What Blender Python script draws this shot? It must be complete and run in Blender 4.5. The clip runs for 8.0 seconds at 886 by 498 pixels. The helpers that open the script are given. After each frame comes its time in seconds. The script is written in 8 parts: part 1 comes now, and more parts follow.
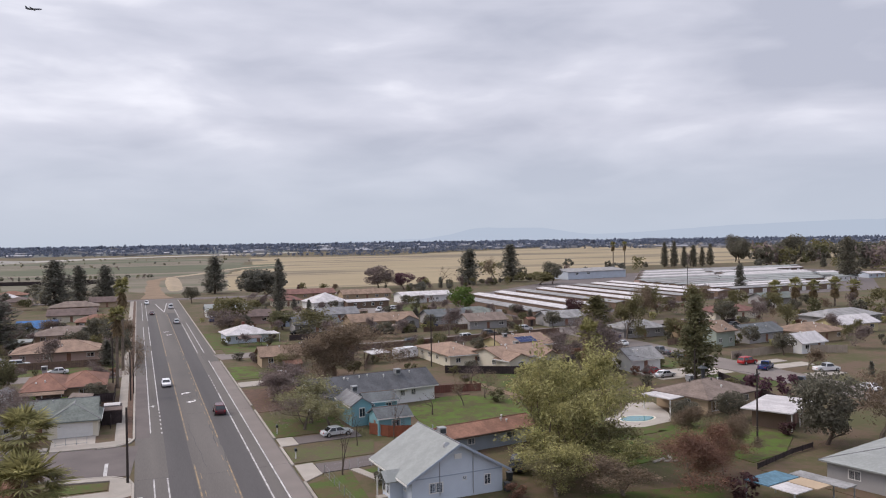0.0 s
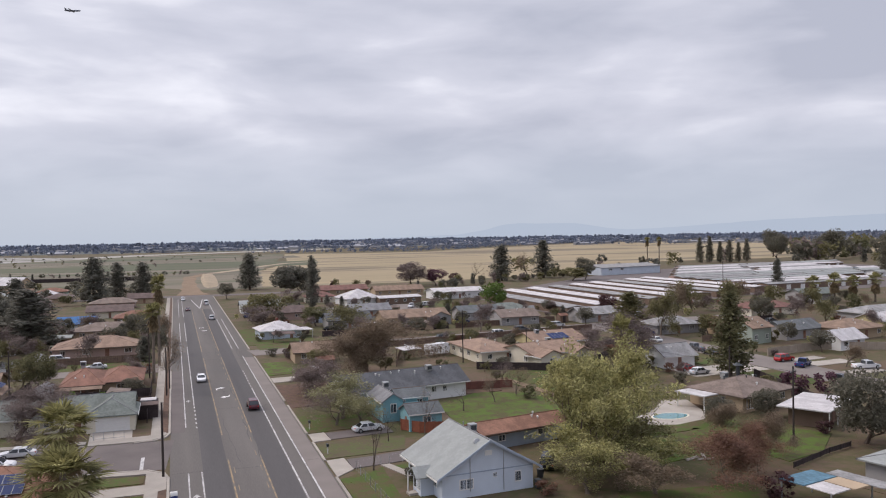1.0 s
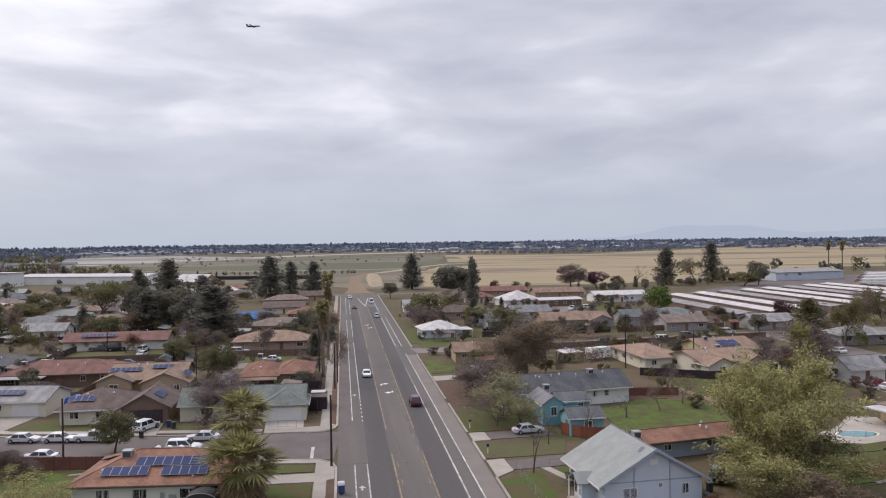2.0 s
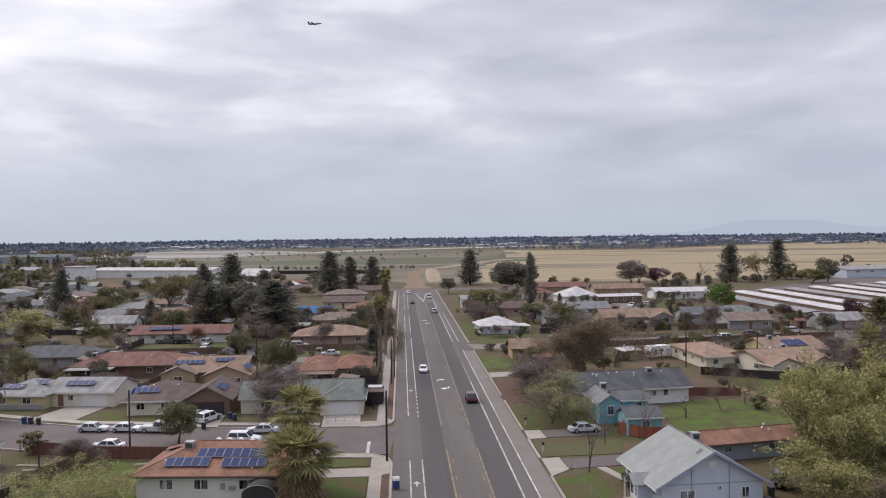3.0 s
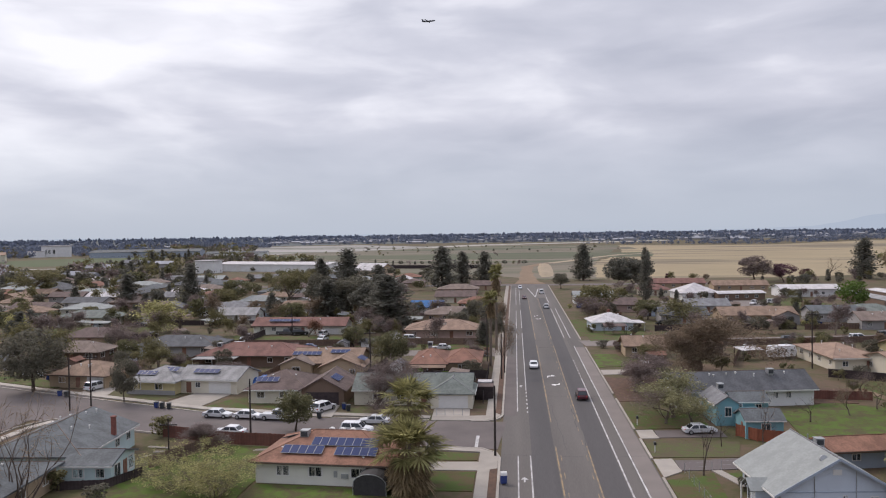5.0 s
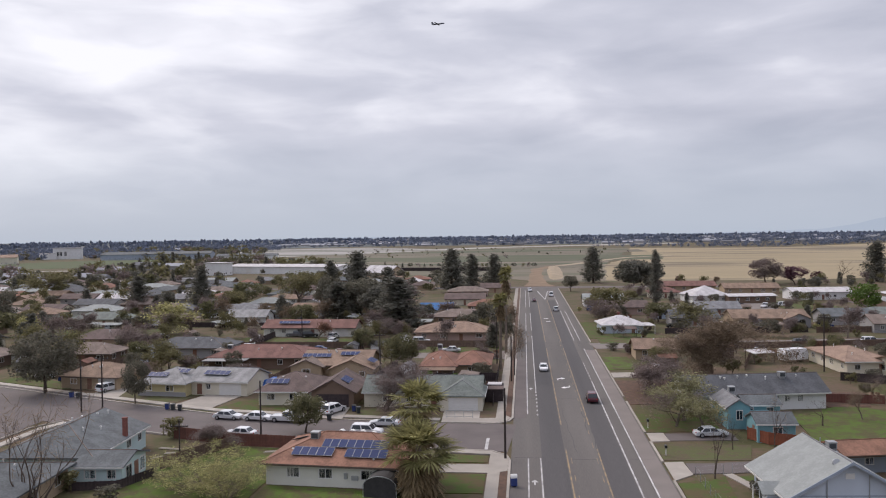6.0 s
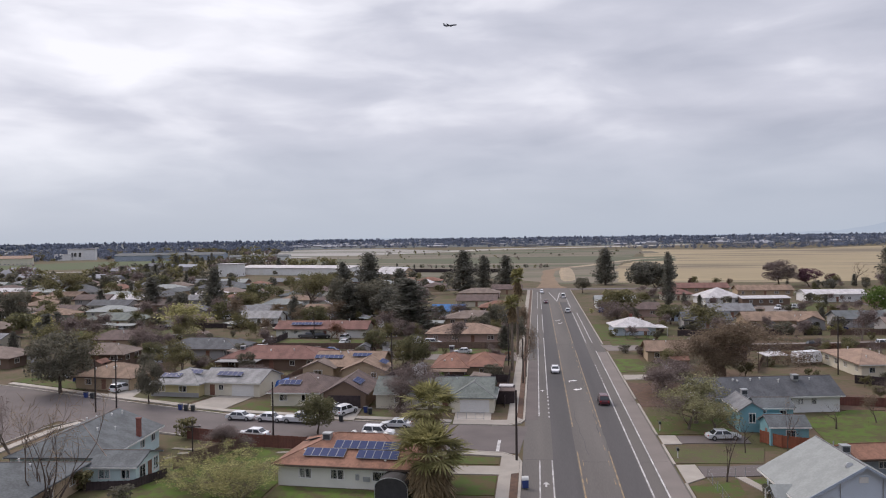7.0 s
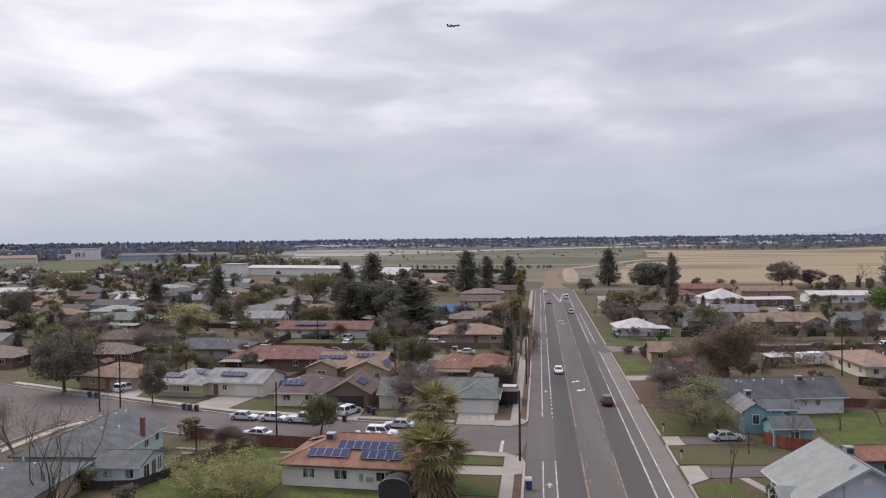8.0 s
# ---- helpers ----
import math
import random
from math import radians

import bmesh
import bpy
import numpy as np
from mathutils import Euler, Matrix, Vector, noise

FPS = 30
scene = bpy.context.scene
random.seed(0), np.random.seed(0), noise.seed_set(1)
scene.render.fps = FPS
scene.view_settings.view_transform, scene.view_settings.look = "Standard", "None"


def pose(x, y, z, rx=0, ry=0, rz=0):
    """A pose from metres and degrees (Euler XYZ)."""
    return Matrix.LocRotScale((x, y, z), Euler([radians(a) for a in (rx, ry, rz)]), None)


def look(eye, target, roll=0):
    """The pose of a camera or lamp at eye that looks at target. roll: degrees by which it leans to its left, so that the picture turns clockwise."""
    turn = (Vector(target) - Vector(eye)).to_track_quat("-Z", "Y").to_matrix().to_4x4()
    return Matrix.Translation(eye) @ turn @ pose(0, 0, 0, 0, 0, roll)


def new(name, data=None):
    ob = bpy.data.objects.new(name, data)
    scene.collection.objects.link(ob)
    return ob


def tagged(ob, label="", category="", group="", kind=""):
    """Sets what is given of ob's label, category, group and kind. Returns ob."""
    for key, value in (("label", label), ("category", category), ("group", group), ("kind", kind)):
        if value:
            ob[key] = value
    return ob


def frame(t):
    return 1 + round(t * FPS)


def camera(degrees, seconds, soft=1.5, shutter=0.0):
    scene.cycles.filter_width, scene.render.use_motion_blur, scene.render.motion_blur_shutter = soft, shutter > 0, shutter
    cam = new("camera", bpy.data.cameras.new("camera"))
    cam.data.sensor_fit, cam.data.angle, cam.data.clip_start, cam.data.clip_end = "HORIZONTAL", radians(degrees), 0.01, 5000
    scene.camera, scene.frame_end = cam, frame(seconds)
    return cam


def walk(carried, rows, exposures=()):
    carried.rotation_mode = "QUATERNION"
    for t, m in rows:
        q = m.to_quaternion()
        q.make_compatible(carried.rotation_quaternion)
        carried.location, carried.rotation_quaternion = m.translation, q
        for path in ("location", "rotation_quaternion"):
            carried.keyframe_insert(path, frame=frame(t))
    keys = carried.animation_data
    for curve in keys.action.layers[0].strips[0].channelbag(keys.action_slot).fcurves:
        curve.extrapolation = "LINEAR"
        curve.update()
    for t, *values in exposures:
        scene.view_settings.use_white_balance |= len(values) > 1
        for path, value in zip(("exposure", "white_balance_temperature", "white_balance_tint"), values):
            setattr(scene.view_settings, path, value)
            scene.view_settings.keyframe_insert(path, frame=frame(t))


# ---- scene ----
# Camera: hovering high beside the road, turning slowly to its left.
cam = camera(58.0, 8.0, soft=1.1)
# seconds, x, y, z, yaw to the left, pitch up, roll
PATH = [
    (0.0, -0.73, -0.17, 29.39, -20.92, -0.83, -0.80),
    (0.5, -0.70, -0.16, 29.42, -20.67, -1.03, -0.90),
    (1.0, -0.40, -0.26, 29.45, -18.57, -1.08, -1.02),
    (1.5, -0.42, 0.04, 29.35, -12.45, -0.91, -0.90),
    (2.0, -0.58, 0.31, 29.28, -7.19, -0.77, -0.76),
    (2.2, -0.52, 0.13, 29.49, -5.95, -0.75, -0.72),
    (3.3, -0.01, 0.29, 29.58, -2.45, -1.17, -0.70),
    (3.5, -0.19, 0.30, 29.37, -1.99, -1.20, -0.71),
    (4.0, 0.35, 0.31, 29.38, 2.34, -1.53, -0.95),
    (4.5, 0.42, 0.28, 29.41, 3.54, -1.50, -0.95),
    (4.7, 0.50, 0.17, 29.62, 4.42, -1.43, -0.84),
    (5.8, 0.60, 0.04, 29.69, 5.67, -1.23, -0.81),
    (6.0, 0.45, 0.05, 29.63, 5.82, -1.16, -0.80),
    (6.5, 0.50, -0.07, 29.71, 6.38, -1.04, -0.81),
    (7.0, 0.51, -0.16, 29.71, 6.67, -1.05, -0.76),
    (7.5, 0.43, -0.18, 29.72, 6.81, -1.09, -0.72),
    (8.0, 0.44, -0.22, 29.73, 6.89, -1.02, -0.66),
]


def aim(x, y, z, yaw, pitch, roll):
    return pose(x, y, z, 0, 0, yaw) @ pose(0, 0, 0, 90 + pitch) @ pose(0, 0, 0, 0, 0, roll)


TONE = (6500, 13)
walk(cam, [(t, aim(*p)) for t, *p in PATH], [(0.0, -0.08, *TONE), (2.0, -0.16, *TONE), (4.0, -0.17, *TONE), (7.0, -0.22, *TONE), (8.0, -0.22, *TONE)])

# ---------------------------------------------------------------- light
world = bpy.data.worlds.new("sky")
scene.world = world
world.use_nodes = True
SUN_AZ, SUN_EL = 48.0, 44.0  # degrees to the left of the road, and up


def sky():
    nt = world.node_tree
    nt.nodes.clear()
    N, L = nt.nodes.new, nt.links.new
    out, add = N("ShaderNodeOutputWorld"), N("ShaderNodeMixShader")
    add.inputs[0].default_value = 0.9
    nish = N("ShaderNodeTexSky")
    nish.sky_type, nish.sun_disc = "NISHITA", False
    nish.sun_elevation, nish.sun_rotation = radians(SUN_EL), radians(-SUN_AZ)
    bg1, bg2 = N("ShaderNodeBackground"), N("ShaderNodeBackground")
    bg1.inputs[1].default_value = 0.05
    L(nish.outputs[0], bg1.inputs[0])
    tc, sep = N("ShaderNodeTexCoord"), N("ShaderNodeSeparateXYZ")
    L(tc.outputs["Generated"], sep.inputs[0])

    def math_(op, a, b=None, clamp=False):
        n = N("ShaderNodeMath")
        n.operation, n.use_clamp = op, clamp
        for i, v in enumerate((a, b)):
            if v is None:
                continue
            if isinstance(v, (int, float)):
                n.inputs[i].default_value = v
            else:
                L(v, n.inputs[i])
        return n.outputs[0]

    # broad soft cloud forms, wider than high
    up = math_("MAXIMUM", sep.outputs[2], 0.0)
    maps = []
    for sc, rot, off, det, dis in (((2.6, 2.6, 8.5), 4, (3.1, 1.7, 0.2), 4, 0.5), ((6.5, 6.5, 24.0), -5, (7.3, 2.2, 4.0), 5, 0.3)):
        mp, nz = N("ShaderNodeMapping"), N("ShaderNodeTexNoise")
        mp.inputs["Scale"].default_value, mp.inputs["Rotation"].default_value[1] = sc, radians(rot)
        mp.inputs["Location"].default_value = off
        L(tc.outputs["Generated"], mp.inputs[0])
        nz.inputs["Scale"].default_value, nz.inputs["Detail"].default_value, nz.inputs["Roughness"].default_value = 1.0, det, 0.48
        nz.inputs["Distortion"].default_value = dis
        L(mp.outputs[0], nz.inputs["Vector"])
        maps.append(nz.outputs[0])
    mixed = math_("ADD", math_("MULTIPLY", maps[0], 0.60), math_("MULTIPLY", maps[1], 0.40))
    # thinner cloud towards the sun, over a wide angle
    sdir = Vector((-math.sin(radians(SUN_AZ)) * math.cos(radians(SUN_EL)), math.cos(radians(SUN_AZ)) * math.cos(radians(SUN_EL)), math.sin(radians(SUN_EL))))
    dot = N("ShaderNodeVectorMath")
    dot.operation = "DOT_PRODUCT"
    L(tc.outputs["Generated"], dot.inputs[0])
    dot.inputs[1].default_value = sdir
    near = math_("POWER", math_("MAXIMUM", dot.outputs["Value"], 0.0), 3.0)
    mixed = math_("ADD", mixed, math_("MULTIPLY", math_("SUBTRACT", near, 0.28), 0.42))
    ramp = N("ShaderNodeValToRGB")
    L(mixed, ramp.inputs[0])
    cr = ramp.color_ramp
    cr.elements[0].position, cr.elements[0].color = 0.31, (0.60, 0.635, 0.75, 1)
    cr.elements[1].position, cr.elements[1].color = 0.68, (1.26, 1.275, 1.35, 1)
    e = cr.elements.new(0.50)
    e.color = (0.83, 0.855, 0.965, 1)
    # the horizon's even veil
    veil = N("ShaderNodeMix")
    veil.data_type = "RGBA"
    L(math_("MULTIPLY", up, 7.5, True), veil.inputs["Factor"])
    veil.inputs["A"].default_value = (0.62, 0.70, 0.82, 1)
    L(ramp.outputs[0], veil.inputs["B"])
    L(veil.outputs["Result"], bg2.inputs[0])
    # an overcast sky grows brighter towards the zenith
    lift = N("ShaderNodeMapRange")
    L(sep.outputs[2], lift.inputs[0])
    lift.inputs[1].default_value, lift.inputs[2].default_value = 0.28, 1.0
    lift.inputs[3].default_value, lift.inputs[4].default_value = 0.95, 1.85
    L(lift.outputs[0], bg2.inputs[1])
    L(bg1.outputs[0], add.inputs[1])
    L(bg2.outputs[0], add.inputs[2])
    L(add.outputs[0], out.inputs[0])


sky()
sun = new("sun", bpy.data.lights.new("sun", "SUN"))
sun.data.energy, sun.data.angle, sun.data.color = 1.85, radians(18), (1.0, 0.875, 0.76)
sun.matrix_world = look((-60, 100, 130), (-60 + math.sin(radians(SUN_AZ)) * 100, 100 - math.cos(radians(SUN_AZ)) * 100, 130 - 100 * math.tan(radians(SUN_EL))))

# ---------------------------------------------------------------- materials


def mat(name, base, dark=None, rough=0.85, scale=2.0, fine=18.0, amount=0.5, bump=0.15, metal=0.0, rand=0.0, island=0.0, stretch=None, spec=0.4):
    """A surface of two colours mixed by coarse stains and fine grain, with relief."""
    m = bpy.data.materials.new(name)
    m.use_nodes = True
    nt = m.node_tree
    N, L = nt.nodes.new, nt.links.new
    bsdf = nt.nodes["Principled BSDF"]
    dark = dark or tuple(c * 0.62 for c in base)
    tc, mp = N("ShaderNodeTexCoord"), N("ShaderNodeMapping")
    L(tc.outputs["Object"], mp.inputs[0])
    if stretch:
        mp.inputs["Scale"].default_value = stretch
    n1, n2 = N("ShaderNodeTexNoise"), N("ShaderNodeTexNoise")
    n1.inputs["Scale"].default_value, n1.inputs["Detail"].default_value = 1.0 / scale, 5
    n2.inputs["Scale"].default_value, n2.inputs["Detail"].default_value = fine, 4
    for n in (n1, n2):
        L(mp.outputs[0], n.inputs["Vector"])
    avg = N("ShaderNodeMath")
    avg.operation = "MULTIPLY_ADD"
    L(n1.outputs[0], avg.inputs[0])
    avg.inputs[1].default_value = 0.62
    half = N("ShaderNodeMath")
    half.operation = "MULTIPLY"
    L(n2.outputs[0], half.inputs[0])
    half.inputs[1].default_value = 0.38
    L(half.outputs[0], avg.inputs[2])
    ramp = N("ShaderNodeMapRange")
    ramp.inputs[1].default_value, ramp.inputs[2].default_value = 0.5 - 0.17 / max(amount, 0.05) * 0.5, 0.5 + 0.17 / max(amount, 0.05) * 0.5
    L(avg.outputs[0], ramp.inputs[0])
    mix = N("ShaderNodeMix")
    mix.data_type = "RGBA"
    L(ramp.outputs[0], mix.inputs["Factor"])
    mix.inputs["A"].default_value, mix.inputs["B"].default_value = (*dark, 1), (*base, 1)
    col = mix.outputs["Result"]
    if rand or island:
        hsv = N("ShaderNodeHueSaturation")
        src = N("ShaderNodeNewGeometry").outputs["Random Per Island"] if island else N("ShaderNodeObjectInfo").outputs["Random"]
        mr = N("ShaderNodeMapRange")
        k = island or rand
        mr.inputs[3].default_value, mr.inputs[4].default_value = 1 - k, 1 + k
        L(src, mr.inputs[0])
        L(mr.outputs[0], hsv.inputs["Value"])
        L(col, hsv.inputs["Color"])
        col = hsv.outputs[0]
    L(col, bsdf.inputs["Base Color"])
    bsdf.inputs["Roughness"].default_value, bsdf.inputs["Metallic"].default_value = rough, metal
    bsdf.inputs["Specular IOR Level"].default_value = spec
    if bump:
        b = N("ShaderNodeBump")
        b.inputs["Strength"].default_value, b.inputs["Distance"].default_value = bump, 0.05
        L(n2.outputs[0], b.inputs["Height"])
        L(b.outputs[0], bsdf.inputs["Normal"])
    return m


def plain(name, base, rough=0.5, metal=0.0, spec=0.5):
    m = bpy.data.materials.new(name)
    m.use_nodes = True
    b = m.node_tree.nodes["Principled BSDF"]
    b.inputs["Base Color"].default_value, b.inputs["Roughness"].default_value = (*base, 1), rough
    b.inputs["Metallic"].default_value, b.inputs["Specular IOR Level"].default_value = metal, spec
    return m


def foliage(name, base, dark, island=0.35):
    """Leaves: matt, with some light passing through."""
    m = mat(name, base, dark, rough=0.75, scale=1.6, fine=3.0, amount=0.6, bump=0, island=island, spec=0.2)
    nt = m.node_tree
    bsdf = nt.nodes["Principled BSDF"]
    tl, mx = nt.nodes.new("ShaderNodeBsdfTranslucent"), nt.nodes.new("ShaderNodeMixShader")
    mx.inputs[0].default_value = 0.45
    nt.links.new(bsdf.inputs["Base Color"].links[0].from_socket, tl.inputs[0])
    nt.links.new(bsdf.outputs[0], mx.inputs[1])
    nt.links.new(tl.outputs[0], mx.inputs[2])
    nt.links.new(mx.outputs[0], nt.nodes["Material Output"].inputs[0])
    return m


M = dict(
    asphalt=mat("asphalt", (0.132, 0.118, 0.110), (0.080, 0.072, 0.068), 0.9, 4, 14, 0.5, 0.1, stretch=(1, 0.05, 1)),
    asphalt_dark=mat("asphalt_dark", (0.090, 0.083, 0.084), (0.056, 0.052, 0.053), 0.9, 4, 14, 0.5, 0.1, stretch=(1, 0.04, 1)),
    seal=mat("crack_seal", (0.05, 0.047, 0.047), (0.035, 0.033, 0.034), 0.7, 2, 6, 0.5, 0.05),
    asphalt2=mat("asphalt_old", (0.136, 0.114, 0.110), (0.091, 0.077, 0.075), 0.9, 5, 10, 0.5, 0.1),
    asphalt_pale=mat("asphalt_pale", (0.200, 0.172, 0.158), (0.148, 0.127, 0.117), 0.9, 5, 10, 0.5, 0.1),
    palewall=mat("pale_block_wall", (0.37, 0.31, 0.25), (0.27, 0.22, 0.18), 0.9, 1.5, 6, 0.5, 0.2, rand=0.1),
    concrete=mat("concrete", (0.37, 0.335, 0.295), (0.25, 0.225, 0.20), 0.9, 3, 12, 0.4, 0.1, rand=0.12),
    paint=mat("line_paint", (0.56, 0.55, 0.54), (0.24, 0.23, 0.23), 0.8, 1.3, 5, 0.8, 0.05),
    fresh=mat("fresh_line_paint", (0.74, 0.73, 0.72), (0.55, 0.54, 0.53), 0.8, 1.3, 5, 0.5, 0.05),
    yellow=mat("yellow_line_paint", (0.29, 0.205, 0.11), (0.125, 0.107, 0.09), 0.8, 1.6, 5, 1.0, 0.05),
    ground=mat("earth", (0.066, 0.064, 0.023), (0.108, 0.072, 0.047), 1.0, 9, 0.8, 1.1, 0.3),
    lawn=mat("lawn", (0.056, 0.084, 0.013), (0.082, 0.062, 0.027), 1.0, 3.0, 1.2, 1.5, 0.4),
    lush=mat("rough_green_grass", (0.070, 0.112, 0.014), (0.070, 0.060, 0.024), 1.0, 2.4, 1.3, 1.4, 0.6),
    dry=mat("dry_grass", (0.078, 0.086, 0.030), (0.088, 0.068, 0.040), 1.0, 3.0, 1.2, 1.5, 0.4),
    mulch=mat("bark_mulch", (0.13, 0.075, 0.05), (0.07, 0.045, 0.035), 1.0, 1.0, 5.0, 0.6, 0.4),
    dirt=mat("bare_dirt", (0.235, 0.165, 0.108), (0.145, 0.10, 0.066), 1.0, 8, 1.0, 0.5, 0.3),
    sand=mat("pale_sand", (0.34, 0.272, 0.190), (0.25, 0.20, 0.14), 1.0, 12, 1.0, 0.5, 0.2),
    canal=mat("pale_canal_bank", (0.40, 0.38, 0.35), (0.24, 0.225, 0.20), 1.0, 40, 0.2, 0.6, 0.1),
    weeds=mat("green_weeds", (0.135, 0.142, 0.062), (0.165, 0.135, 0.082), 1.0, 30, 0.3, 0.8, 0.2, stretch=(0.25, 1, 1)),
    strip_green=mat("crop_strip", (0.068, 0.082, 0.044), (0.092, 0.088, 0.056), 1.0, 26, 0.3, 0.8, 0.2, stretch=(0.2, 1, 1)),
    strip_tan=mat("bare_strip", (0.150, 0.126, 0.094), (0.095, 0.088, 0.062), 1.0, 26, 0.3, 0.8, 0.2, stretch=(0.2, 1, 1)),
    turf=mat("playing_field_turf", (0.062, 0.086, 0.034), (0.076, 0.084, 0.042), 1.0, 30, 0.3, 0.8, 0.2),
    bark=mat("bark", (0.12, 0.09, 0.07), (0.06, 0.045, 0.038), 0.95, 0.5, 6, 0.5, 0.3),
    palebark=mat("pale_bark", (0.20, 0.165, 0.13), (0.11, 0.085, 0.07), 0.95, 0.5, 6, 0.5, 0.3),
    polewood=mat("creosoted_wood", (0.055, 0.042, 0.038), (0.03, 0.024, 0.022), 0.85, 0.8, 9, 0.5, 0.2),
    fence=mat("weathered_boards", (0.17, 0.115, 0.085), (0.09, 0.06, 0.05), 0.9, 0.6, 7, 0.6, 0.3, rand=0.2),
    darkfence=mat("dark_boards", (0.055, 0.040, 0.040), (0.03, 0.022, 0.024), 0.9, 0.6, 7, 0.6, 0.3, rand=0.2),
    redfence=mat("red_boards", (0.175, 0.072, 0.052), (0.11, 0.048, 0.04), 0.85, 0.8, 7, 0.5, 0.2, rand=0.15),
    redwood=mat("red_stain_boards", (0.27, 0.085, 0.045), (0.17, 0.06, 0.035), 0.85, 0.8, 7, 0.5, 0.2, rand=0.15),
    whitetrim=mat("white_trim_paint", (0.72, 0.71, 0.69), (0.55, 0.54, 0.52), 0.6, 1.0, 8, 0.3, 0.05),
    darktrim=mat("brown_trim_paint", (0.13, 0.095, 0.075), (0.08, 0.06, 0.05), 0.6, 1.0, 8, 0.3, 0.05),
    glass=plain("window_glass", (0.035, 0.042, 0.055), 0.08, 0.0, 0.8),
    carglass=plain("car_glass", (0.02, 0.024, 0.03), 0.05, 0.0, 0.8),
    tyre=plain("tyre_rubber", (0.02, 0.02, 0.022), 0.85),
    rim=plain("wheel_alloy", (0.45, 0.45, 0.47), 0.35, 0.8),
    lamp_w=plain("clear_lamp", (0.7, 0.7, 0.72), 0.15),
    lamp_r=plain("red_lamp", (0.35, 0.02, 0.02), 0.2),
    metal=mat("galvanised_metal", (0.42, 0.43, 0.44), (0.28, 0.29, 0.30), 0.5, 0.8, 8, 0.4, 0.05, metal=0.5),
    solar=plain("solar_cells", (0.018, 0.032, 0.105), 0.5, 0.0, 0.12),
    solarframe=plain("solar_frame", (0.20, 0.21, 0.24), 0.5, 0.3),
    blue_tarp=mat("blue_tarp", (0.03, 0.13, 0.42), (0.02, 0.08, 0.28), 0.5, 0.8, 4, 0.5, 0.4),
    black_tarp=mat("black_mesh", (0.045, 0.042, 0.044), (0.026, 0.025, 0.027), 0.8, 0.6, 5, 0.5, 0.3),
    water=plain("pool_water", (0.055, 0.19, 0.205), 0.06, 0.0, 0.6),
    brick=mat("red_brick", (0.24, 0.085, 0.065), (0.15, 0.06, 0.05), 0.9, 0.3, 9, 0.6, 0.3),
    bin_blue=plain("blue_plastic", (0.02, 0.04, 0.16), 0.5),
    bin_dark=plain("dark_plastic", (0.03, 0.035, 0.04), 0.5),
)


def wallpaint(name, c):
    return mat(name, c, tuple(v * 0.8 for v in c), 0.85, 2.5, 10, 0.4, 0.12)


def shingle(name, c, d=None):
    return mat(name, c, d or tuple(v * 0.62 for v in c), 0.9, 2.0, 4.0, 0.9, 0.4, stretch=(1, 0.7, 1))


W = dict(
    cream=wallpaint("cream_stucco", (0.66, 0.61, 0.50)),
    offwhite=wallpaint("offwhite_stucco", (0.70, 0.69, 0.62)),
    white=wallpaint("white_siding", (0.74, 0.74, 0.74)),
    paleblue=wallpaint("pale_blue_siding", (0.54, 0.595, 0.675)),
    greyblue=wallpaint("grey_blue_siding", (0.34, 0.39, 0.47)),
    teal=wallpaint("teal_siding", (0.19, 0.37, 0.42)),
    mint=wallpaint("mint_stucco", (0.55, 0.68, 0.68)),
    yellow=wallpaint("pale_yellow_stucco", (0.57, 0.49, 0.28)),
    tan=wallpaint("tan_stucco", (0.42, 0.32, 0.22)),
    brown=wallpaint("brown_siding", (0.17, 0.115, 0.085)),
    grey=wallpaint("grey_siding", (0.34, 0.33, 0.33)),
    green=wallpaint("sage_siding", (0.33, 0.38, 0.33)),
    pink=wallpaint("dusty_pink_stucco", (0.45, 0.32, 0.28)),
)
R = dict(
    greygreen=shingle("grey_green_shingle", (0.165, 0.185, 0.17)),
    orange=shingle("terracotta_shingle", (0.275, 0.142, 0.098)),
    rust=shingle("rust_brown_shingle", (0.230, 0.114, 0.082)),
    brown=shingle("brown_shingle", (0.135, 0.096, 0.088)),
    tan=shingle("tan_shingle", (0.258, 0.178, 0.130)),
    taupe=shingle("taupe_shingle", (0.210, 0.162, 0.138)),
    grey=shingle("grey_shingle", (0.21, 0.21, 0.22)),
    bluegrey=shingle("blue_grey_shingle", (0.128, 0.138, 0.145)),
    dark=shingle("charcoal_shingle", (0.10, 0.103, 0.113)),
    lightgrey=shingle("light_grey_shingle", (0.29, 0.285, 0.285)),
    white=shingle("white_coated_roof", (0.282, 0.296, 0.290), (0.228, 0.240, 0.234)),
    bright=shingle("bright_white_roof", (0.54, 0.52, 0.525), (0.38, 0.36, 0.365)),
    red=shingle("brick_red_shingle", (0.195, 0.098, 0.082)),
    sandy=shingle("sandy_brown_shingle", (0.290, 0.200, 0.148), (0.20, 0.134, 0.102)),
    teal=shingle("teal_metal_roof", (0.11, 0.22, 0.30)),
    blue=shingle("blue_metal_roof", (0.06, 0.17, 0.38)),
)

# ---------------------------------------------------------------- mesh tools


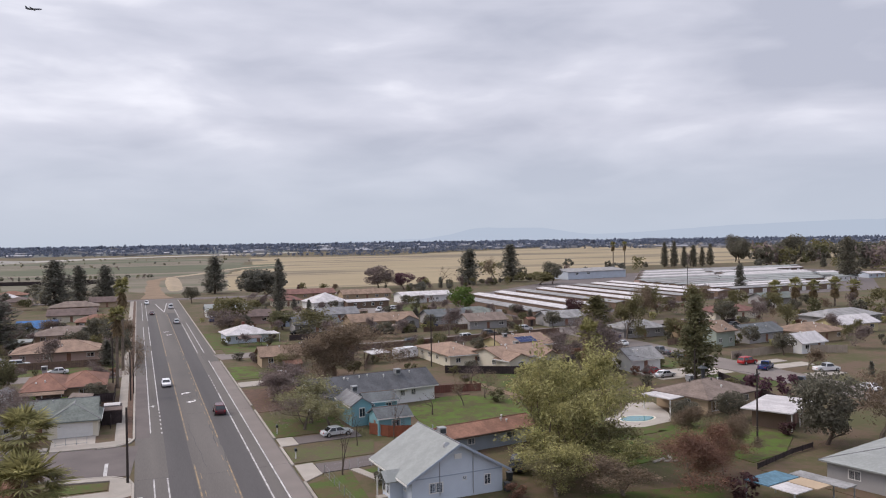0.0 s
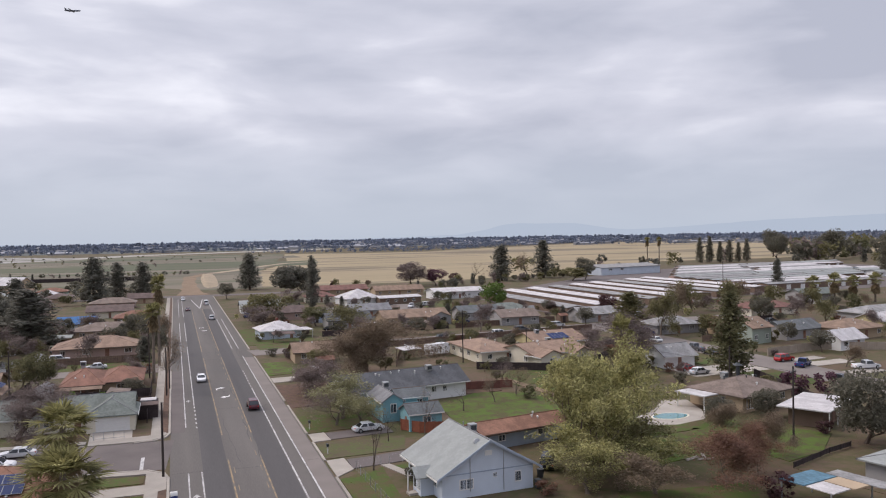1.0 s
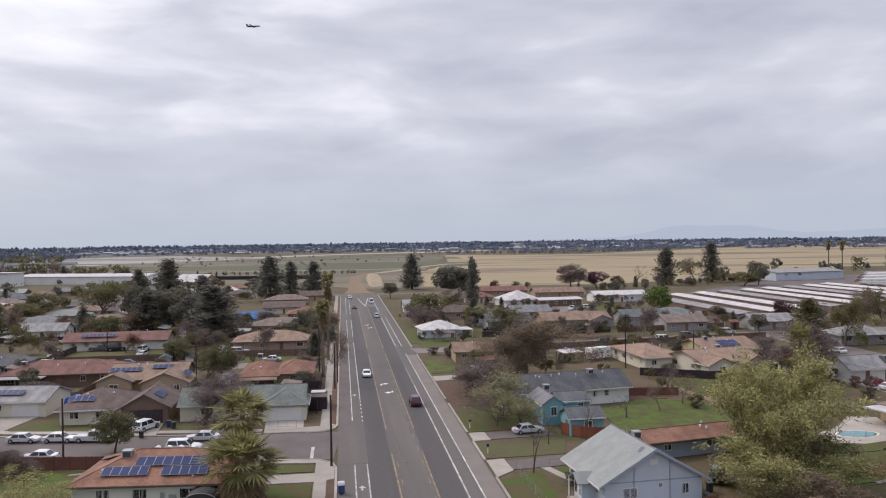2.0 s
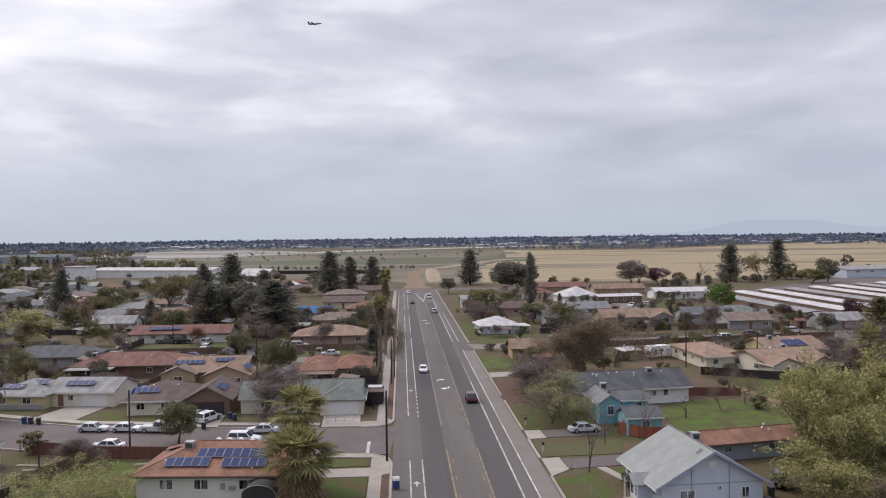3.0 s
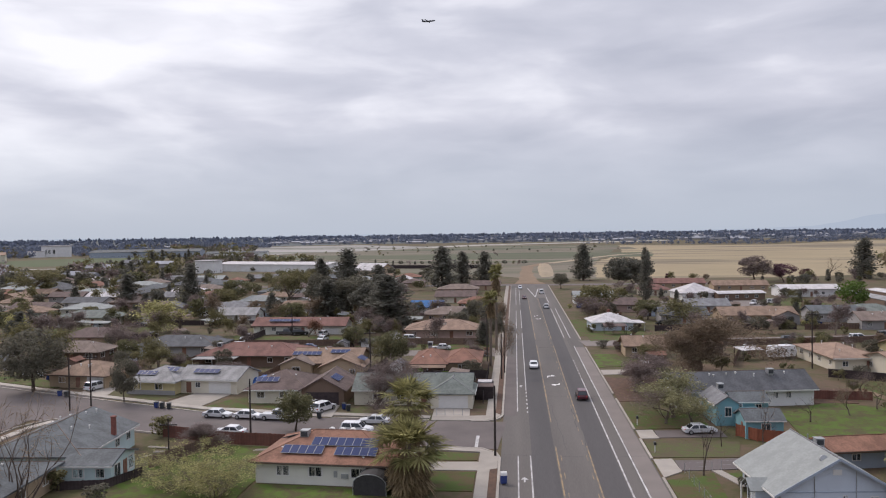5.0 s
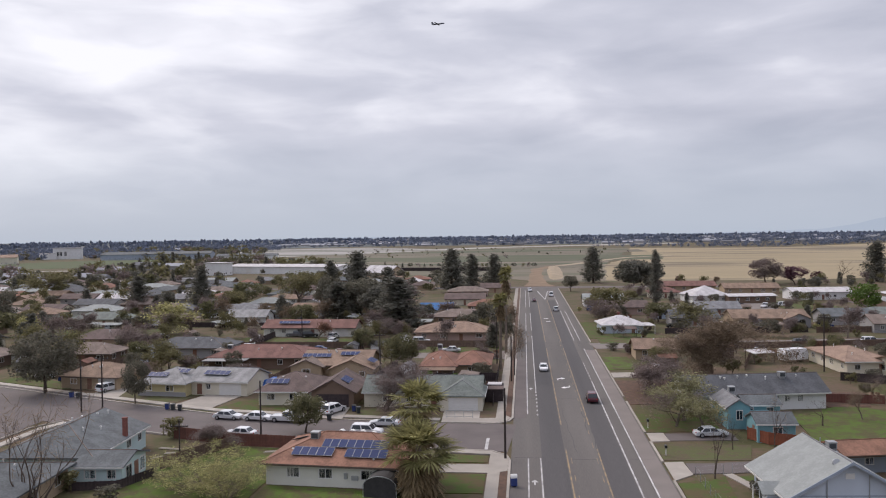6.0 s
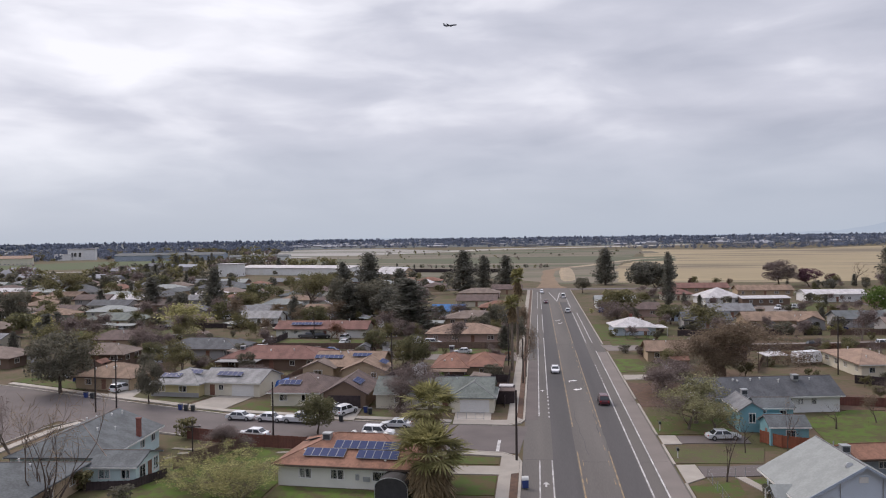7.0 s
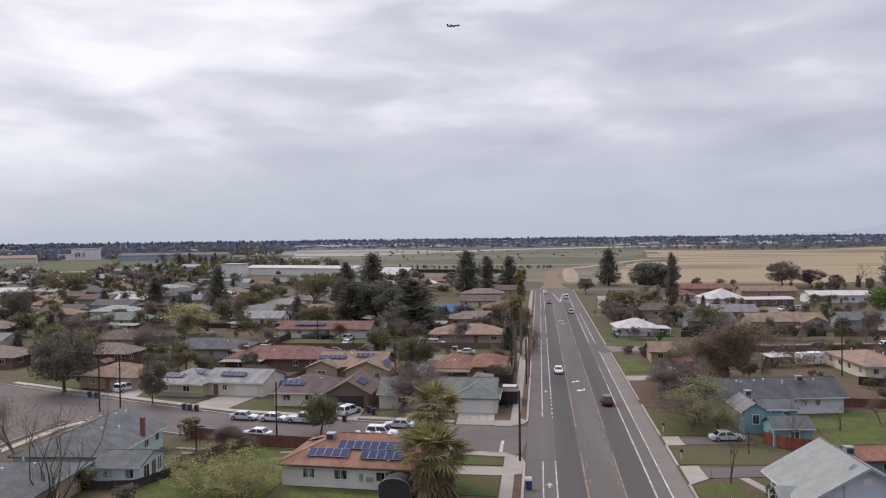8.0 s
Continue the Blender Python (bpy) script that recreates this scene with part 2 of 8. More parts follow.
class MB:
    """Collects vertices and faces of one mesh."""

    def __init__(self):
        self.v, self.f = [], []

    def poly(self, verts, faces):
        k = len(self.v)
        self.v += [tuple(p) for p in verts]
        self.f += [tuple(i + k for i in f) for f in faces]
        return self

    def box(self, x0, y0, z0, x1, y1, z1, rz=0.0, c=None):
        vs = [(x, y, z) for z in (z0, z1) for x, y in ((x0, y0), (x1, y0), (x1, y1), (x0, y1))]
        if rz:
            cx, cy = c or ((x0 + x1) / 2, (y0 + y1) / 2)
            s, k = math.sin(rz), math.cos(rz)
            vs = [(cx + (x - cx) * k - (y - cy) * s, cy + (x - cx) * s + (y - cy) * k, z) for x, y, z in vs]
        return self.poly(vs, [(3, 2, 1, 0), (4, 5, 6, 7), (0, 1, 5, 4), (1, 2, 6, 5), (2, 3, 7, 6), (3, 0, 4, 7)])

    def tube(self, pts, radii, n=7, cap=True):
        k0 = len(self.v)
        for i, (p, r) in enumerate(zip(pts, radii)):
            p = Vector(p)
            d = (Vector(pts[min(i + 1, len(pts) - 1)]) - Vector(pts[max(i - 1, 0)])).normalized()
            a = d.orthogonal().normalized()
            b = d.cross(a)
            self.v += [tuple(p + (a * math.cos(6.2832 * j / n) + b * math.sin(6.2832 * j / n)) * r) for j in range(n)]
        for i in range(len(pts) - 1):
            for j in range(n):
                q = (j + 1) % n
                self.f.append((k0 + i * n + j, k0 + i * n + q, k0 + (i + 1) * n + q, k0 + (i + 1) * n + j))
        if cap:
            self.f.append(tuple(k0 + j for j in reversed(range(n))))
            self.f.append(tuple(k0 + (len(pts) - 1) * n + j for j in range(n)))
        return self

    def mesh(self, name, material, smooth=False):
        me = bpy.data.meshes.new(name)
        me.from_pydata(self.v, [], self.f)
        me.materials.append(material)
        if smooth:
            me.polygons.foreach_set("use_smooth", [True] * len(me.polygons))
        me.update()
        return me


def part(name, mb, material, parent, label="", smooth=False, m=None):
    """One mesh under a thing or a part."""
    me = mb if isinstance(mb, bpy.types.Mesh) else mb.mesh(name, material, smooth)
    ob = new(name, me)
    ob.parent = parent
    if m is not None:
        ob.matrix_basis = m
    if label:
        ob["label"] = label
    return ob


def thing(name, x, y, z=0.0, rz=0.0, label="", category="", group="", kind=""):
    ob = new(name)
    ob.empty_display_size = 0.3
    ob.matrix_basis = pose(x, y, z, 0, 0, rz)
    return tagged(ob, label, category, group, kind)


def structure(name, mb, material, label, category):
    return tagged(new(name, mb.mesh(name, material)), label, category, kind="structure")


def strip(pts, half, z0, z1):
    """A ribbon with thickness along points (x, y), with a half-width for each."""
    mb = MB()
    L_, R_ = [], []
    for i, (x, y) in enumerate(pts):
        a, b = pts[max(i - 1, 0)], pts[min(i + 1, len(pts) - 1)]
        d = Vector((b[0] - a[0], b[1] - a[1])).normalized()
        h = half[i] if isinstance(half, (list, tuple)) else half
        L_.append((x - d.y * h, y + d.x * h))
        R_.append((x + d.y * h, y - d.x * h))
    n = len(pts)
    vs = [(*p, z1) for p in L_] + [(*p, z1) for p in R_] + [(*p, z0) for p in L_] + [(*p, z0) for p in R_]
    fs = []
    for i in range(n - 1):
        fs += [(i, n + i, n + i + 1, i + 1), (2 * n + i, i, i + 1, 2 * n + i + 1), (n + i, 3 * n + i, 3 * n + i + 1, n + i + 1)]
    fs += [(0, 2 * n, 3 * n, n), (n - 1, 2 * n - 1, 4 * n - 1, 3 * n - 1)]
    return mb.poly(vs, fs)


def slab(pts, z0, z1):
    """A flat piece with the outline pts and a thickness."""
    n = len(pts)
    vs = [(*p, z1) for p in pts] + [(*p, z0) for p in pts]
    return MB().poly(vs, [tuple(range(n))] + [(i, n + i, n + (i + 1) % n, (i + 1) % n) for i in range(n)])


# ---------------------------------------------------------------- ground, roads, pavements
def ground_sheet():
    mb, xs, ys = MB(), [-4600, -1500, -500, 0, 500, 1500, 4600], [-3000, -600, 0, 300, 700, 1500, 4900]
    n = len(xs)
    mb.poly([(x, y, -0.06) for y in ys for x in xs], [(j * n + i, j * n + i + 1, (j + 1) * n + i + 1, (j + 1) * n + i) for j in range(len(ys) - 1) for i in range(n - 1)])
    structure("ground", mb, M["ground"], "brown and green earth of yards reaching to the horizon", "ground")


ground_sheet()
LK, RK = -1.6, 17.5  # kerb faces of the main road
structure("road_main", strip([(7.95, -150), (7.95, 60), (7.95, 200), (7.95, 421)], 9.55, -0.3, 0.0), M["asphalt"], "grey asphalt road with worn wheel tracks and painted lines", "road")
structure("road_junction", strip([(-260, 424), (-60, 426.5), (7.95, 427), (120, 427)], 6.0, -0.3, -0.004), M["asphalt2"], "asphalt cross road at the end of the main road", "road")
SIDE = [(-1.6, 115.2), (-16, 116.2), (-32, 117.8), (-52, 121.0), (-68, 126.5), (-84, 133.5), (-105, 142), (-140, 153), (-190, 165)]
structure("road_side", strip(SIDE, [7.7, 7.2, 7.1, 7.2, 7.6, 8.5, 8.6, 7, 7], -0.3, 0.004), M["asphalt2"], "faded asphalt side street with parked cars along it", "road")
structure("road_branch", strip([(-88, 134), (-86, 112), (-86, 80), (-88, 20)], [10, 8.5, 7.5, 7.5], -0.3, 0.0), M["asphalt2"], "faded asphalt street branching off the side street", "road")
structure("road_right", strip([(17.5, 208), (60, 213), (118, 221), (200, 226)], [5.2, 4.8, 5, 5], -0.3, 0.002), M["asphalt_pale"], "pale asphalt street between fenced yards", "road")
structure("road_far", strip([(122.5, -20), (122.5, 100), (123, 160), (124, 216)], 5.2, -0.3, 0.0), M["asphalt_pale"], "pale asphalt street lined with parked cars", "road")


structure("road_lane_1", MB().box(10.05, 20, -0.01, 13.1, 345, 0.003), M["asphalt_dark"], "darker worn asphalt lane of the main road", "road")
structure("road_lane_2", MB().box(2.4, 20, -0.01, 5.5, 345, 0.003), M["asphalt_dark"], "darker worn asphalt lane of the main road", "road")

structure("road_shoulder_1", MB().box(15.2, 20, -0.01, 17.34, 201, 0.002), M["asphalt_pale"], "paler asphalt strip beside the kerb", "road")
structure("road_shoulder_2", MB().box(-1.6, 127, -0.01, 0.5, 186, 0.002), M["asphalt2"], "paler asphalt strip beside the kerb", "road")
structure("road_left", strip([(-1.6, 193), (-40, 194), (-120, 198)], [6.5, 5.5, 5.5], -0.3, 0.004), M["asphalt_pale"], "faded asphalt street between house rows", "road")


def cracks():
    rng = random.Random(77)
    for i in range(16):
        x, y = rng.choice((4.2, 5.2, 7.4, 8.6, 9.6, 11.2, 12.4, 14.2, 3.2)) + rng.uniform(-0.5, 0.5), rng.uniform(84, 230)
        pts = []
        for k in range(rng.randint(5, 12)):
            pts.append((x, y))
            x, y = x + rng.uniform(-0.25, 0.25), y + rng.uniform(1.5, 4)
        structure("road_crack", strip(pts, rng.uniform(0.03, 0.06), 0.0, 0.0045), M["seal"], "dark sealed crack in the asphalt", "road")
    for i in range(7):
        y = rng.uniform(90, 260)
        pts = [(-1.2 + 2.6 * k + rng.uniform(-0.3, 0.3), y + rng.uniform(-0.5, 0.5)) for k in range(8)]
        structure("road_crack", strip(pts, rng.uniform(0.03, 0.05), 0.0, 0.0045), M["seal"], "dark sealed crack across the asphalt", "road")


cracks()


def lines():
    def dash_row(x0, x1, y0, y1, material, name, label, dash=0, gap=0):
        y = y0
        while y < y1:
            e = min(y + dash, y1) if dash else y1
            tagged(new(name, MB().box(x0, y, 0.0, x1, e, 0.006).mesh(name, material)), label, "road marking", kind="structure")
            y = e + gap + 1e-6

    wl, yl = "worn white painted line on the asphalt", "worn yellow painted line on the asphalt"
    for x in (0.55, 2.15):
        for a, b in ((20, 104.5), (130 if x < 1 else 147, 228), (240, 292), (315, 405)):
            dash_row(x, x + 0.17, a, b, M["paint"], "lane_line", wl)
    dash_row(2.15, 2.35, 129, 147, M["paint"], "lane_dash", "short white painted dash on the asphalt", 1.2, 1.9)
    dash_row(13.2, 13.4, 158, 182, M["paint"], "lane_dash", "short white painted dash on the asphalt", 1.2, 1.9)
    for x, a, b in ((13.2, 20, 158), (14.95, 20, 203), (13.4, 218, 300), (15.0, 218, 300), (13.6, 320, 400)):
        dash_row(x, x + 0.2, a, b, M["paint"], "lane_line", wl)
    for a, b in ((20, 109.5), (123, 204), (216, 345)):
        dash_row(5.62, 5.8, a, b, M["yellow"], "lane_line", yl)
        dash_row(9.85, 10.03, a, b, M["yellow"], "lane_line", yl)
    dash_row(6.15, 6.25, 20, 109, M["yellow"], "lane_dash", "short yellow painted dash on the asphalt", 2.5, 5)
    dash_row(9.45, 9.55, 20, 345, M["yellow"], "lane_dash", "short yellow painted dash on the asphalt", 2.5, 5)
    # splitting lines before the junction
    for s in (-1, 1):
        mb = MB().poly([(8.9, 350, 0.006), (9.3, 350, 0.006), (9.1 + s * 2.6 + 0.2, 400, 0.006), (9.1 + s * 2.6 - 0.2, 400, 0.006)], [(0, 1, 2, 3)])
        structure("lane_line", mb, M["paint"], wl, "road marking")
    # turn arrows and the cycle lane's marks
    def arrow(x, y, flip, kind="turn"):
        if kind == "turn":
            pts = [(-1.0, 0.0), (-0.75, 0.0), (-0.75, 1.3), (0.2, 2.0), (0.2, 1.2), (1.3, 2.5), (0.2, 3.8), (0.2, 3.0), (-1.0, 2.2)]
        else:
            pts = [(-0.1, 0), (0.1, 0), (0.1, 1.0), (0.45, 1.0), (0, 2.0), (-0.45, 1.0), (-0.1, 1.0)]
        s = -1 if flip else 1
        k = 0.74 if kind == "turn" else 1.0
        vs = [(x + s * px * k, y + (py if not flip or kind != "turn" else 3.8 - py) * k, 0.006) for px, py in pts]
        structure("road_arrow", MB().poly(vs, [tuple(range(len(vs)))]), M["fresh" if kind == "turn" else "paint"], "white painted arrow on the asphalt", "road marking")

    for y in (150, 262):
        arrow(8.0, y + 1.5, True)
        arrow(7.4, y + 10, False)
    arrow(1.35, 93.5, False, "bike")
    arrow(1.35, 150, False, "bike")
    structure("stop_line", MB().box(-5.3, 108.5, 0.004, -4.85, 114.5, 0.012), M["paint"], "white painted stop line across the side street", "road marking")


lines()


def kerb(pts, name="kerb", half=0.16, h=0.14):
    structure(name, strip(pts, half, -0.2, h), M["concrete"], "pale concrete kerb beside the asphalt", "kerb")


for a, b in ((-150, 103.2), (127.0, 186), (200, 420)):
    kerb([(LK - 0.16, a), (LK - 0.16, b)])
for a, b in ((-150, 95.8), (103.6, 113.4), (118.6, 140), (144, 201), (215, 420)):
    kerb([(RK + 0.16, a), (RK + 0.16, b)])
kerb([(-1.76, 103.2), (-2.3, 105.6), (-4.2, 107.6), (-16, 108.9), (-32, 110.6), (-52, 113.8), (-66, 118.6), (-74, 122.5)])
kerb([(-1.76, 127.0), (-2.3, 124.9), (-4.0, 123.2), (-6.6, 122.9)])
kerb([(-13.2, 123.3), (-16, 123.5), (-29, 124.8)])
kerb([(-35, 125.4), (-52, 128.3), (-71, 135.8), (-87, 142.2), (-108, 151), (-142, 160)])


kerb([(-77.6, 60), (-77.4, 100), (-76.8, 117), (-74, 122.5)])


def pavement(name, pts, label="pale concrete pavement slabs", m="concrete", z=0.13, cat="pavement"):
    structure(name, slab(pts, -0.2, z), M[m], label, cat)


pavement("pavement_left_near", [(-4.4, 20), (-2.9, 20), (-2.9, 98), (-1.95, 98.5), (-1.95, 103.5), (-2.6, 105.6), (-4.4, 107.4), (-10.4, 108), (-10.4, 106.6), (-4.4, 105.8)])
pavement("pavement_left_far", [(-4.4, 123.4), (-2.6, 125), (-2.0, 127), (-2.9, 128.5), (-2.9, 420), (-4.4, 420), (-4.4, 126.6), (-12.8, 125.8), (-12.8, 123.4)])
pavement("pavement_side", [(-29, 126.2), (-29, 128.0), (-13.2, 126.2), (-13.2, 124.6)])
pavement("pavement_bend", [(-35, 127.0), (-52, 129.9), (-71, 137.4), (-87, 143.8), (-108, 152.6), (-108, 154.4), (-87, 145.6), (-71, 139.2), (-52, 131.6), (-35, 128.6)])
pavement("pavement_branch", [(-75.9, 60), (-74.5, 60), (-74.3, 100), (-73.8, 116), (-72.6, 120.6), (-73.8, 121.4), (-75.3, 117), (-75.7, 100)])
pavement("verge_near", [(-2.9, 20), (-1.95, 20), (-1.95, 98.5), (-2.9, 98)], "strip of bark mulch beside the pavement", "mulch", 0.1, "verge")
pavement("verge_far", [(-2.9, 128.5), (-2.0, 127), (-1.95, 420), (-2.9, 420)], "strip of bark mulch beside the pavement", "mulch", 0.1, "verge")
pavement("driveway_apron", [(17.8, 103.4), (20.2, 103.8), (20.4, 98.4), (17.8, 95.9)], "pale concrete driveway apron at the kerb", "concrete", 0.06, "driveway")
pavement("driveway_apron", [(17.8, 118.4), (20.2, 118.6), (20.4, 113.8), (17.8, 113.5)], "pale concrete driveway apron at the kerb", "concrete", 0.06, "driveway")
pavement("driveway", [(20.4, 103.2), (24.2, 103.4), (26.2, 104), (34, 105.5), (34, 101), (26, 99.5), (20.4, 98.8)], "cracked grey driveway in front of a house", "asphalt2", 0.03, "driveway")
pavement("driveway", [(20.4, 118.2), (30, 119), (30, 115), (20.4, 114.2)], "cracked grey driveway with a parked car", "asphalt2", 0.03, "driveway")
pavement("driveway", [(-12.8, 123.4), (-6.9, 123.3), (-7.2, 132.3), (-13.2, 132.3)], "pale concrete driveway to the garage", "concrete", 0.05, "driveway")
pavement("driveway", [(-61.5, 133.2), (-53.8, 130.6), (-51.5, 145.0), (-58.6, 145.0)], "pale concrete driveway to the garage", "concrete", 0.05, "driveway")
pavement("driveway", [(-35, 126.2), (-29, 125.2), (-29.6, 134), (-35.4, 134)], "concrete driveway with parked cars", "concrete", 0.05, "driveway")
pavement("driveway", [(-81.5, 142.0), (-74.5, 139.0), (-76.5, 149), (-81.5, 149)], "concrete driveway to the garage", "concrete", 0.05, "driveway")
pavement("path", [(24.0, 99), (25.2, 99.2), (29.2, 87), (28.0, 87)], "narrow pale concrete garden path", "concrete", 0.03, "path")
pavement("path", [(-11.5, 97.8), (-4.4, 97.8), (-4.4, 101.4), (-12.5, 101.2)], "pale concrete walk across the lawn", "concrete", 0.05, "path")
for name, pts, m in (
    ("lawn", [(-11.5, 102.2), (-4.6, 102.2), (-4.6, 105.4), (-11, 106)], "lawn"),
    ("lawn", [(-12, 90), (-4.6, 90), (-4.6, 97.2), (-12, 97.2)], "lawn"),
    ("lawn", [(-48, 84), (-31, 84), (-30.6, 107), (-37, 108), (-46, 107), (-47, 97)], "lush"),
    ("lawn", [(-29, 128.2), (-15, 126.8), (-15, 133), (-29, 134)], "dry"),
    ("lawn", [(-52.5, 132), (-36, 129), (-36, 136), (-50, 139)], "lawn"),
    ("lawn", [(-79, 142.6), (-62, 136), (-60, 143), (-72, 147), (-80, 148)], "dry"),
    ("lawn", [(-110, 156), (-88, 147), (-90, 152), (-110, 165)], "lawn"),
    ("lawn", [(17.9, 119), (29, 120), (29, 131), (17.9, 131)], "lawn"),
    ("lawn", [(18, 104.4), (29, 105), (31, 112.5), (18, 112.8)], "dry"),
    ("lawn", [(18, 82), (23, 84), (24, 98), (18, 95)], "lawn"),
    ("lawn", [(25.4, 98), (29, 98.5), (29.4, 92), (27, 92)], "lawn"),
    ("lawn", [(40, 112), (60, 116), (62, 134), (52, 138), (42, 130)], "lush"),
    ("lawn", [(56, 86), (70, 88), (68, 100), (56, 98)], "lush"),
    ("lawn", [(72.5, 81), (80, 83.2), (88, 90), (80, 102), (70, 98)], "lush"),
    ("lawn", [(65.5, 131), (84, 132), (84, 140), (76, 144), (64.5, 139)], "lush"),
    ("lawn", [(54, 100), (66, 104), (66, 116), (62.5, 131), (60.5, 116), (54, 113)], "lush"),
    ("lawn", [(-30.4, 78), (-12.4, 78), (-12.4, 90), (-30.4, 91.6)], "lush"),
    ("lawn", [(62, 140), (75, 146), (80, 160), (70, 160), (60, 150)], "lawn"),
    ("lawn", [(60, 98), (80, 100), (80, 106), (66, 112)], "lawn"),
    ("lawn", [(66, 84), (84, 88), (83, 94), (72, 100), (62, 92)], "lawn"),
    ("lawn", [(44, 66), (62, 62), (62, 76), (46, 78)], "lawn"),
    ("lawn", [(-80, 206), (-46, 206), (-46, 222), (-80, 224)], "lawn"),
    ("lawn", [(-28, 196), (-6, 196), (-6, 214), (-28, 214)], "lawn"),
    ("lawn", [(18, 222), (38, 222), (34, 262), (18, 262)], "lawn"),
    ("lawn", [(64, 205), (78, 206), (78, 212), (64, 211)], "lawn"),
    ("lawn", [(-155, 225), (-110, 225), (-112, 246), (-150, 248)], "lawn"),
    ("lawn", [(95, 300), (110, 300), (112, 335), (98, 335)], "lawn"),
    ("lawn", [(108, 120), (117, 120), (117, 160), (108, 150)], "lawn"),
):
    structure(name, slab(pts, -0.2, {"lawn": 0.02, "lush": 0.026, "dry": 0.012}[m]), M[m], "dry yellowish grass" if m == "dry" else "rough bright green grass" if m == "lush" else "patchy green lawn", "lawn")

for x0, y0, x1, y1 in ((128.4, 135, 140, 139.5), (128.4, 141.5, 138, 145), (128, 124, 137, 128), (98, 134.6, 117, 144)):
    structure("driveway", slab([(x0, y0), (x1, y0 + 1), (x1, y1 + 1), (x0, y1)], -0.2, 0.03), M["concrete"], "pale concrete driveway beside a street", "driveway")
structure("dirt_path", strip([(60.5, 150), (62.4, 147), (64.2, 132), (66, 118)], 0.9, -0.2, 0.034), M["dirt"], "bare dirt path across the grass", "path")
structure("bare_yard", slab([(18, 138), (31, 139), (33, 150), (29, 160), (18, 160)], -0.2, 0.008), M["mulch"], "bare reddish dirt yard beside the road", "yard")
structure("bare_earth", slab([(74, 62), (94, 72), (88, 83), (80, 81.6), (71, 78)], -0.2, 0.01), M["ground"], "dark weedy earth beside a white roof", "yard")
structure("garden_bed", slab([(47, 149), (61, 150), (57, 137.5), (50, 137)], -0.2, 0.031), M["mulch"], "bare brown garden bed behind a lawn", "yard")
structure("driveway", slab([(18, 163), (31, 165), (31, 170), (18, 168.5)], -0.2, 0.045), M["concrete"], "pale concrete driveway pad", "driveway")
structure("lawn", slab([(18, 172), (24, 173), (24, 190), (18, 190)], -0.2, 0.022), M["lush"], "small bright green lawn", "lawn")
# far land beyond the houses
far = [
    ("field_dry", [(49, 477), (150, 474), (250, 505), (330, 520), (430, 650), (640, 645), (1000, 850), (1900, 1500), (1900, 2200), (1050, 1880), (400, 1300), (175, 1365), (118, 900), (68, 700)], "field", "dry tan ploughed field with darker furrow bands", -0.02),
    ("field_weeds", [(-240, 640), (-20, 520), (16, 470), (60, 476), (70, 700), (175, 1365), (-60, 1500), (-300, 1040)], "weeds", "rough green and brown weedy field", -0.03),
    ("dirt_track", [(0, 434), (17, 434), (14, 450), (12.5, 500), (12.5, 569), (15, 632), (30, 690), (22, 692), (6, 640), (4, 560), (3, 475)], "dirt", "reddish bare dirt track beyond the junction", 0.02),
    ("field_strip_green", [(-300, 860), (-20, 800), (140, 830), (165, 980), (-20, 930), (-310, 1000)], "strip_green", "strip of darker green crop far off", 0.0),
    ("field_strip_tan", [(-260, 690), (-60, 640), (66, 655), (68, 720), (-40, 715), (-270, 780)], "strip_tan", "strip of bare tan ground far off", 0.01),
    ("field_strip_weeds", [(-320, 1040), (0, 1040), (170, 1130), (176, 1260), (0, 1180), (-300, 1140)], "strip_tan", "strip of dry weeds far off", 0.012),
    ("sand_track", [(24, 690), (34, 692), (54, 734), (76, 797), (115, 884), (178, 950), (172, 958), (108, 892), (69, 806), (47, 743), (28, 702)], "sand", "pale dirt track curving round the dry field", 0.016),
    ("far_plain", [(-4400, 1250), (-1500, 1480), (-640, 1580), (-330, 1850), (150, 1800), (400, 1960), (1050, 1950), (1900, 2250), (3800, 2300), (3800, 4750), (-4400, 4750)], "plain", "dull wooded plain far off, hazed blue-grey", -0.04),
    ("pale_rows", [(-470, 1130), (-310, 1050), (-215, 1220), (-130, 1400), (-330, 1700), (-560, 1600)], "rows", "pale rows of ground far off", -0.012),
    ("playing_field", [(-640, 885), (-601, 905), (-554, 975), (-440, 1000), (-405, 864), (-442, 742), (-560, 700), (-680, 760)], "turf", "flat green playing field", 0.0),
    ("pale_track", [(-480, 655), (-430, 662), (-397, 677), (-380, 773), (-391, 776), (-405, 690), (-432, 678), (-480, 672)], "canal", "pale track beside a playing field", 0.01),
    ("rough_grass", [(-480, 640), (-400, 560), (-330, 452), (-430, 440), (-560, 560)], "lawn", "rough green grass on the plain", 0.005),
    ("canal_strip", [(-310, 1045), (-215, 1215), (-50, 1505), (175, 1655), (345, 1775), (330, 1860), (150, 1740), (-80, 1580), (-260, 1270), (-350, 1100)], "canal", "pale strip of bare ground far off", -0.015),
]


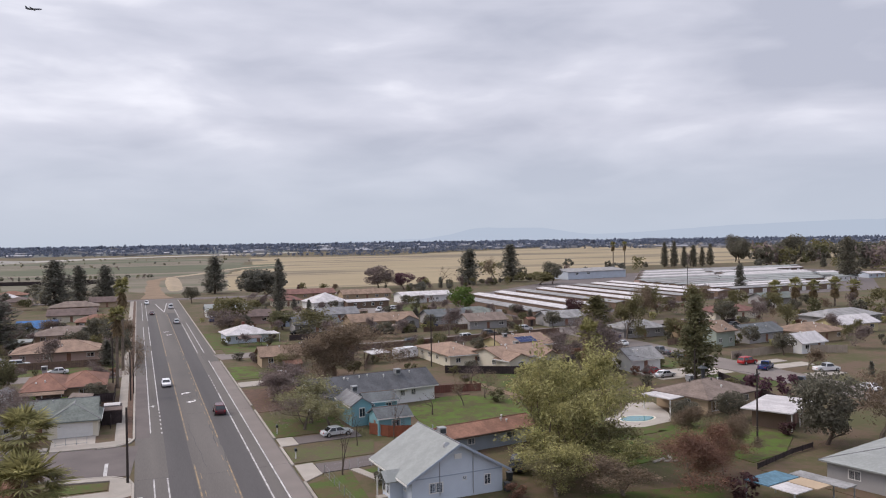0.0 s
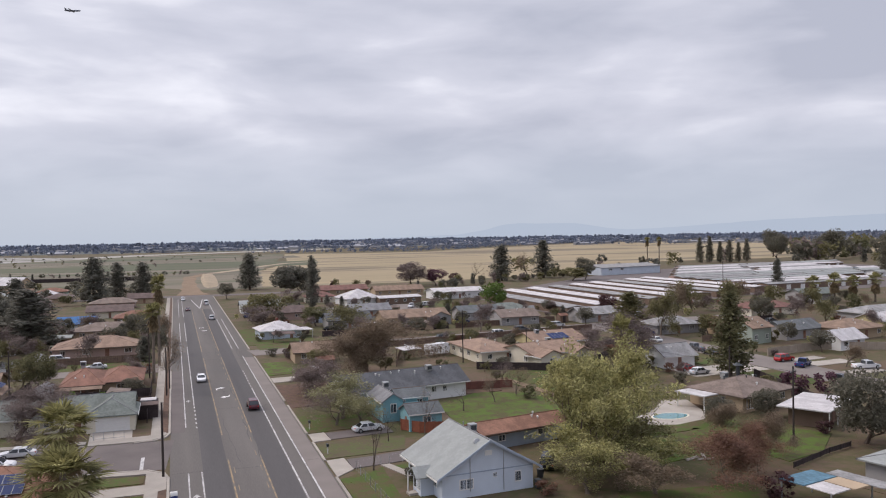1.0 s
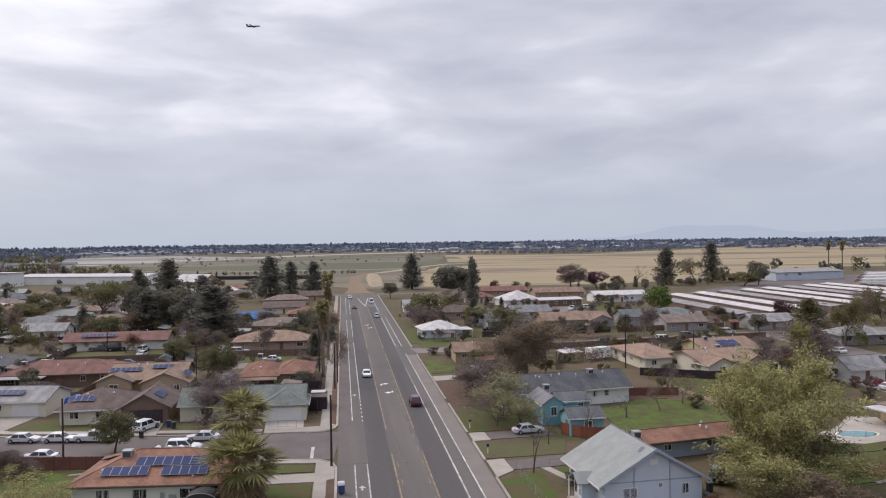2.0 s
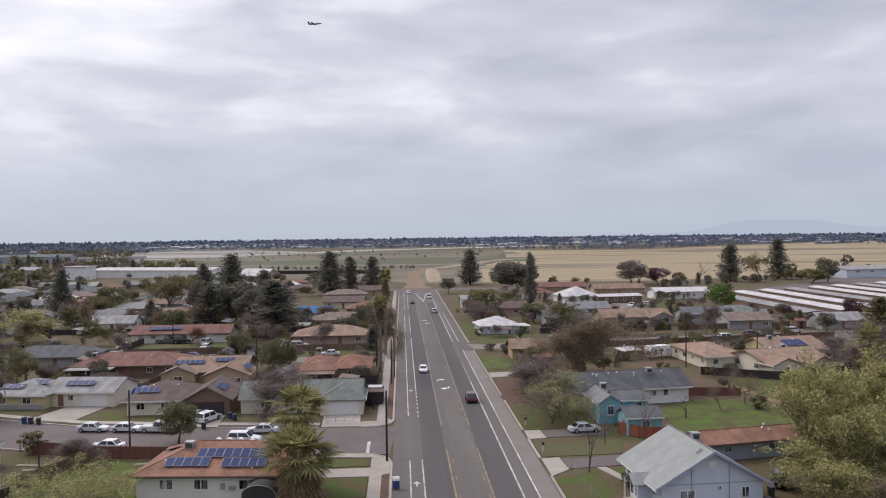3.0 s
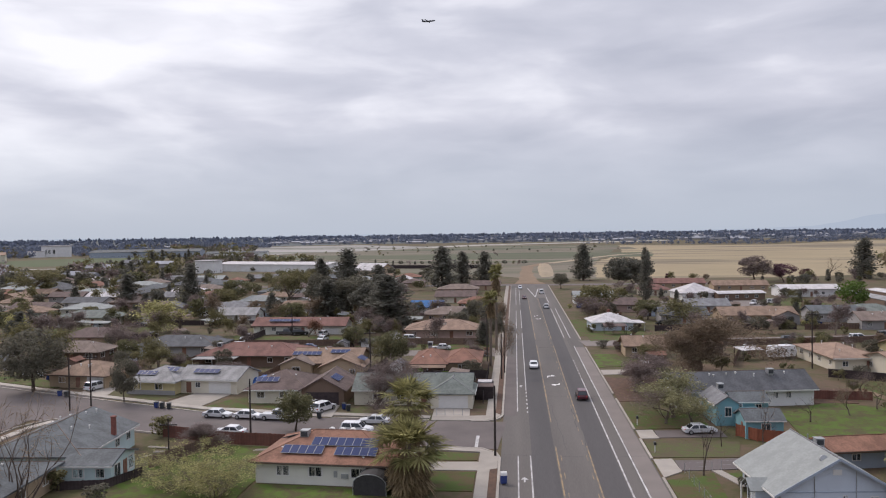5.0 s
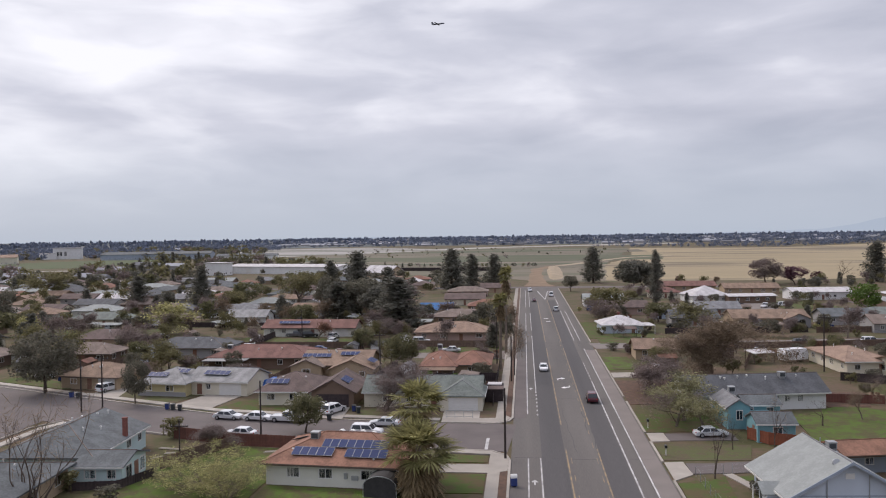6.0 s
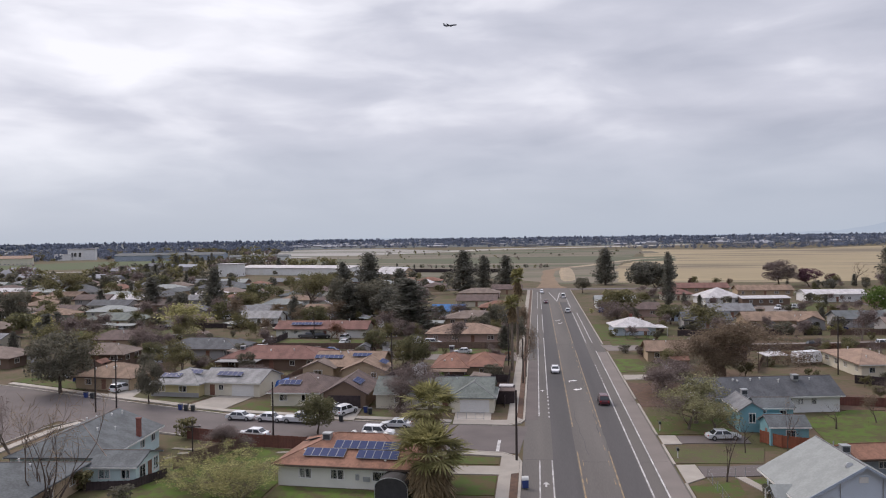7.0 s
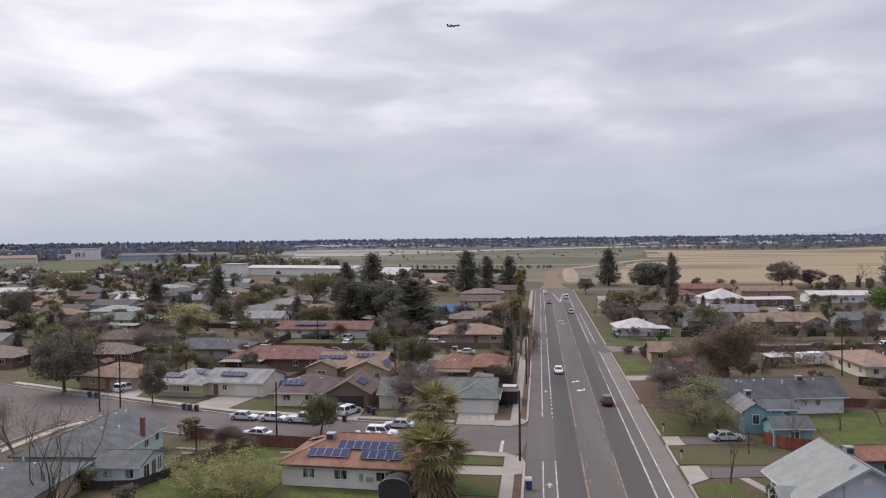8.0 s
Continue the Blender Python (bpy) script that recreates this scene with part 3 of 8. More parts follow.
def band_mat(name, base, dark, band, sc, rot, lo, hi):
    """A field whose cover changes in long uneven bands."""
    m = mat(name, base, dark, 1.0, 60, 0.25, 0.6, 0.2, stretch=(0.35, 1, 1))
    nt = m.node_tree
    N, L = nt.nodes.new, nt.links.new
    b = nt.nodes["Principled BSDF"]
    src = b.inputs["Base Color"].links[0].from_socket
    tc, mp, nz, rp, mx = N("ShaderNodeTexCoord"), N("ShaderNodeMapping"), N("ShaderNodeTexNoise"), N("ShaderNodeValToRGB"), N("ShaderNodeMix")
    mp.inputs["Scale"].default_value, mp.inputs["Rotation"].default_value[2] = sc, radians(rot)
    L(tc.outputs["Object"], mp.inputs[0])
    L(mp.outputs[0], nz.inputs["Vector"])
    nz.inputs["Scale"].default_value, nz.inputs["Detail"].default_value = 1.0, 4
    rp.color_ramp.elements[0].position, rp.color_ramp.elements[1].position = lo, hi
    L(nz.outputs[0], rp.inputs[0])
    mx.data_type = "RGBA"
    L(rp.outputs[0], mx.inputs["Factor"])
    L(src, mx.inputs["A"])
    mx.inputs["B"].default_value = (*band, 1)
    L(mx.outputs["Result"], b.inputs["Base Color"])
    return m


M["field"] = band_mat("dry_field", (0.300, 0.242, 0.150), (0.235, 0.187, 0.115), (0.145, 0.118, 0.080), (0.0017, 0.0125, 1), -6, 0.53, 0.585)
# the far plain's bluish grey has distance haze painted into it
M["plain"] = band_mat("far_plain", (0.088, 0.100, 0.100), (0.070, 0.082, 0.088), (0.135, 0.13, 0.115), (0.0010, 0.006, 1), 0, 0.55, 0.62)
M["rows"] = band_mat("pale_rows", (0.125, 0.125, 0.095), (0.098, 0.10, 0.078), (0.29, 0.275, 0.26), (0.002, 0.022, 1), 14, 0.42, 0.52)
M["weeds"] = band_mat("weedy_field", (0.088, 0.094, 0.052), (0.064, 0.069, 0.044), (0.160, 0.136, 0.102), (0.0026, 0.020, 1), 8, 0.46, 0.56)
rag = random.Random(17)


def ragged(pts, step=14.0):
    """The outline pts with the uneven edge that open ground has."""
    out = []
    for (x0, y0), (x1, y1) in zip(pts, pts[1:] + pts[:1]):
        d = math.hypot(x1 - x0, y1 - y0)
        n = max(1, min(24, int(d / step)))
        amp = min(0.012 * d, 2.2)
        for i in range(n):
            u = i / n
            k = amp * rag.uniform(-1, 1) if i else 0
            out.append((x0 + (x1 - x0) * u - (y1 - y0) / d * k, y0 + (y1 - y0) * u + (x1 - x0) / d * k * 2))
    return out


def sand_bank():
    """A long low heap of pale graded sand beside the track."""
    mb, nu, nv = MB(), 26, 8
    vs = []
    for i in range(nu + 1):
        u = i / nu
        cx, half = 20.0 + 5.0 * u, 5.6 * math.sin(math.pi * (0.06 + 0.9 * u)) ** 0.25
        for j in range(nv + 1):
            q = 2 * j / nv - 1
            vs.append((cx + q * half + rag.uniform(-0.4, 0.4), 494 + 196 * u + rag.uniform(-1.5, 1.5), -0.1 + 1.5 * min(1, 2.4 * (1 + q), 0.9 * (1 - q)) * min(1, 6 * u, 6 * (1 - u)) * rag.uniform(0.8, 1.1)))
    w = nv + 1
    mb.poly(vs, [(i * w + j, i * w + j + 1, (i + 1) * w + j + 1, (i + 1) * w + j) for i in range(nu) for j in range(nv)])
    structure("sand_bank", mb, M["sand"], "pale bank of graded sand beyond the junction", "bank")


sand_bank()
for name, pts, m, label, z in far:
    structure(name, slab(ragged(pts), -0.3, z), M[m], label, "field")


def hills():
    m = bpy.data.materials.new("hills_haze_glow")
    m.use_nodes = True
    nt = m.node_tree
    nt.nodes.clear()
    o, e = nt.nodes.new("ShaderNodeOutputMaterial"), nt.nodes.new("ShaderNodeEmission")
    # Haze is put in as an even glow; the hills take no light.
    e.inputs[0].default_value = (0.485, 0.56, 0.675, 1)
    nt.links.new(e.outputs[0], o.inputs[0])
    vs, fs = [], []
    n = 160
    for i in range(n + 1):
        az = radians(-34 + 84 * i / n)
        deg = math.degrees(az)
        h = 4 + 6 * noise.noise((deg * 0.12, 3.3, 0)) + 58 * math.exp(-((deg - 23.8) / 2.6) ** 2) + 44 * math.exp(-((deg - 27.8) / 2.3) ** 2) + 78 / (1 + math.exp(-(deg - 38) / 4))
        h = max(h + 4 * noise.noise((deg * 0.9, 1.1, 0)), 2) + 4 + 14 / (1 + math.exp(-(deg - 14) / 3))
        x, y = 4700 * math.sin(az), 4700 * math.cos(az)
        vs += [(x, y, -5), (x, y, h), (x * 1.03, y * 1.03, -5)]
    for i in range(n):
        a = 3 * i
        fs += [(a, a + 3, a + 4, a + 1), (a + 1, a + 4, a + 5, a + 2)]
    structure("backdrop_hills", MB().poly(vs, fs), m, "pale blue backdrop hills glowing with a haze colour", "hills")


hills()

# ---------------------------------------------------------------- houses
UNIT = {}


def unit_meshes():
    fr = MB()
    for b in ((-0.5, -0.03, 0.0, 0.5, 0.05, 0.09), (-0.5, -0.03, 0.91, 0.5, 0.05, 1.0), (-0.5, -0.03, 0.09, -0.42, 0.05, 0.91), (0.42, -0.03, 0.09, 0.5, 0.05, 0.91), (-0.03, -0.02, 0.09, 0.03, 0.05, 0.91)):
        fr.box(*b)
    UNIT["window"] = fr.mesh("window", M["whitetrim"])
    UNIT["pane"] = MB().box(-0.42, 0.0, 0.09, 0.42, 0.04, 0.91).mesh("pane", M["glass"])
    dr = MB().box(-0.5, -0.03, 0.0, 0.5, 0.05, 1.0)
    for z in (0.08, 0.53):
        for x in (-0.38, 0.06):
            dr.box(x, -0.05, z, x + 0.32, -0.03, z + 0.38)
    UNIT["door"] = dr.mesh("door", mat("door_paint", (0.26, 0.13, 0.09), None, 0.5, 1, 6, 0.4, 0.05))
    g = MB()
    for i in range(4):
        g.box(-0.5, -0.03, i * 0.25 + 0.008, 0.5, 0.05, (i + 1) * 0.25 - 0.008)
    g.box(-0.5, 0.0, 0, 0.5, 0.045, 1)
    UNIT["garage_door"] = g.mesh("garage_door", M["whitetrim"])


unit_meshes()


def opening(parent, kind, side, u, z, w, h, hw, hd):
    """A window or door on one side (s, n, e, w) of a house body of half-sizes hw, hd, u metres from that side's middle."""
    rz, x, y = {"s": (0, u, -hd), "n": (180, -u, hd), "e": (90, hw, u), "w": (-90, -hw, -u)}[side]
    m = pose(x, y, z, 0, 0, rz) @ Matrix.Diagonal((w, 1, h, 1))
    if kind == "window":
        ob = part("window", UNIT["window"], None, parent, "", m=m)
        part("pane", UNIT["pane"], None, ob)
        return ob
    return part(kind, UNIT[kind], None, parent, "", m=m)


def gable_roof(w, d, eave, ridge, over=0.5, th=0.2):
    """Ridge along x."""
    a, b, hw = d / 2 + over, 0.0, w / 2 + over * 0.8
    k = (ridge - eave) / (d / 2)
    ze = eave - over * k
    mb = MB()
    prof = [(-a, ze), (0, ridge), (a, ze), (a, ze + th), (0, ridge + th * 1.1), (-a, ze + th)]
    vs = [(s * hw, y, z) for s in (-1, 1) for y, z in prof]
    fs = [(0, 1, 4, 5), (1, 2, 3, 4), (11, 10, 7, 6), (10, 9, 8, 7)]
    fs += [(5, 4, 10, 11), (4, 3, 9, 10), (1, 0, 6, 7), (2, 1, 7, 8), (0, 5, 11, 6), (3, 2, 8, 9)]
    return mb.poly(vs, fs)


def hip_roof(w, d, eave, ridge, over=0.5, th=0.18, left=True, right=True):
    hw, hd = w / 2 + over, d / 2 + over
    run = d / 2
    x0 = -w / 2 + run if left else -hw
    x1 = w / 2 - run if right else hw
    if x1 < x0:
        x0 = x1 = (x0 + x1) / 2
    k = (ridge - eave) / (d / 2)
    ze = eave - over * k
    vs = [(-hw, -hd, ze), (hw, -hd, ze), (hw, hd, ze), (-hw, hd, ze)]
    vs += [(x, y, z + th) for x, y, z in vs] + [(x0, 0, ridge + th), (x1, 0, ridge + th)]
    fs = [(3, 2, 1, 0), (0, 1, 5, 4), (1, 2, 6, 5), (2, 3, 7, 6), (3, 0, 4, 7), (4, 5, 9, 8), (6, 7, 8, 9), (5, 6, 9), (7, 4, 8)]
    return MB().poly(vs, fs)


def body_walls(w, d, eave, ridge, ends):
    """Walls; ends: whether the left and right end walls rise into a gable."""
    hw, hd = w / 2, d / 2
    if not any(ends):
        return MB().box(-hw, -hd, -0.2, hw, hd, eave)
    vs = [(s * hw, y, z) for s, g in ((-1, ends[0]), (1, ends[1])) for y, z in ((-hd, -0.2), (hd, -0.2), (hd, eave), (0, ridge if g else eave), (-hd, eave))]
    return MB().poly(vs, [(0, 4, 3, 2, 1), (5, 6, 7, 8, 9), (0, 1, 6, 5), (1, 2, 7, 6), (2, 3, 8, 7), (3, 4, 9, 8), (4, 0, 5, 9)])


HRNG = random.Random(11)
FOOT = [(-17, 138, 11), (-10, 129, 6), (-22, 97, 9), (-58.4, 100.6, 10), (32.5, 88.8, 9), (34.2, 121, 8), (-57, 138, 6), (-32, 130, 5)]  # where houses stand: x, y, radius



def wing(parent, x, y, rz, w, d, eave, ridge, roof, wall, cover, opens=(), over=0.5, hipends=(True, True)):
    """One block of a house: walls, roof, windows and doors, under the house. Ridge along its own x."""
    m = pose(x, y, 0, 0, 0, rz)
    wl = part("wall", body_walls(w, d, eave, ridge, (True, True) if roof == "gable" else (not hipends[0], not hipends[1]) if roof == "hip" else (False, False)), wall, parent, m=m)
    rf = gable_roof(w, d, eave, ridge, over) if roof == "gable" else hip_roof(w, d, eave, ridge, over, left=hipends[0], right=hipends[1]) if roof == "hip" else MB().box(-w / 2 - over, -d / 2 - over, eave, w / 2 + over, d / 2 + over, ridge)
    part("roof", rf, cover, parent, m=m)
    if roof in ("gable", "hip") and (parent.location - Vector((0, 110, 0))).length < 130:
        th = 0.22 if roof == "gable" else 0.18
        hx_, hy_, ze_ = w / 2 + over, d / 2 + over, eave - over * (ridge - eave) / (d / 2) + 0.18
        a_ = (-w / 2 + d / 2 if hipends[0] else -hx_) if roof == "hip" else -w / 2 - over * 0.8
        b_ = (w / 2 - d / 2 if hipends[1] else hx_) if roof == "hip" else w / 2 + over * 0.8
        if b_ < a_:
            a_ = b_ = (a_ + b_) / 2
        cap = MB()
        if b_ > a_ + 0.1:
            cap.tube([(a_, 0, ridge + th), (b_, 0, ridge + th)], [0.09, 0.09], 5)
        if roof == "hip":
            for s in (-1, 1):
                if hipends[0]:
                    cap.tube([(a_, 0, ridge + th), (-hx_, s * hy_, ze_)], [0.07, 0.07], 5)
                if hipends[1]:
                    cap.tube([(b_, 0, ridge + th), (hx_, s * hy_, ze_)], [0.07, 0.07], 5)
        if cap.v:
            part("ridge_cap", cap, R["taupe"] if cover in (R["brown"], R["dark"], R["bluegrey"]) else R["grey"] if cover in (R["greygreen"], R["lightgrey"], R["white"]) else cover, parent, m=m)
    if roof in ("gable", "hip"):
        k = (ridge - eave) / (d / 2)
        ze, hx, hy = eave - over * k, w / 2 + over * (0.8 if roof == "gable" else 1.0), d / 2 + over
        trim = M["whitetrim"] if wall in (W["teal"], W["white"], W["paleblue"], W["cream"], W["mint"], W["yellow"]) else M["darktrim"]
        for s in (-1, 1) if (parent.location - Vector((0, 130, 0))).length < 130 else ():
            part("fascia", MB().box(-hx, s * hy - 0.03 + 0.02 * s, ze - 0.06, hx, s * hy + 0.03 + 0.02 * s, ze + 0.15), trim, parent, m=m)
    for kind, side, u, z, ow, oh in opens:
        opening(wl, kind, side, u, z, ow, oh, w / 2, d / 2)
    return wl


def auto_opens(w, d, rng, sides="sen"):
    out = []
    for s in sides:
        L_ = w if s in "sn" else d
        n = max(1, int(L_ / 4.2))
        for i in range(n):
            u = (i + 0.5) / n * L_ - L_ / 2
            if s == "s" and i == n // 2:
                out.append(("door", s, u, 0.05, 0.95, 2.05))
            else:
                out.append(("window", s, u + rng.uniform(-0.3, 0.3), 0.95, rng.choice((1.2, 1.5, 1.8)), 1.15))
    return out


VENT = MB().tube([(0, 0, -0.1), (0, 0, 0.35)], [0.1, 0.1], 7).tube([(0, 0, 0.35), (0, 0, 0.5)], [0.19, 0.13], 7).mesh("roof_vent", M["whitetrim"])


def house(x, y, rz, w, d, cover, wall, label, roof="hip", eave=2.6, ridge=4.3, opens=None, sides="sen", over=0.7, group="", chimney=None, hipends=(True, True)):
    h = thing("house", x, y, 0, rz, label, "house", group)
    FOOT.append((x, y, max(w, d) * 0.5))
    wing(h, 0, 0, 0, w, d, eave, ridge, roof, W[wall], R[cover], auto_opens(w, d, HRNG, sides) if opens is None else opens, over, hipends)
    if 110 < math.hypot(x, y) < 270 and roof != "flat":
        for i in range(HRNG.randint(2, 4)):
            u, v = HRNG.uniform(-0.3, 0.3) * w, HRNG.uniform(-0.32, 0.05) * d
            zr = ridge - (ridge - eave) * abs(v) / (d / 2)
            if roof == "hip":
                zr = min(zr, ridge - (ridge - eave) * max(0.0, abs(u) - (w - d) / 2) / (d / 2))
            part("roof_vent", VENT, None, h, m=pose(u, v, zr + 0.1))
    if chimney:
        cx, cy, hgt = chimney
        part("chimney", MB().box(cx - 0.35, cy - 0.3, 1, cx + 0.35, cy + 0.3, hgt).box(cx - 0.42, cy - 0.37, hgt, cx + 0.42, cy + 0.37, hgt + 0.15), M["brick"], h, "red brick chimney")
    return h


def cooler(parent, x, y, z, label="metal evaporative cooler box on the roof"):
    """Roof cooler with a louvred box, legs and a cap."""
    b = part("cooler_box", MB().box(x - 0.5, y - 0.5, z + 0.2, x + 0.5, y + 0.5, z + 0.95).box(x - 0.56, y - 0.56, z + 0.95, x + 0.56, y + 0.56, z + 1.02), M["metal"], parent, label)
    zs = [z + 0.26 + 0.065 * i for i in range(10)]
    lv = MB().poly([(x + s * 0.42, y - (0.53 if i % 2 else 0.502), q) for i, q in enumerate(zs) for s in (-1, 1)], [(2 * i, 2 * i + 1, 2 * i + 3, 2 * i + 2) for i in range(9)])
    part("louvre", lv, M["bin_dark"], b)
    lg = MB().box(x - 0.4, y - 0.4, z - 0.5, x + 0.4, y + 0.4, z + 0.2)
    part("stand", lg, M["metal"], b)


def vents(parent, pts, material=None):
    for x, y, z in pts:
        part("roof_vent", MB().tube([(x, y, z - 0.2), (x, y, z + 0.3)], [0.09, 0.09], 8).tube([(x, y, z + 0.3), (x, y, z + 0.4)], [0.17, 0.12], 8), material or M["metal"], parent)


def solar(x, y, z, rz, slope, cols, rows_, pw=1.0, ph=1.62, label="blue solar panels in a grid on a roof"):
    """A tilted array; each panel is a part."""
    a = thing("solar_array", x, y, z, rz, label, "solar panels")
    a.matrix_basis = pose(x, y, z, 0, 0, rz) @ pose(0, 0, 0, slope)
    fm = MB().box(-pw / 2, -ph / 2, 0.0, pw / 2, ph / 2, 0.05).mesh("panel", M["solarframe"])
    cm = MB().box(-pw / 2 + 0.04, -ph / 2 + 0.04, 0.05, pw / 2 - 0.04, ph / 2 - 0.04, 0.056).mesh("glass_face", M["solar"])
    for i in range(cols):
        for j in range(rows_):
            p = part("panel", fm, None, a, m=pose((i - (cols - 1) / 2) * (pw + 0.02), (j - (rows_ - 1) / 2) * (ph + 0.02), 0.06))
            part("glass_face", cm, None, p)
    part("rail", MB().box(-cols * pw / 2, -0.04, -0.08, cols * pw / 2, 0.04, 0.06), M["metal"], a)
    return a

# ---------------------------------------------------------------- near houses
def garage_house():
    h = thing("house", -17, 139, 0, 0, "cream single-storey house with grey-green roof and white garage door", "house")
    wing(h, -0.2, 0, 0, 20, 9, 2.6, 4.5, "gable", W["cream"], R["greygreen"], [("window", "s", -6, 0.9, 1.6, 1.2), ("window", "s", -2, 0.9, 1.6, 1.2), ("door", "s", 2, 0.05, 0.95, 2.05), ("window", "e", -1, 1, 1.2, 1.1)])
    wing(h, 6.7, -3.0, 90, 8, 7.0, 2.6, 4.3, "hip", W["cream"], R["greygreen"], [("garage_door", "w", 0.3, 0.05, 4.9, 2.1)], hipends=(True, False))
    vents(h, [(-4, -1, 4.2), (1, 1.2, 4.2), (3.5, -0.6, 4.3)])
    g = tagged(thing("driveway_gate", -10.2, 126.6, 0.05, 0), "low grey metal gate across a driveway", "gate")
    for i in range(4):
        part("post", MB().tube([(-2.1 + i * 1.4, 0, -0.1), (-2.1 + i * 1.4, 0, 1.25)], [0.04, 0.04], 6), M["metal"], g)
    for z in (0.25, 1.2):
        part("rail", MB().box(-2.1, -0.025, z - 0.025, 2.1, 0.025, z + 0.025), M["metal"], g)
    s = tagged(thing("shed", -4.9, 141.5, 0, 0), "dark open shed with a pale sheet roof", "shed")
    part("wall", MB().box(-1.7, -2.5, -0.1, 1.3, 3.5, 2.2), M["darkfence"], s)
    part("roof", MB().box(-1.9, -2.7, 2.2, 1.4, 0.2, 2.32), R["brown"], s, "brown sheet roof")
    part("roof", MB().box(-1.5, 1.3, 2.25, 1.0, 3.7, 2.37), R["bright"], s, "white sheet roof")


def corner_house():
    h = thing("house", -22.0, 97.2, 0, -4.5, "off-white house with terracotta roof and roof solar panels", "house")
    wing(h, 0.5, 0, 0, 17.2, 11.4, 2.7, 4.9, "hip", W["offwhite"], R["orange"], [("window", "s", -5.2, 0.9, 1.7, 1.25), ("window", "s", -1.2, 0.9, 1.8, 1.25), ("window", "s", 4.2, 0.9, 2.4, 1.2), ("window", "s", 7.2, 1.1, 0.9, 1.1), ("window", "w", 2, 0.9, 1.5, 1.2)], over=0.6)
    cooler(h, -3.4, -1.2, 4.3, "grey metal cooler unit on the roof ridge")
    vents(h, [(-5.5, -3.5, 3.4), (5, -5, 2.9)], M["whitetrim"])
    for i in range(6):
        x = -0.6 + 1.35 * i
        zv = 4.92 - max(0.0, x - 3.0) * 0.386
        part("roof_vent", MB().poly([(x + 0.36 * math.cos(math.pi * k / 8), y + max(0.0, x - 3.2) * 0.8, zv + 0.30 * math.sin(math.pi * k / 8)) for y in (0.25, 0.95) for k in range(9)], [tuple(reversed(range(9))), tuple(range(9, 18))] + [(k, k + 1, k + 10, k + 9) for k in range(8)]), M["whitetrim"], h, "white half-round roof vent")
    part("utility_box", MB().box(1.6, -5.9, 1.0, 2.0, -5.66, 1.7), M["metal"], h, "grey meter box on the wall")
    part("utility_box", MB().box(2.5, -5.9, 0.9, 3.3, -5.66, 1.4), M["metal"], h, "grey meter box on the wall")
    part("roof_tarp", MB().poly([(-7.6, 1.6, 3.45), (-4.3, 5.4, 3.1), (-3.3, 5.4, 3.3), (-5.6, 1.2, 4.05), (-7.6, 1.6, 3.37), (-4.3, 5.4, 3.02), (-3.3, 5.4, 3.2), (-5.6, 1.2, 3.95)], [(0, 3, 2, 1), (4, 5, 6, 7), (0, 1, 5, 4), (1, 2, 6, 5), (2, 3, 7, 6), (3, 0, 4, 7)]), R["dark"], h, "dark grey rolled roofing sheet")
    sl = 21.1
    for cx, cy, c in ((-2.7, -4.15, 5), (2.1, -2.55, 8), (3.9, -4.23, 5)):
        zz = 4.9 + 0.22 - abs(cy) / 5.7 * 2.2
        p = Vector((-22.0, 97.2, 0)) + Matrix.Rotation(radians(-4.5), 3, "Z") @ Vector((cx, cy, 0))
        solar(p.x, p.y, zz + 0.1, -4.5, sl, c, 1)
    c = tagged(thing("carport_canopy", -15.9, 89.4, 0, -4.5), "black mesh canopy on a bent metal frame beside the house", "canopy")
    ar = MB()
    n = 10
    for y in (-1.6, 1.6):
        for i in range(n + 1):
            a = math.pi * i / n
            ar.v.append((-1.9 * math.cos(a), y, 1.3 + 1.1 * math.sin(a)))
    ar.f = [(i, i + 1, n + 2 + i, n + 1 + i) for i in range(n)]
    part("cover", ar, M["black_tarp"], c)
    part("end_panel", MB().poly([(-1.85, yy, 0.05) for yy in (-1.58,)] + [(-1.85 * math.cos(math.pi * i / n), -1.58, 1.3 + 1.06 * math.sin(math.pi * i / n)) for i in range(n + 1)] + [(1.85, -1.58, 0.05)], [tuple(range(n + 3))]), M["black_tarp"], c)
    for y in (-1.6, 1.6):
        part("hoop", MB().tube([(-1.92, y, -0.1)] + [(-1.92 * math.cos(math.pi * i / n), y, 1.3 + 1.12 * math.sin(math.pi * i / n)) for i in range(n + 1)] + [(1.92, y, -0.1)], [0.04] * (n + 3), 6), M["metal"], c)


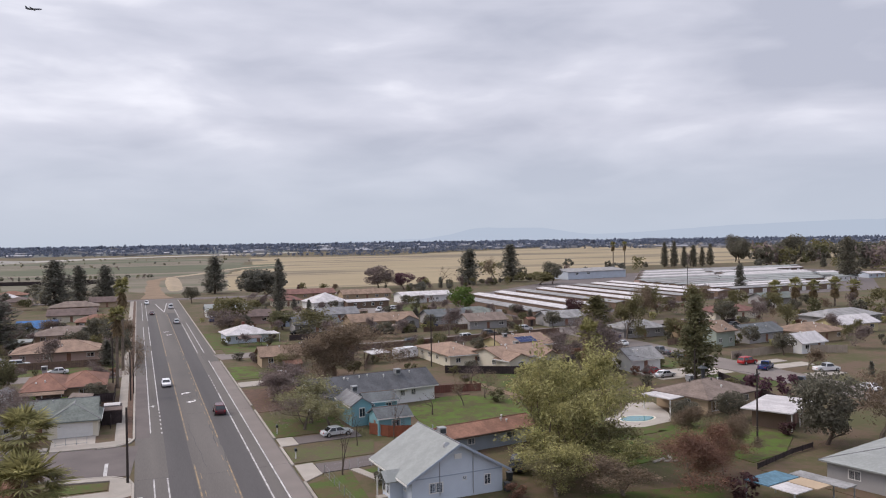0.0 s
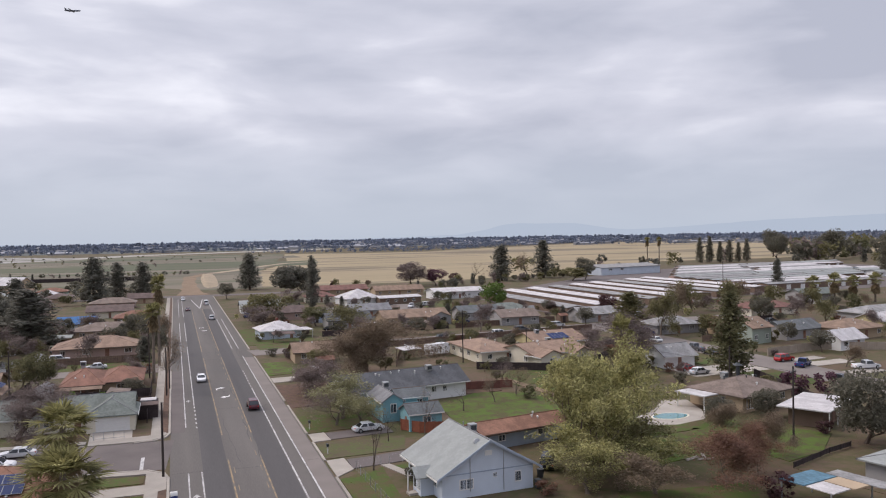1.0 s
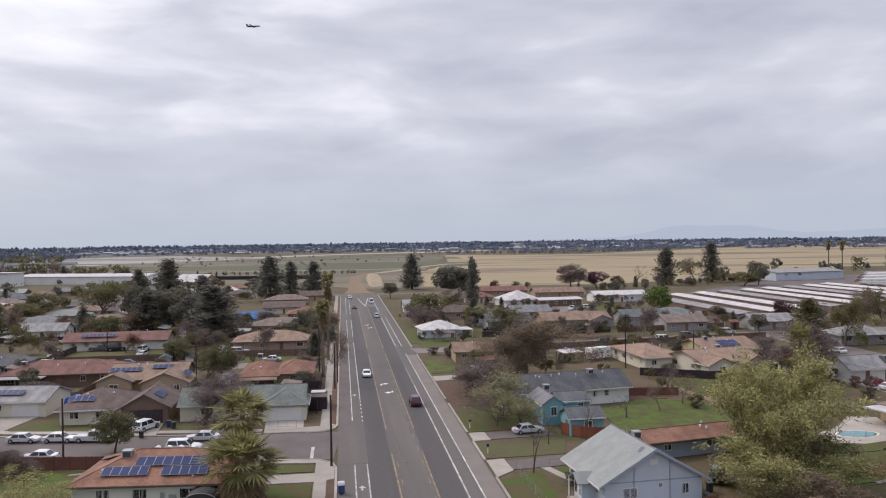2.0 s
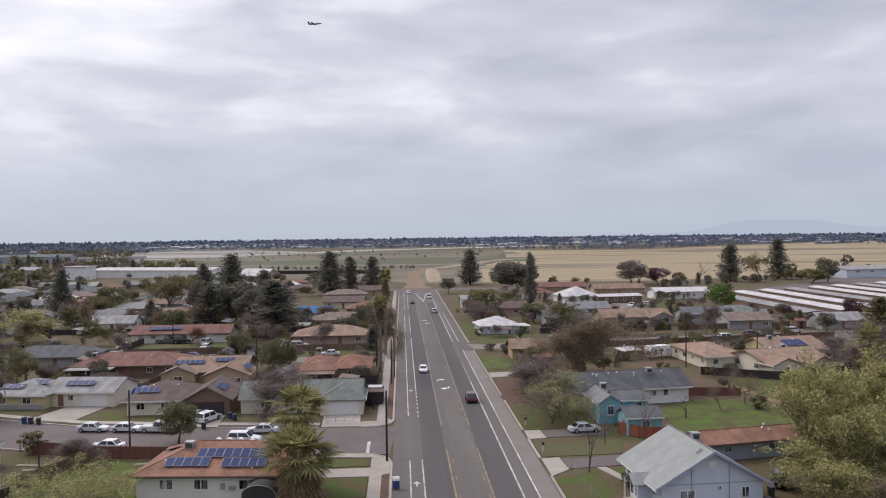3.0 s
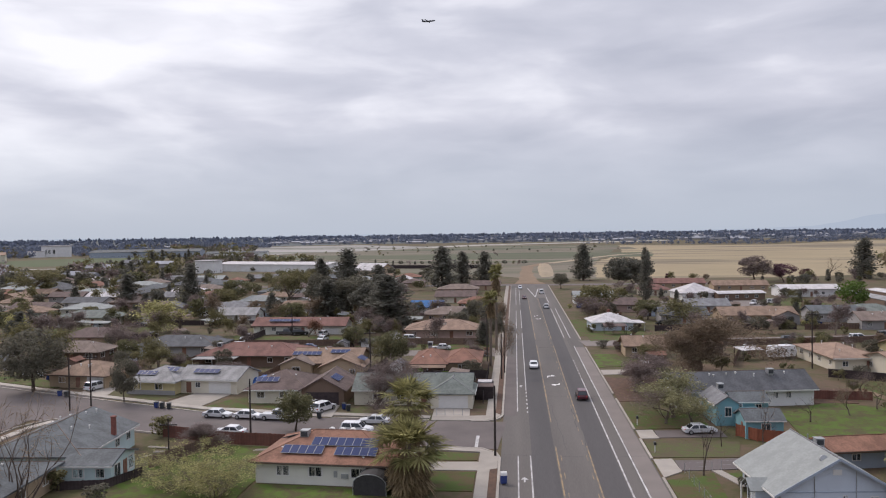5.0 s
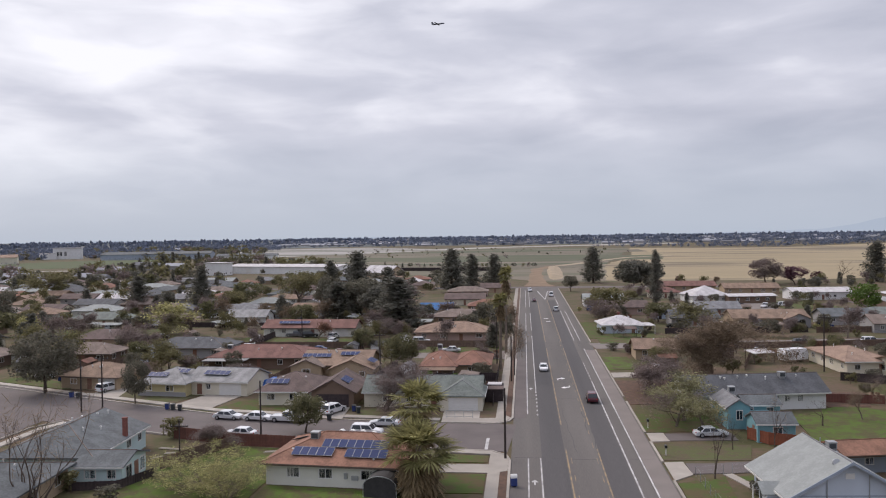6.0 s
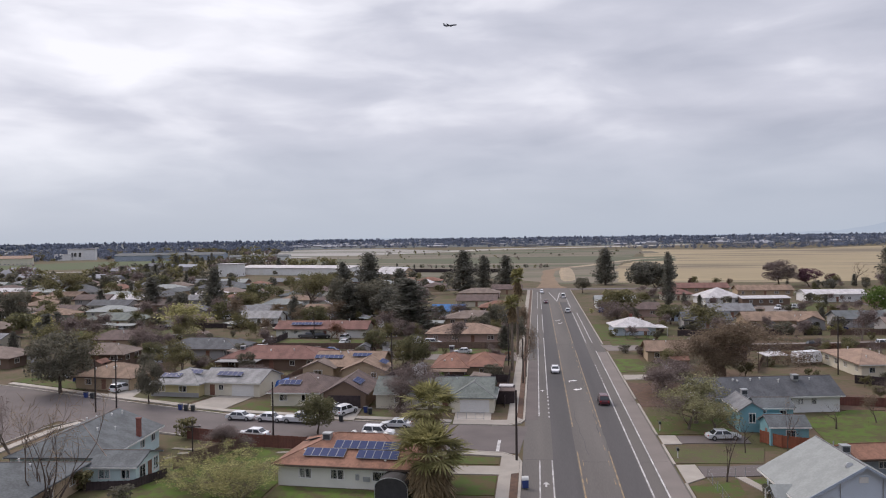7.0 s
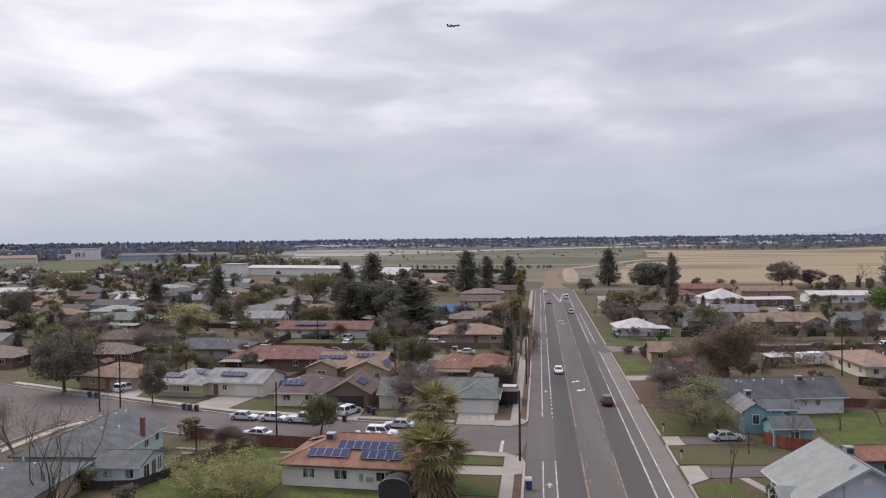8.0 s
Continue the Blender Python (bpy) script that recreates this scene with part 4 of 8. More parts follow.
def grey_house():
    h = thing("house", -58.4, 100.6, 0, 3, "mint house with blue-grey roof and red chimney", "house")
    h.matrix_basis = pose(-59.0, 99.8, 0, 0, 0, 3) @ Matrix.Diagonal((0.94, 0.95, 0.97, 1))
    wing(h, 0, 0, 90, 16.5, 13, 3.0, 5.4, "hip", W["mint"], R["bluegrey"], [("window", "s", 2.6, 1.2, 1.5, 1.2), ("window", "s", 6.2, 1.3, 1.3, 1.2), ("window", "w", -3, 1.0, 1.5, 1.2), ("window", "w", 2.5, 1.0, 1.5, 1.2)], over=0.6, hipends=(True, False))
    wing(h, 8.6, -7.0, 0, 6.0, 7.0, 2.4, 3.3, "gable", W["mint"], R["bluegrey"], [("window", "e", -1.6, 0.3, 1.8, 1.9), ("door", "e", 0.6, 0.05, 1.2, 2.0), ("window", "e", 2.4, 0.3, 1.5, 1.9), ("window", "s", -1.2, 0.8, 1.6, 1.2), ("window", "s", 1.6, 0.8, 1.2, 1.2)])
    part("chimney", MB().box(6.2, 1.3, 2.6, 6.75, 1.85, 5.6).box(6.13, 1.23, 5.6, 6.82, 1.92, 5.72), M["brick"], h, "tall red brick chimney")
    vents(h, [(-0.5, 3, 5.3), (0.8, 5, 5.2), (-1.5, 0, 5.0), (2.2, -2, 4.8), (-2.5, 4, 4.8), (3.5, 0.5, 4.4), (1.4, 7, 5.2)], M["whitetrim"])
    g = house(-60.0, 80.6, 4, 13.5, 17, "bluegrey", "tan", "tan house with wide blue-grey roof", "hip", 2.8, 5.2, [("window", "e", 6.0, 0.9, 1.3, 1.3), ("door", "e", 7.6, 0.05, 0.9, 2.0), ("window", "e", 1, 0.9, 1.6, 1.2), ("window", "n", 3, 0.9, 1.3, 1.2)])
    cooler(g, -1.5, 3.5, 4.7, "rusty brown cooler unit on the roof")
    vents(g, [(-3.4, 4, 4.2), (1, 5, 4.0), (3.5, 3, 4.0), (2.2, -1, 4.6)], M["whitetrim"])


def white_house():
    h = thing("house", 33.2, 88.8, 0, 4, "pale blue gabled house with broad white roof", "house")
    h.matrix_basis = pose(32.3, 88.8, 0, 0, 0, 4) @ Matrix.Diagonal((0.89, 0.90, 0.95, 1))
    w, d = 12.0, 12.8
    wing(h, 0, 0, 90, w, d, 2.9, 6.3, "gable", W["paleblue"], R["white"], [("window", "w", -3.1, 0.85, 2.0, 1.3), ("window", "w", 4.2, 0.95, 0.95, 1.35), ("window", "w", 0.9, 1.9, 0.55, 0.55), ("window", "n", 3.4, 1.0, 1.6, 1.3), ("window", "n", -4.6, 1.0, 1.6, 1.3)], over=0.95)
    part("wall_band", MB().box(-6.38, -6.05, 2.72, 6.38, -6.0, 2.86), W["greyblue"], h, "grey-blue trim board")
    part("gable_vent", MB().box(-0.5, -6.07, 4.6, 0.5, -6.0, 5.2), M["whitetrim"], h)
    # bargeboards along the front gable
    for s in (-1, 1):
        k = (6.3 - 2.9) / 6.4
        ze = 2.9 - 0.95 * k
        part("bargeboard", MB().poly([(0, -6.83, 6.3), (s * 7.35, -6.83, ze), (s * 7.35, -6.83, ze + 0.3), (0, -6.83, 6.62), (0, -6.77, 6.3), (s * 7.35, -6.77, ze), (s * 7.35, -6.77, ze + 0.3), (0, -6.77, 6.62)], [(0, 1, 2, 3), (7, 6, 5, 4), (0, 4, 5, 1), (3, 2, 6, 7), (1, 5, 6, 2)]), W["greyblue"], h, "blue-grey bargeboard")
    # porch bay on the street side
    bay = part("porch", MB().box(-8.2, -3.2, -0.2, -6.4, -0.6, 2.25), W["paleblue"], h, "small enclosed porch with tall windows")
    for u in (-0.65, 0.65):
        opening(bay, "window", "w", u + 1.9, 0.5, 0.95, 1.6, 8.2, 0)
    part("porch_roof", gable_roof(2.2, 2.8, 2.25, 3.1, 0.25, 0.12), R["white"], h, m=pose(-7.6, -1.9, 0))
    part("post", MB().box(-8.9, -0.4, -0.2, -8.75, -0.25, 2.3), M["whitetrim"], h)
    part("step", MB().box(-9.4, -2.4, -0.2, -8.2, -1.2, 0.2), M["concrete"], h)
    cooler(h, 2.6, 4.4, 5.0, "tan cooler box standing on the white roof")
    part("dish", MB().tube([(-0.9, -4.6, 5.9), (-0.95, -4.9, 6.05)], [0.5, 0.42], 14).tube([(-0.8, -4.3, 5.4), (-0.9, -4.6, 5.95)], [0.04, 0.04], 6), M["metal"], h, "small grey satellite dish")
    part("vent_pipe", MB().tube([(0.8, 3.4, 5.6), (0.8, 3.4, 6.7)], [0.08, 0.08], 8), M["metal"], h)
    part("conduit", MB().tube([(-2.6, -6.1, 0.6), (-2.6, -6.1, 4.7)], [0.05, 0.05], 6), M["metal"], h)
    part("conduit", MB().tube([(2.1, -6.1, 0.2), (2.1, -6.1, 5.0)], [0.05, 0.05], 6), M["metal"], h)
    s = house(45.0, 104.0, 11, 14, 5.2, "orange", "greyblue", "long low shed with a dusty orange-brown roof", "gable", 2.3, 3.1, [("window", "s", -4, 0.9, 1.2, 0.9), ("window", "s", 3, 0.9, 2.2, 0.9)])
    s["category"] = "shed"


def teal_house():
    h = thing("house", 34.2, 116.4, 0, 3, "teal house with grey roof and white trim", "house")
    h.matrix_basis = pose(34.4, 116.4, 0, 0, 0, 3) @ Matrix.Diagonal((0.92, 0.95, 0.97, 1))
    wing(h, 0.4, 0, 0, 5.6, 4.6, 2.7, 3.7, "gable", W["teal"], R["bluegrey"], [("window", "s", 0.2, 0.9, 1.5, 1.3), ("window", "e", 0, 1, 1.0, 1.1), ("door", "w", 0.5, 0.05, 0.9, 2.0)], over=0.4)
    wing(h, 2.0, 10.5, 0, 5.6, 5.0, 3.2, 4.1, "gable", W["teal"], R["bluegrey"], [("window", "s", -1.9, 1.8, 1.0, 1.0), ("window", "s", 1.2, 1.8, 1.1, 1.0)], over=0.4)
    wing(h, -2.6, 9.6, 90, 8.0, 3.6, 3.3, 4.4, "gable", W["teal"], R["grey"], [("window", "w", 0.1, 1.3, 1.1, 1.6)], over=0.4)
    part("link", MB().box(-1.5, 2.3, -0.2, 2.8, 8.0, 2.4), W["teal"], h)
    part("trim", MB().box(-2.5, -2.36, 2.5, 3.3, -2.3, 2.68), M["whitetrim"], h)
    cooler(h, -1.6, 12.6, 4.2)
    d = house(37.4, 138.6, 9, 23.0, 8.2, "dark", "white", "long low white house with charcoal roof", "gable", 2.9, 5.0, [("window", "s", u, 1.2, 0.9, 1.1) for u in (-1, 0.8, 3.2, 5.0, 7.2)] + [("window", "s", -6, 1, 1.4, 1.2), ("window", "w", 0, 1, 1.2, 1.2)])
    cooler(d, 5.5, -1.0, 4.6)
    vents(d, [(-2, -1, 4.7), (2.5, -1.5, 4.6), (8, -1, 4.7)], M["whitetrim"])
    f = fence_line("fence", [(33.5, 112.9), (37.5, 111.4)], "redwood", 1.7, "reddish stained board fence beside a teal house")
    f = fence_line("fence", [(31.4, 115.8), (33.5, 112.9)], "redwood", 1.7, "reddish stained board fence beside a teal house")


PANEL = {}


def fence_line(name, pts, m, h=1.8, label="weathered board fence", step=2.4):
    """A fence with its own posts and board panels."""
    f = thing(name, pts[0][0], pts[0][1], 0, 0, label, "fence")
    x0, y0 = pts[0]
    for (ax, ay), (bx, by) in zip(pts, pts[1:]):
        L_ = math.hypot(bx - ax, by - ay)
        n = max(1, round(L_ / step))
        ang = math.degrees(math.atan2(by - ay, bx - ax))
        key = (m, round(L_ / n, 2), h)
        if key not in PANEL:
            s = L_ / n
            mb, k = MB(), max(2, int(s / 0.2))
            xs = [(i * s / k, 0.014 if i % 2 else -0.014) for i in range(k + 1)]
            tops = [h - 0.02 * ((i * 7) % 3) for i in range(k + 1)]
            n2 = k + 1
            vs = [(x, y - 0.012, 0.03) for x, y in xs] + [(x, y - 0.012, t) for (x, y), t in zip(xs, tops)]
            vs += [(x, y + 0.012, 0.03) for x, y in xs] + [(x, y + 0.012, t) for (x, y), t in zip(xs, tops)]
            fs = []
            for i in range(k):
                fs += [(i, i + 1, n2 + i + 1, n2 + i), (2 * n2 + i + 1, 2 * n2 + i, 3 * n2 + i, 3 * n2 + i + 1), (n2 + i, n2 + i + 1, 3 * n2 + i + 1, 3 * n2 + i)]
            mb.poly(vs, fs)
            PANEL[key] = mb.mesh("panel", M[m]), MB().box(-0.05, -0.05, -0.3, 0.05, 0.06, h + 0.05).mesh("post", M[m])
        for i in range(n + 1):
            px, py = ax + (bx - ax) * i / n - x0, ay + (by - ay) * i / n - y0
            part("post", PANEL[key][1], None, f, m=pose(px, py, 0, 0, 0, ang))
            if i < n:
                part("panel", PANEL[key][0], None, f, m=pose(px, py, 0, 0, 0, ang))
    return f


garage_house()
corner_house()
grey_house()
white_house()
teal_house()

# left of the road, row by row; open front lawns
FOOT.extend([(-55.5, 142.5, 6), (-62, 215, 15), (-20, 208, 11), (-39, 154, 9), (-17, 156, 6), (-58, 165, 8)])
h = house(-17.2, 168, 0, 6.6, 15, "rust", "brown", "brown house with rust-brown hipped roof", "hip", 2.7, 4.6, sides="s")
wing(h, 6.6, 1.5, 0, 7.2, 14, 2.6, 4.4, "hip", W["tan"], R["rust"], [("window", "s", 0, 1, 1.6, 1.2)])
part("porch_roof", MB().poly([(-3.6, -9.6, 2.1), (3.6, -9.6, 2.1), (3.6, -7.4, 2.7), (-3.6, -7.4, 2.7), (-3.6, -9.6, 2.2), (3.6, -9.6, 2.2), (3.6, -7.4, 2.8), (-3.6, -7.4, 2.8)], [(3, 2, 1, 0), (4, 5, 6, 7), (0, 1, 5, 4), (1, 2, 6, 5), (2, 3, 7, 6), (3, 0, 4, 7)]), R["tan"], h, "lighter tan porch roof")
for px in (-3.2, 0, 3.2):
    part("post", MB().box(px - 0.07, -9.4, -0.1, px + 0.07, -9.26, 2.15), M["whitetrim"], h)
cooler(h, -1.0, 6.0, 4.2)
house(-19.5, 223, 0, 20, 13, "sandy", "pink", "long low house with sandy hipped roof", "hip", 2.6, 4.6)
h = house(-62.3, 232, 0, 27, 10, "red", "offwhite", "off-white house with brick-red roof and garage", "gable", 2.6, 4.3, [("window", "s", -11, 1, 1.3, 1.2), ("window", "s", -7.4, 1, 1.3, 1.2), ("window", "s", -2.6, 1, 1.6, 1.3), ("door", "s", 1.2, 0.05, 1, 2), ("garage_door", "s", 9.2, 0.05, 5, 2.1)])
solar(-67, 229.0, 3.85, 0, 18.8, 9, 1, label="row of dark solar panels on a red roof")
h = house(-39, 168.5, 0, 14, 13, "tan", "tan", "tan house with several low tan gables", "gable", 2.6, 4.6, sides="s")
wing(h, 4.5, -7, 90, 8, 8.5, 2.5, 4.2, "gable", W["tan"], R["tan"], [("window", "w", -1, 0.9, 1.8, 1.2), ("window", "w", 2.2, 1.0, 1.2, 1.1)])
wing(h, -5.5, -5.5, 90, 6, 6.5, 2.5, 3.8, "gable", W["tan"], R["taupe"], [("window", "w", 0, 0.9, 1.8, 1.2)])
solar(-43.5, 165.4, 4.0, 0, 17, 6, 1, label="dark solar panels on a tan roof")
solar(-36.5, 166.2, 4.3, 0, 17, 4, 1, label="dark solar panels on a tan roof")
solar(-30.9, 161.4, 3.7, 90, 22, 4, 1, label="dark solar panels on a tan gable")
h = house(-58.5, 178, 0, 23, 12, "red", "brown", "long brown house with red-brown hipped roof", "hip", 2.6, 4.5)
part("patio_roof", MB().box(-11.5, -10.5, 2.3, -2, -6.4, 2.42), R["lightgrey"], h, "flat pale patio roof")
for px in (-11.2, -6.8, -2.3):
    part("post", MB().box(px - 0.06, -10.3, -0.1, px + 0.06, -10.2, 2.3), M["whitetrim"], h)
cooler(h, -8, -2.0, 3.8)
h = house(-41, 141, 0, 10, 12, "brown", "cream", "cream house with brown-grey hipped roof", "hip", 2.6, 4.8, [("window", "s", -2.8, 0.9, 1.5, 1.2), ("window", "s", 1.2, 0.9, 1.5, 1.2)])
solar(-43.2, 137.3, 3.75, 0, 20, 4, 1, label="dark solar panels on a hipped roof")
wing(h, 8.4, -1.5, 90, 11, 7.4, 2.6, 4.6, "gable", W["brown"], R["brown"], [])
# a dark board plate on the wall stands in for the carport's shaded interior
part("carport_opening", MB().box(5.6, -7.09, 0.0, 11.2, -6.99, 2.2), M["darkfence"], h, "dark panel standing for the shade inside a carport")
solar(-31.0, 138.2, 4.0, 90, 26, 4, 1, label="dark solar panels on a gable roof")
h = house(-66.4, 147.5, -6, 9.5, 11, "lightgrey", "yellow", "pale yellow house with light grey roof and solar panels", "hip", 2.6, 4.4, [("window", "s", -2.8, 0.9, 1.6, 1.2), ("window", "s", 1.6, 0.9, 1.6, 1.2)])
wing(h, 10.0, 1.6, 0, 12, 9.5, 2.6, 4.2, "gable", W["cream"], R["lightgrey"], [("garage_door", "s", 2.6, 0.05, 4.4, 2.1), ("door", "s", -3.6, 0.05, 1.0, 2.0), ("window", "s", -1.8, 1.0, 1.0, 1.1)])
part("brick_skirt", MB().box(-4.9, -5.62, -0.1, 4.9, -5.5, 0.8), W["grey"], h, "grey brick lower wall")
solar(-68.6, 144.3, 3.6, -6, 18, 4, 1, label="blue solar panels on a pale roof")
solar(-64.6, 146.0, 4.0, -6, 18, 3, 1, label="blue solar panels on a pale roof")
solar(-57.5, 145.5, 3.75, -6, 18, 5, 1, label="blue solar panels on a pale roof")
solar(-53.6, 147.3, 4.1, -6, 18, 4, 1, label="blue solar panels on a pale roof")
h = house(-84, 153, -8, 12.5, 10, "tan", "tan", "tan house with tan hipped roof and white garage", "hip", 2.6, 4.4, [("garage_door", "s", 4, 0.05, 3.6, 2.1), ("window", "s", -3.4, 0.9, 1.5, 1.2), ("door", "s", 0.2, 0.05, 1, 2)])
for x, y, w, d, rf, wl, lab, st in (
    (-82, 192, 20, 11, "dark", "grey", "grey house with charcoal roof", "hip"),
    (-103, 182, 13, 9, "taupe", "brown", "small brown house with taupe roof", "hip"),
    (-141, 257, 20, 11, "greygreen", "cream", "cream house with grey-green hipped roof", "hip"),
    (-121, 262, 13, 10, "taupe", "yellow", "pale yellow house with taupe roof", "hip"),
    (-113, 208, 15, 9, "brown", "tan", "tan house with brown roof", "hip"),
    (-128, 176, 15, 11, "taupe", "brown", "brown house with taupe roof", "hip"),
    (-150, 200, 17, 11, "grey", "cream", "cream house with grey roof", "gable"),
    (-20, 262, 18, 11, "taupe", "tan", "tan house with taupe roof", "hip"),
    (-31, 285, 11, 8, "blue", "white", "white house with bright blue roof", "gable"),
    (-14, 300, 13, 10, "rust", "brown", "brown house with rust roof", "hip"),
    (-24, 330, 16, 11, "brown", "cream", "cream house with brown roof", "gable"),
    (-52, 300, 16, 10, "brown", "tan", "tan house with brown roof", "gable"),
    (-92, 262, 13, 9, "lightgrey", "white", "white house with light grey roof", "gable"),
    (-26, 372, 18, 11, "taupe", "pink", "pink house with taupe roof", "hip"),
    (-14, 395, 14, 10, "brown", "tan", "tan house with brown roof", "gable"),
):
    house(x, y, 0, w, d, rf, wl, lab, st, 2.6, 4.4)

# right of the road
h = house(28.0, 238.5, 5, 11.5, 10.5, "bright", "paleblue", "pale blue house with bright white roof", "hip", 2.6, 4.6, chimney=(0, 1.5, 5.3))
part("patio_roof", MB().box(4.2, -6.5, 2.2, 9.0, 1, 2.35), R["bright"], h, "flat white patio roof")
for px in (4.4, 8.7):
    part("post", MB().box(px, -6.4, -0.1, px + 0.12, -6.28, 2.2), M["whitetrim"], h)
h = house(30, 190, 0, 9, 8, "tan", "tan", "small tan house with tan roof", "gable", 2.6, 4.2)
h = house(74.0, 255, 2, 22, 11, "tan", "tan", "long tan house with tan hipped roof", "gable", 2.6, 4.5)
wing(h, 7.2, -5, 90, 7, 7, 2.5, 4.0, "gable", W["grey"], R["tan"], [("window", "w", 0, 1, 1.4, 1.2)])
h = house(68.6, 177, 3, 9, 19, "sandy", "cream", "cream house with sandy-brown hipped roof", "hip", 2.7, 4.4, sides="sew")
vents(h, [(-2, -6, 3.6), (1.5, -4, 4.2), (2.4, 2, 3.8), (-1.8, 3, 4.1)], M["whitetrim"])
h = house(79.4, 166, 12, 15, 12, "sandy", "cream", "cream house with several sandy-brown gables", "gable", 2.7, 4.3, sides="sew")
wing(h, -4.5, -6.5, 90, 5, 6, 2.5, 3.7, "gable", W["cream"], R["sandy"], [("window", "w", 0, 0.9, 1.6, 1.2)])
wing(h, 4.5, -6.0, 90, 5, 5, 2.5, 3.6, "gable", W["cream"], R["sandy"], [("window", "w", 0, 0.9, 1.4, 1.2)])
cooler(h, 2.0, 1.0, 4.0)
vents(h, [(-3, -2, 4.0), (0, 2, 4.0), (5, -1.5, 4.1)], M["whitetrim"])
h = house(88.0, 181.5, 8, 14, 12, "sandy", "yellow", "pale yellow house with sandy-brown roof and solar panels", "gable", 2.7, 4.6, sides="sew")
solar(89.1, 178.1, 3.75, 8, 17, 5, 2, label="dark solar panels on a brown roof")
cooler(h, -4, -1, 4.3)
h = house(90.0, 111.8, 15, 13, 10.4, "taupe", "tan", "tan house with taupe hipped roof by a pool", "hip", 2.7, 4.4, [("window", "s", -4.6, 0.4, 2.0, 1.9), ("window", "s", -1.6, 1, 1.2, 1.1), ("window", "w", 1.2, 1, 1.3, 1.1), ("window", "s", 4, 1.0, 1.3, 1.1)])
part("flue", MB().tube([(3.4, 3.0, 2.5), (3.4, 3.0, 5.6)], [0.32, 0.32], 10).tube([(3.4, 3.0, 5.6), (3.4, 3.0, 6.0)], [0.85, 0.3], 12), M["bin_dark"], h, "dark metal flue with a wide cap")
part("patio_roof", MB().box(-10.6, -1.0, 2.35, -6.7, 5.0, 2.53), R["bright"], h, "flat white patio roof")
for py in (-0.8, 4.6):
    part("post", MB().box(-10.45, py, -0.1, -10.3, py + 0.15, 2.36), M["whitetrim"], h)
vents(h, [(-3, 1, 4.3), (0.5, -0.8, 4.3), (2.5, -1.2, 4.2)], M["bin_dark"])
cooler(h, -1, 2.5, 3.9)
# brown wall colour paints the deep shade beneath the open patio roof
h = house(92.2, 97.3, 30, 10, 5, "bright", "brown", "shed under a wide flat white metal roof, walls browned for its shade", "flat", 2.6, 2.78, [("door", "s", 0, 0.05, 1, 2), ("window", "s", 3, 0.9, 1.4, 1.1)], over=1.3)
h["category"] = "shed"
for px in (-6.1, -2.0, 2.0, 6.1):
    part("post", MB().box(px - 0.07, -3.7, -0.1, px + 0.07, -3.56, 2.6), M["whitetrim"], h)
h = house(84.8, 67.8, 15, 18, 12, "white", "grey", "grey house with low white roof and solar panels", "hip", 2.7, 4.5, sides="swn")
solar(84.0, 64.4, 3.72, 15, 16.7, 6, 2, label="blue solar panels on a white roof")
h = tagged(thing("patio_cover", 65.0, 67.4, 0, 12), "patchwork carport of blue and white sheets", "carport")
part("roof", MB().box(-3.4, 0.2, 2.3, 2.2, 3.2, 2.4), R["teal"], h, "faded blue sheet")
part("roof", MB().box(-3.2, -3.0, 2.2, -0.2, 0.1, 2.3), R["bright"], h, "white sheet")
part("roof", MB().box(-0.1, -3.4, 2.25, 3.4, 0.1, 2.35), W["tan"], h, "tan sheet")
part("roof", MB().box(2.4, -5.0, 2.3, 4.6, 1.6, 2.4), R["lightgrey"], h, "grey sheet")
for px, py in ((-3.2, -2.8), (-3.2, 3.0), (3.2, -3.2), (2.0, 3.0), (4.4, -4.8), (4.4, 1.4)):
    part("post", MB().box(px - 0.06, py - 0.06, -0.1, px + 0.06, py + 0.06, 2.3), M["metal"], h)
house(141, 172, 10, 7, 9, "tan", "green", "two-storey sage house with gabled tan roof", "gable", 4.2, 6.2, [("window", "s", -2, 1, 1.1, 1.3), ("window", "s", 2, 1, 1.1, 1.3), ("window", "s", 0, 3.6, 0.9, 1.2), ("window", "e", 0, 3.2, 1.1, 1.2), ("window", "w", 2, 3.2, 1.1, 1.2)])
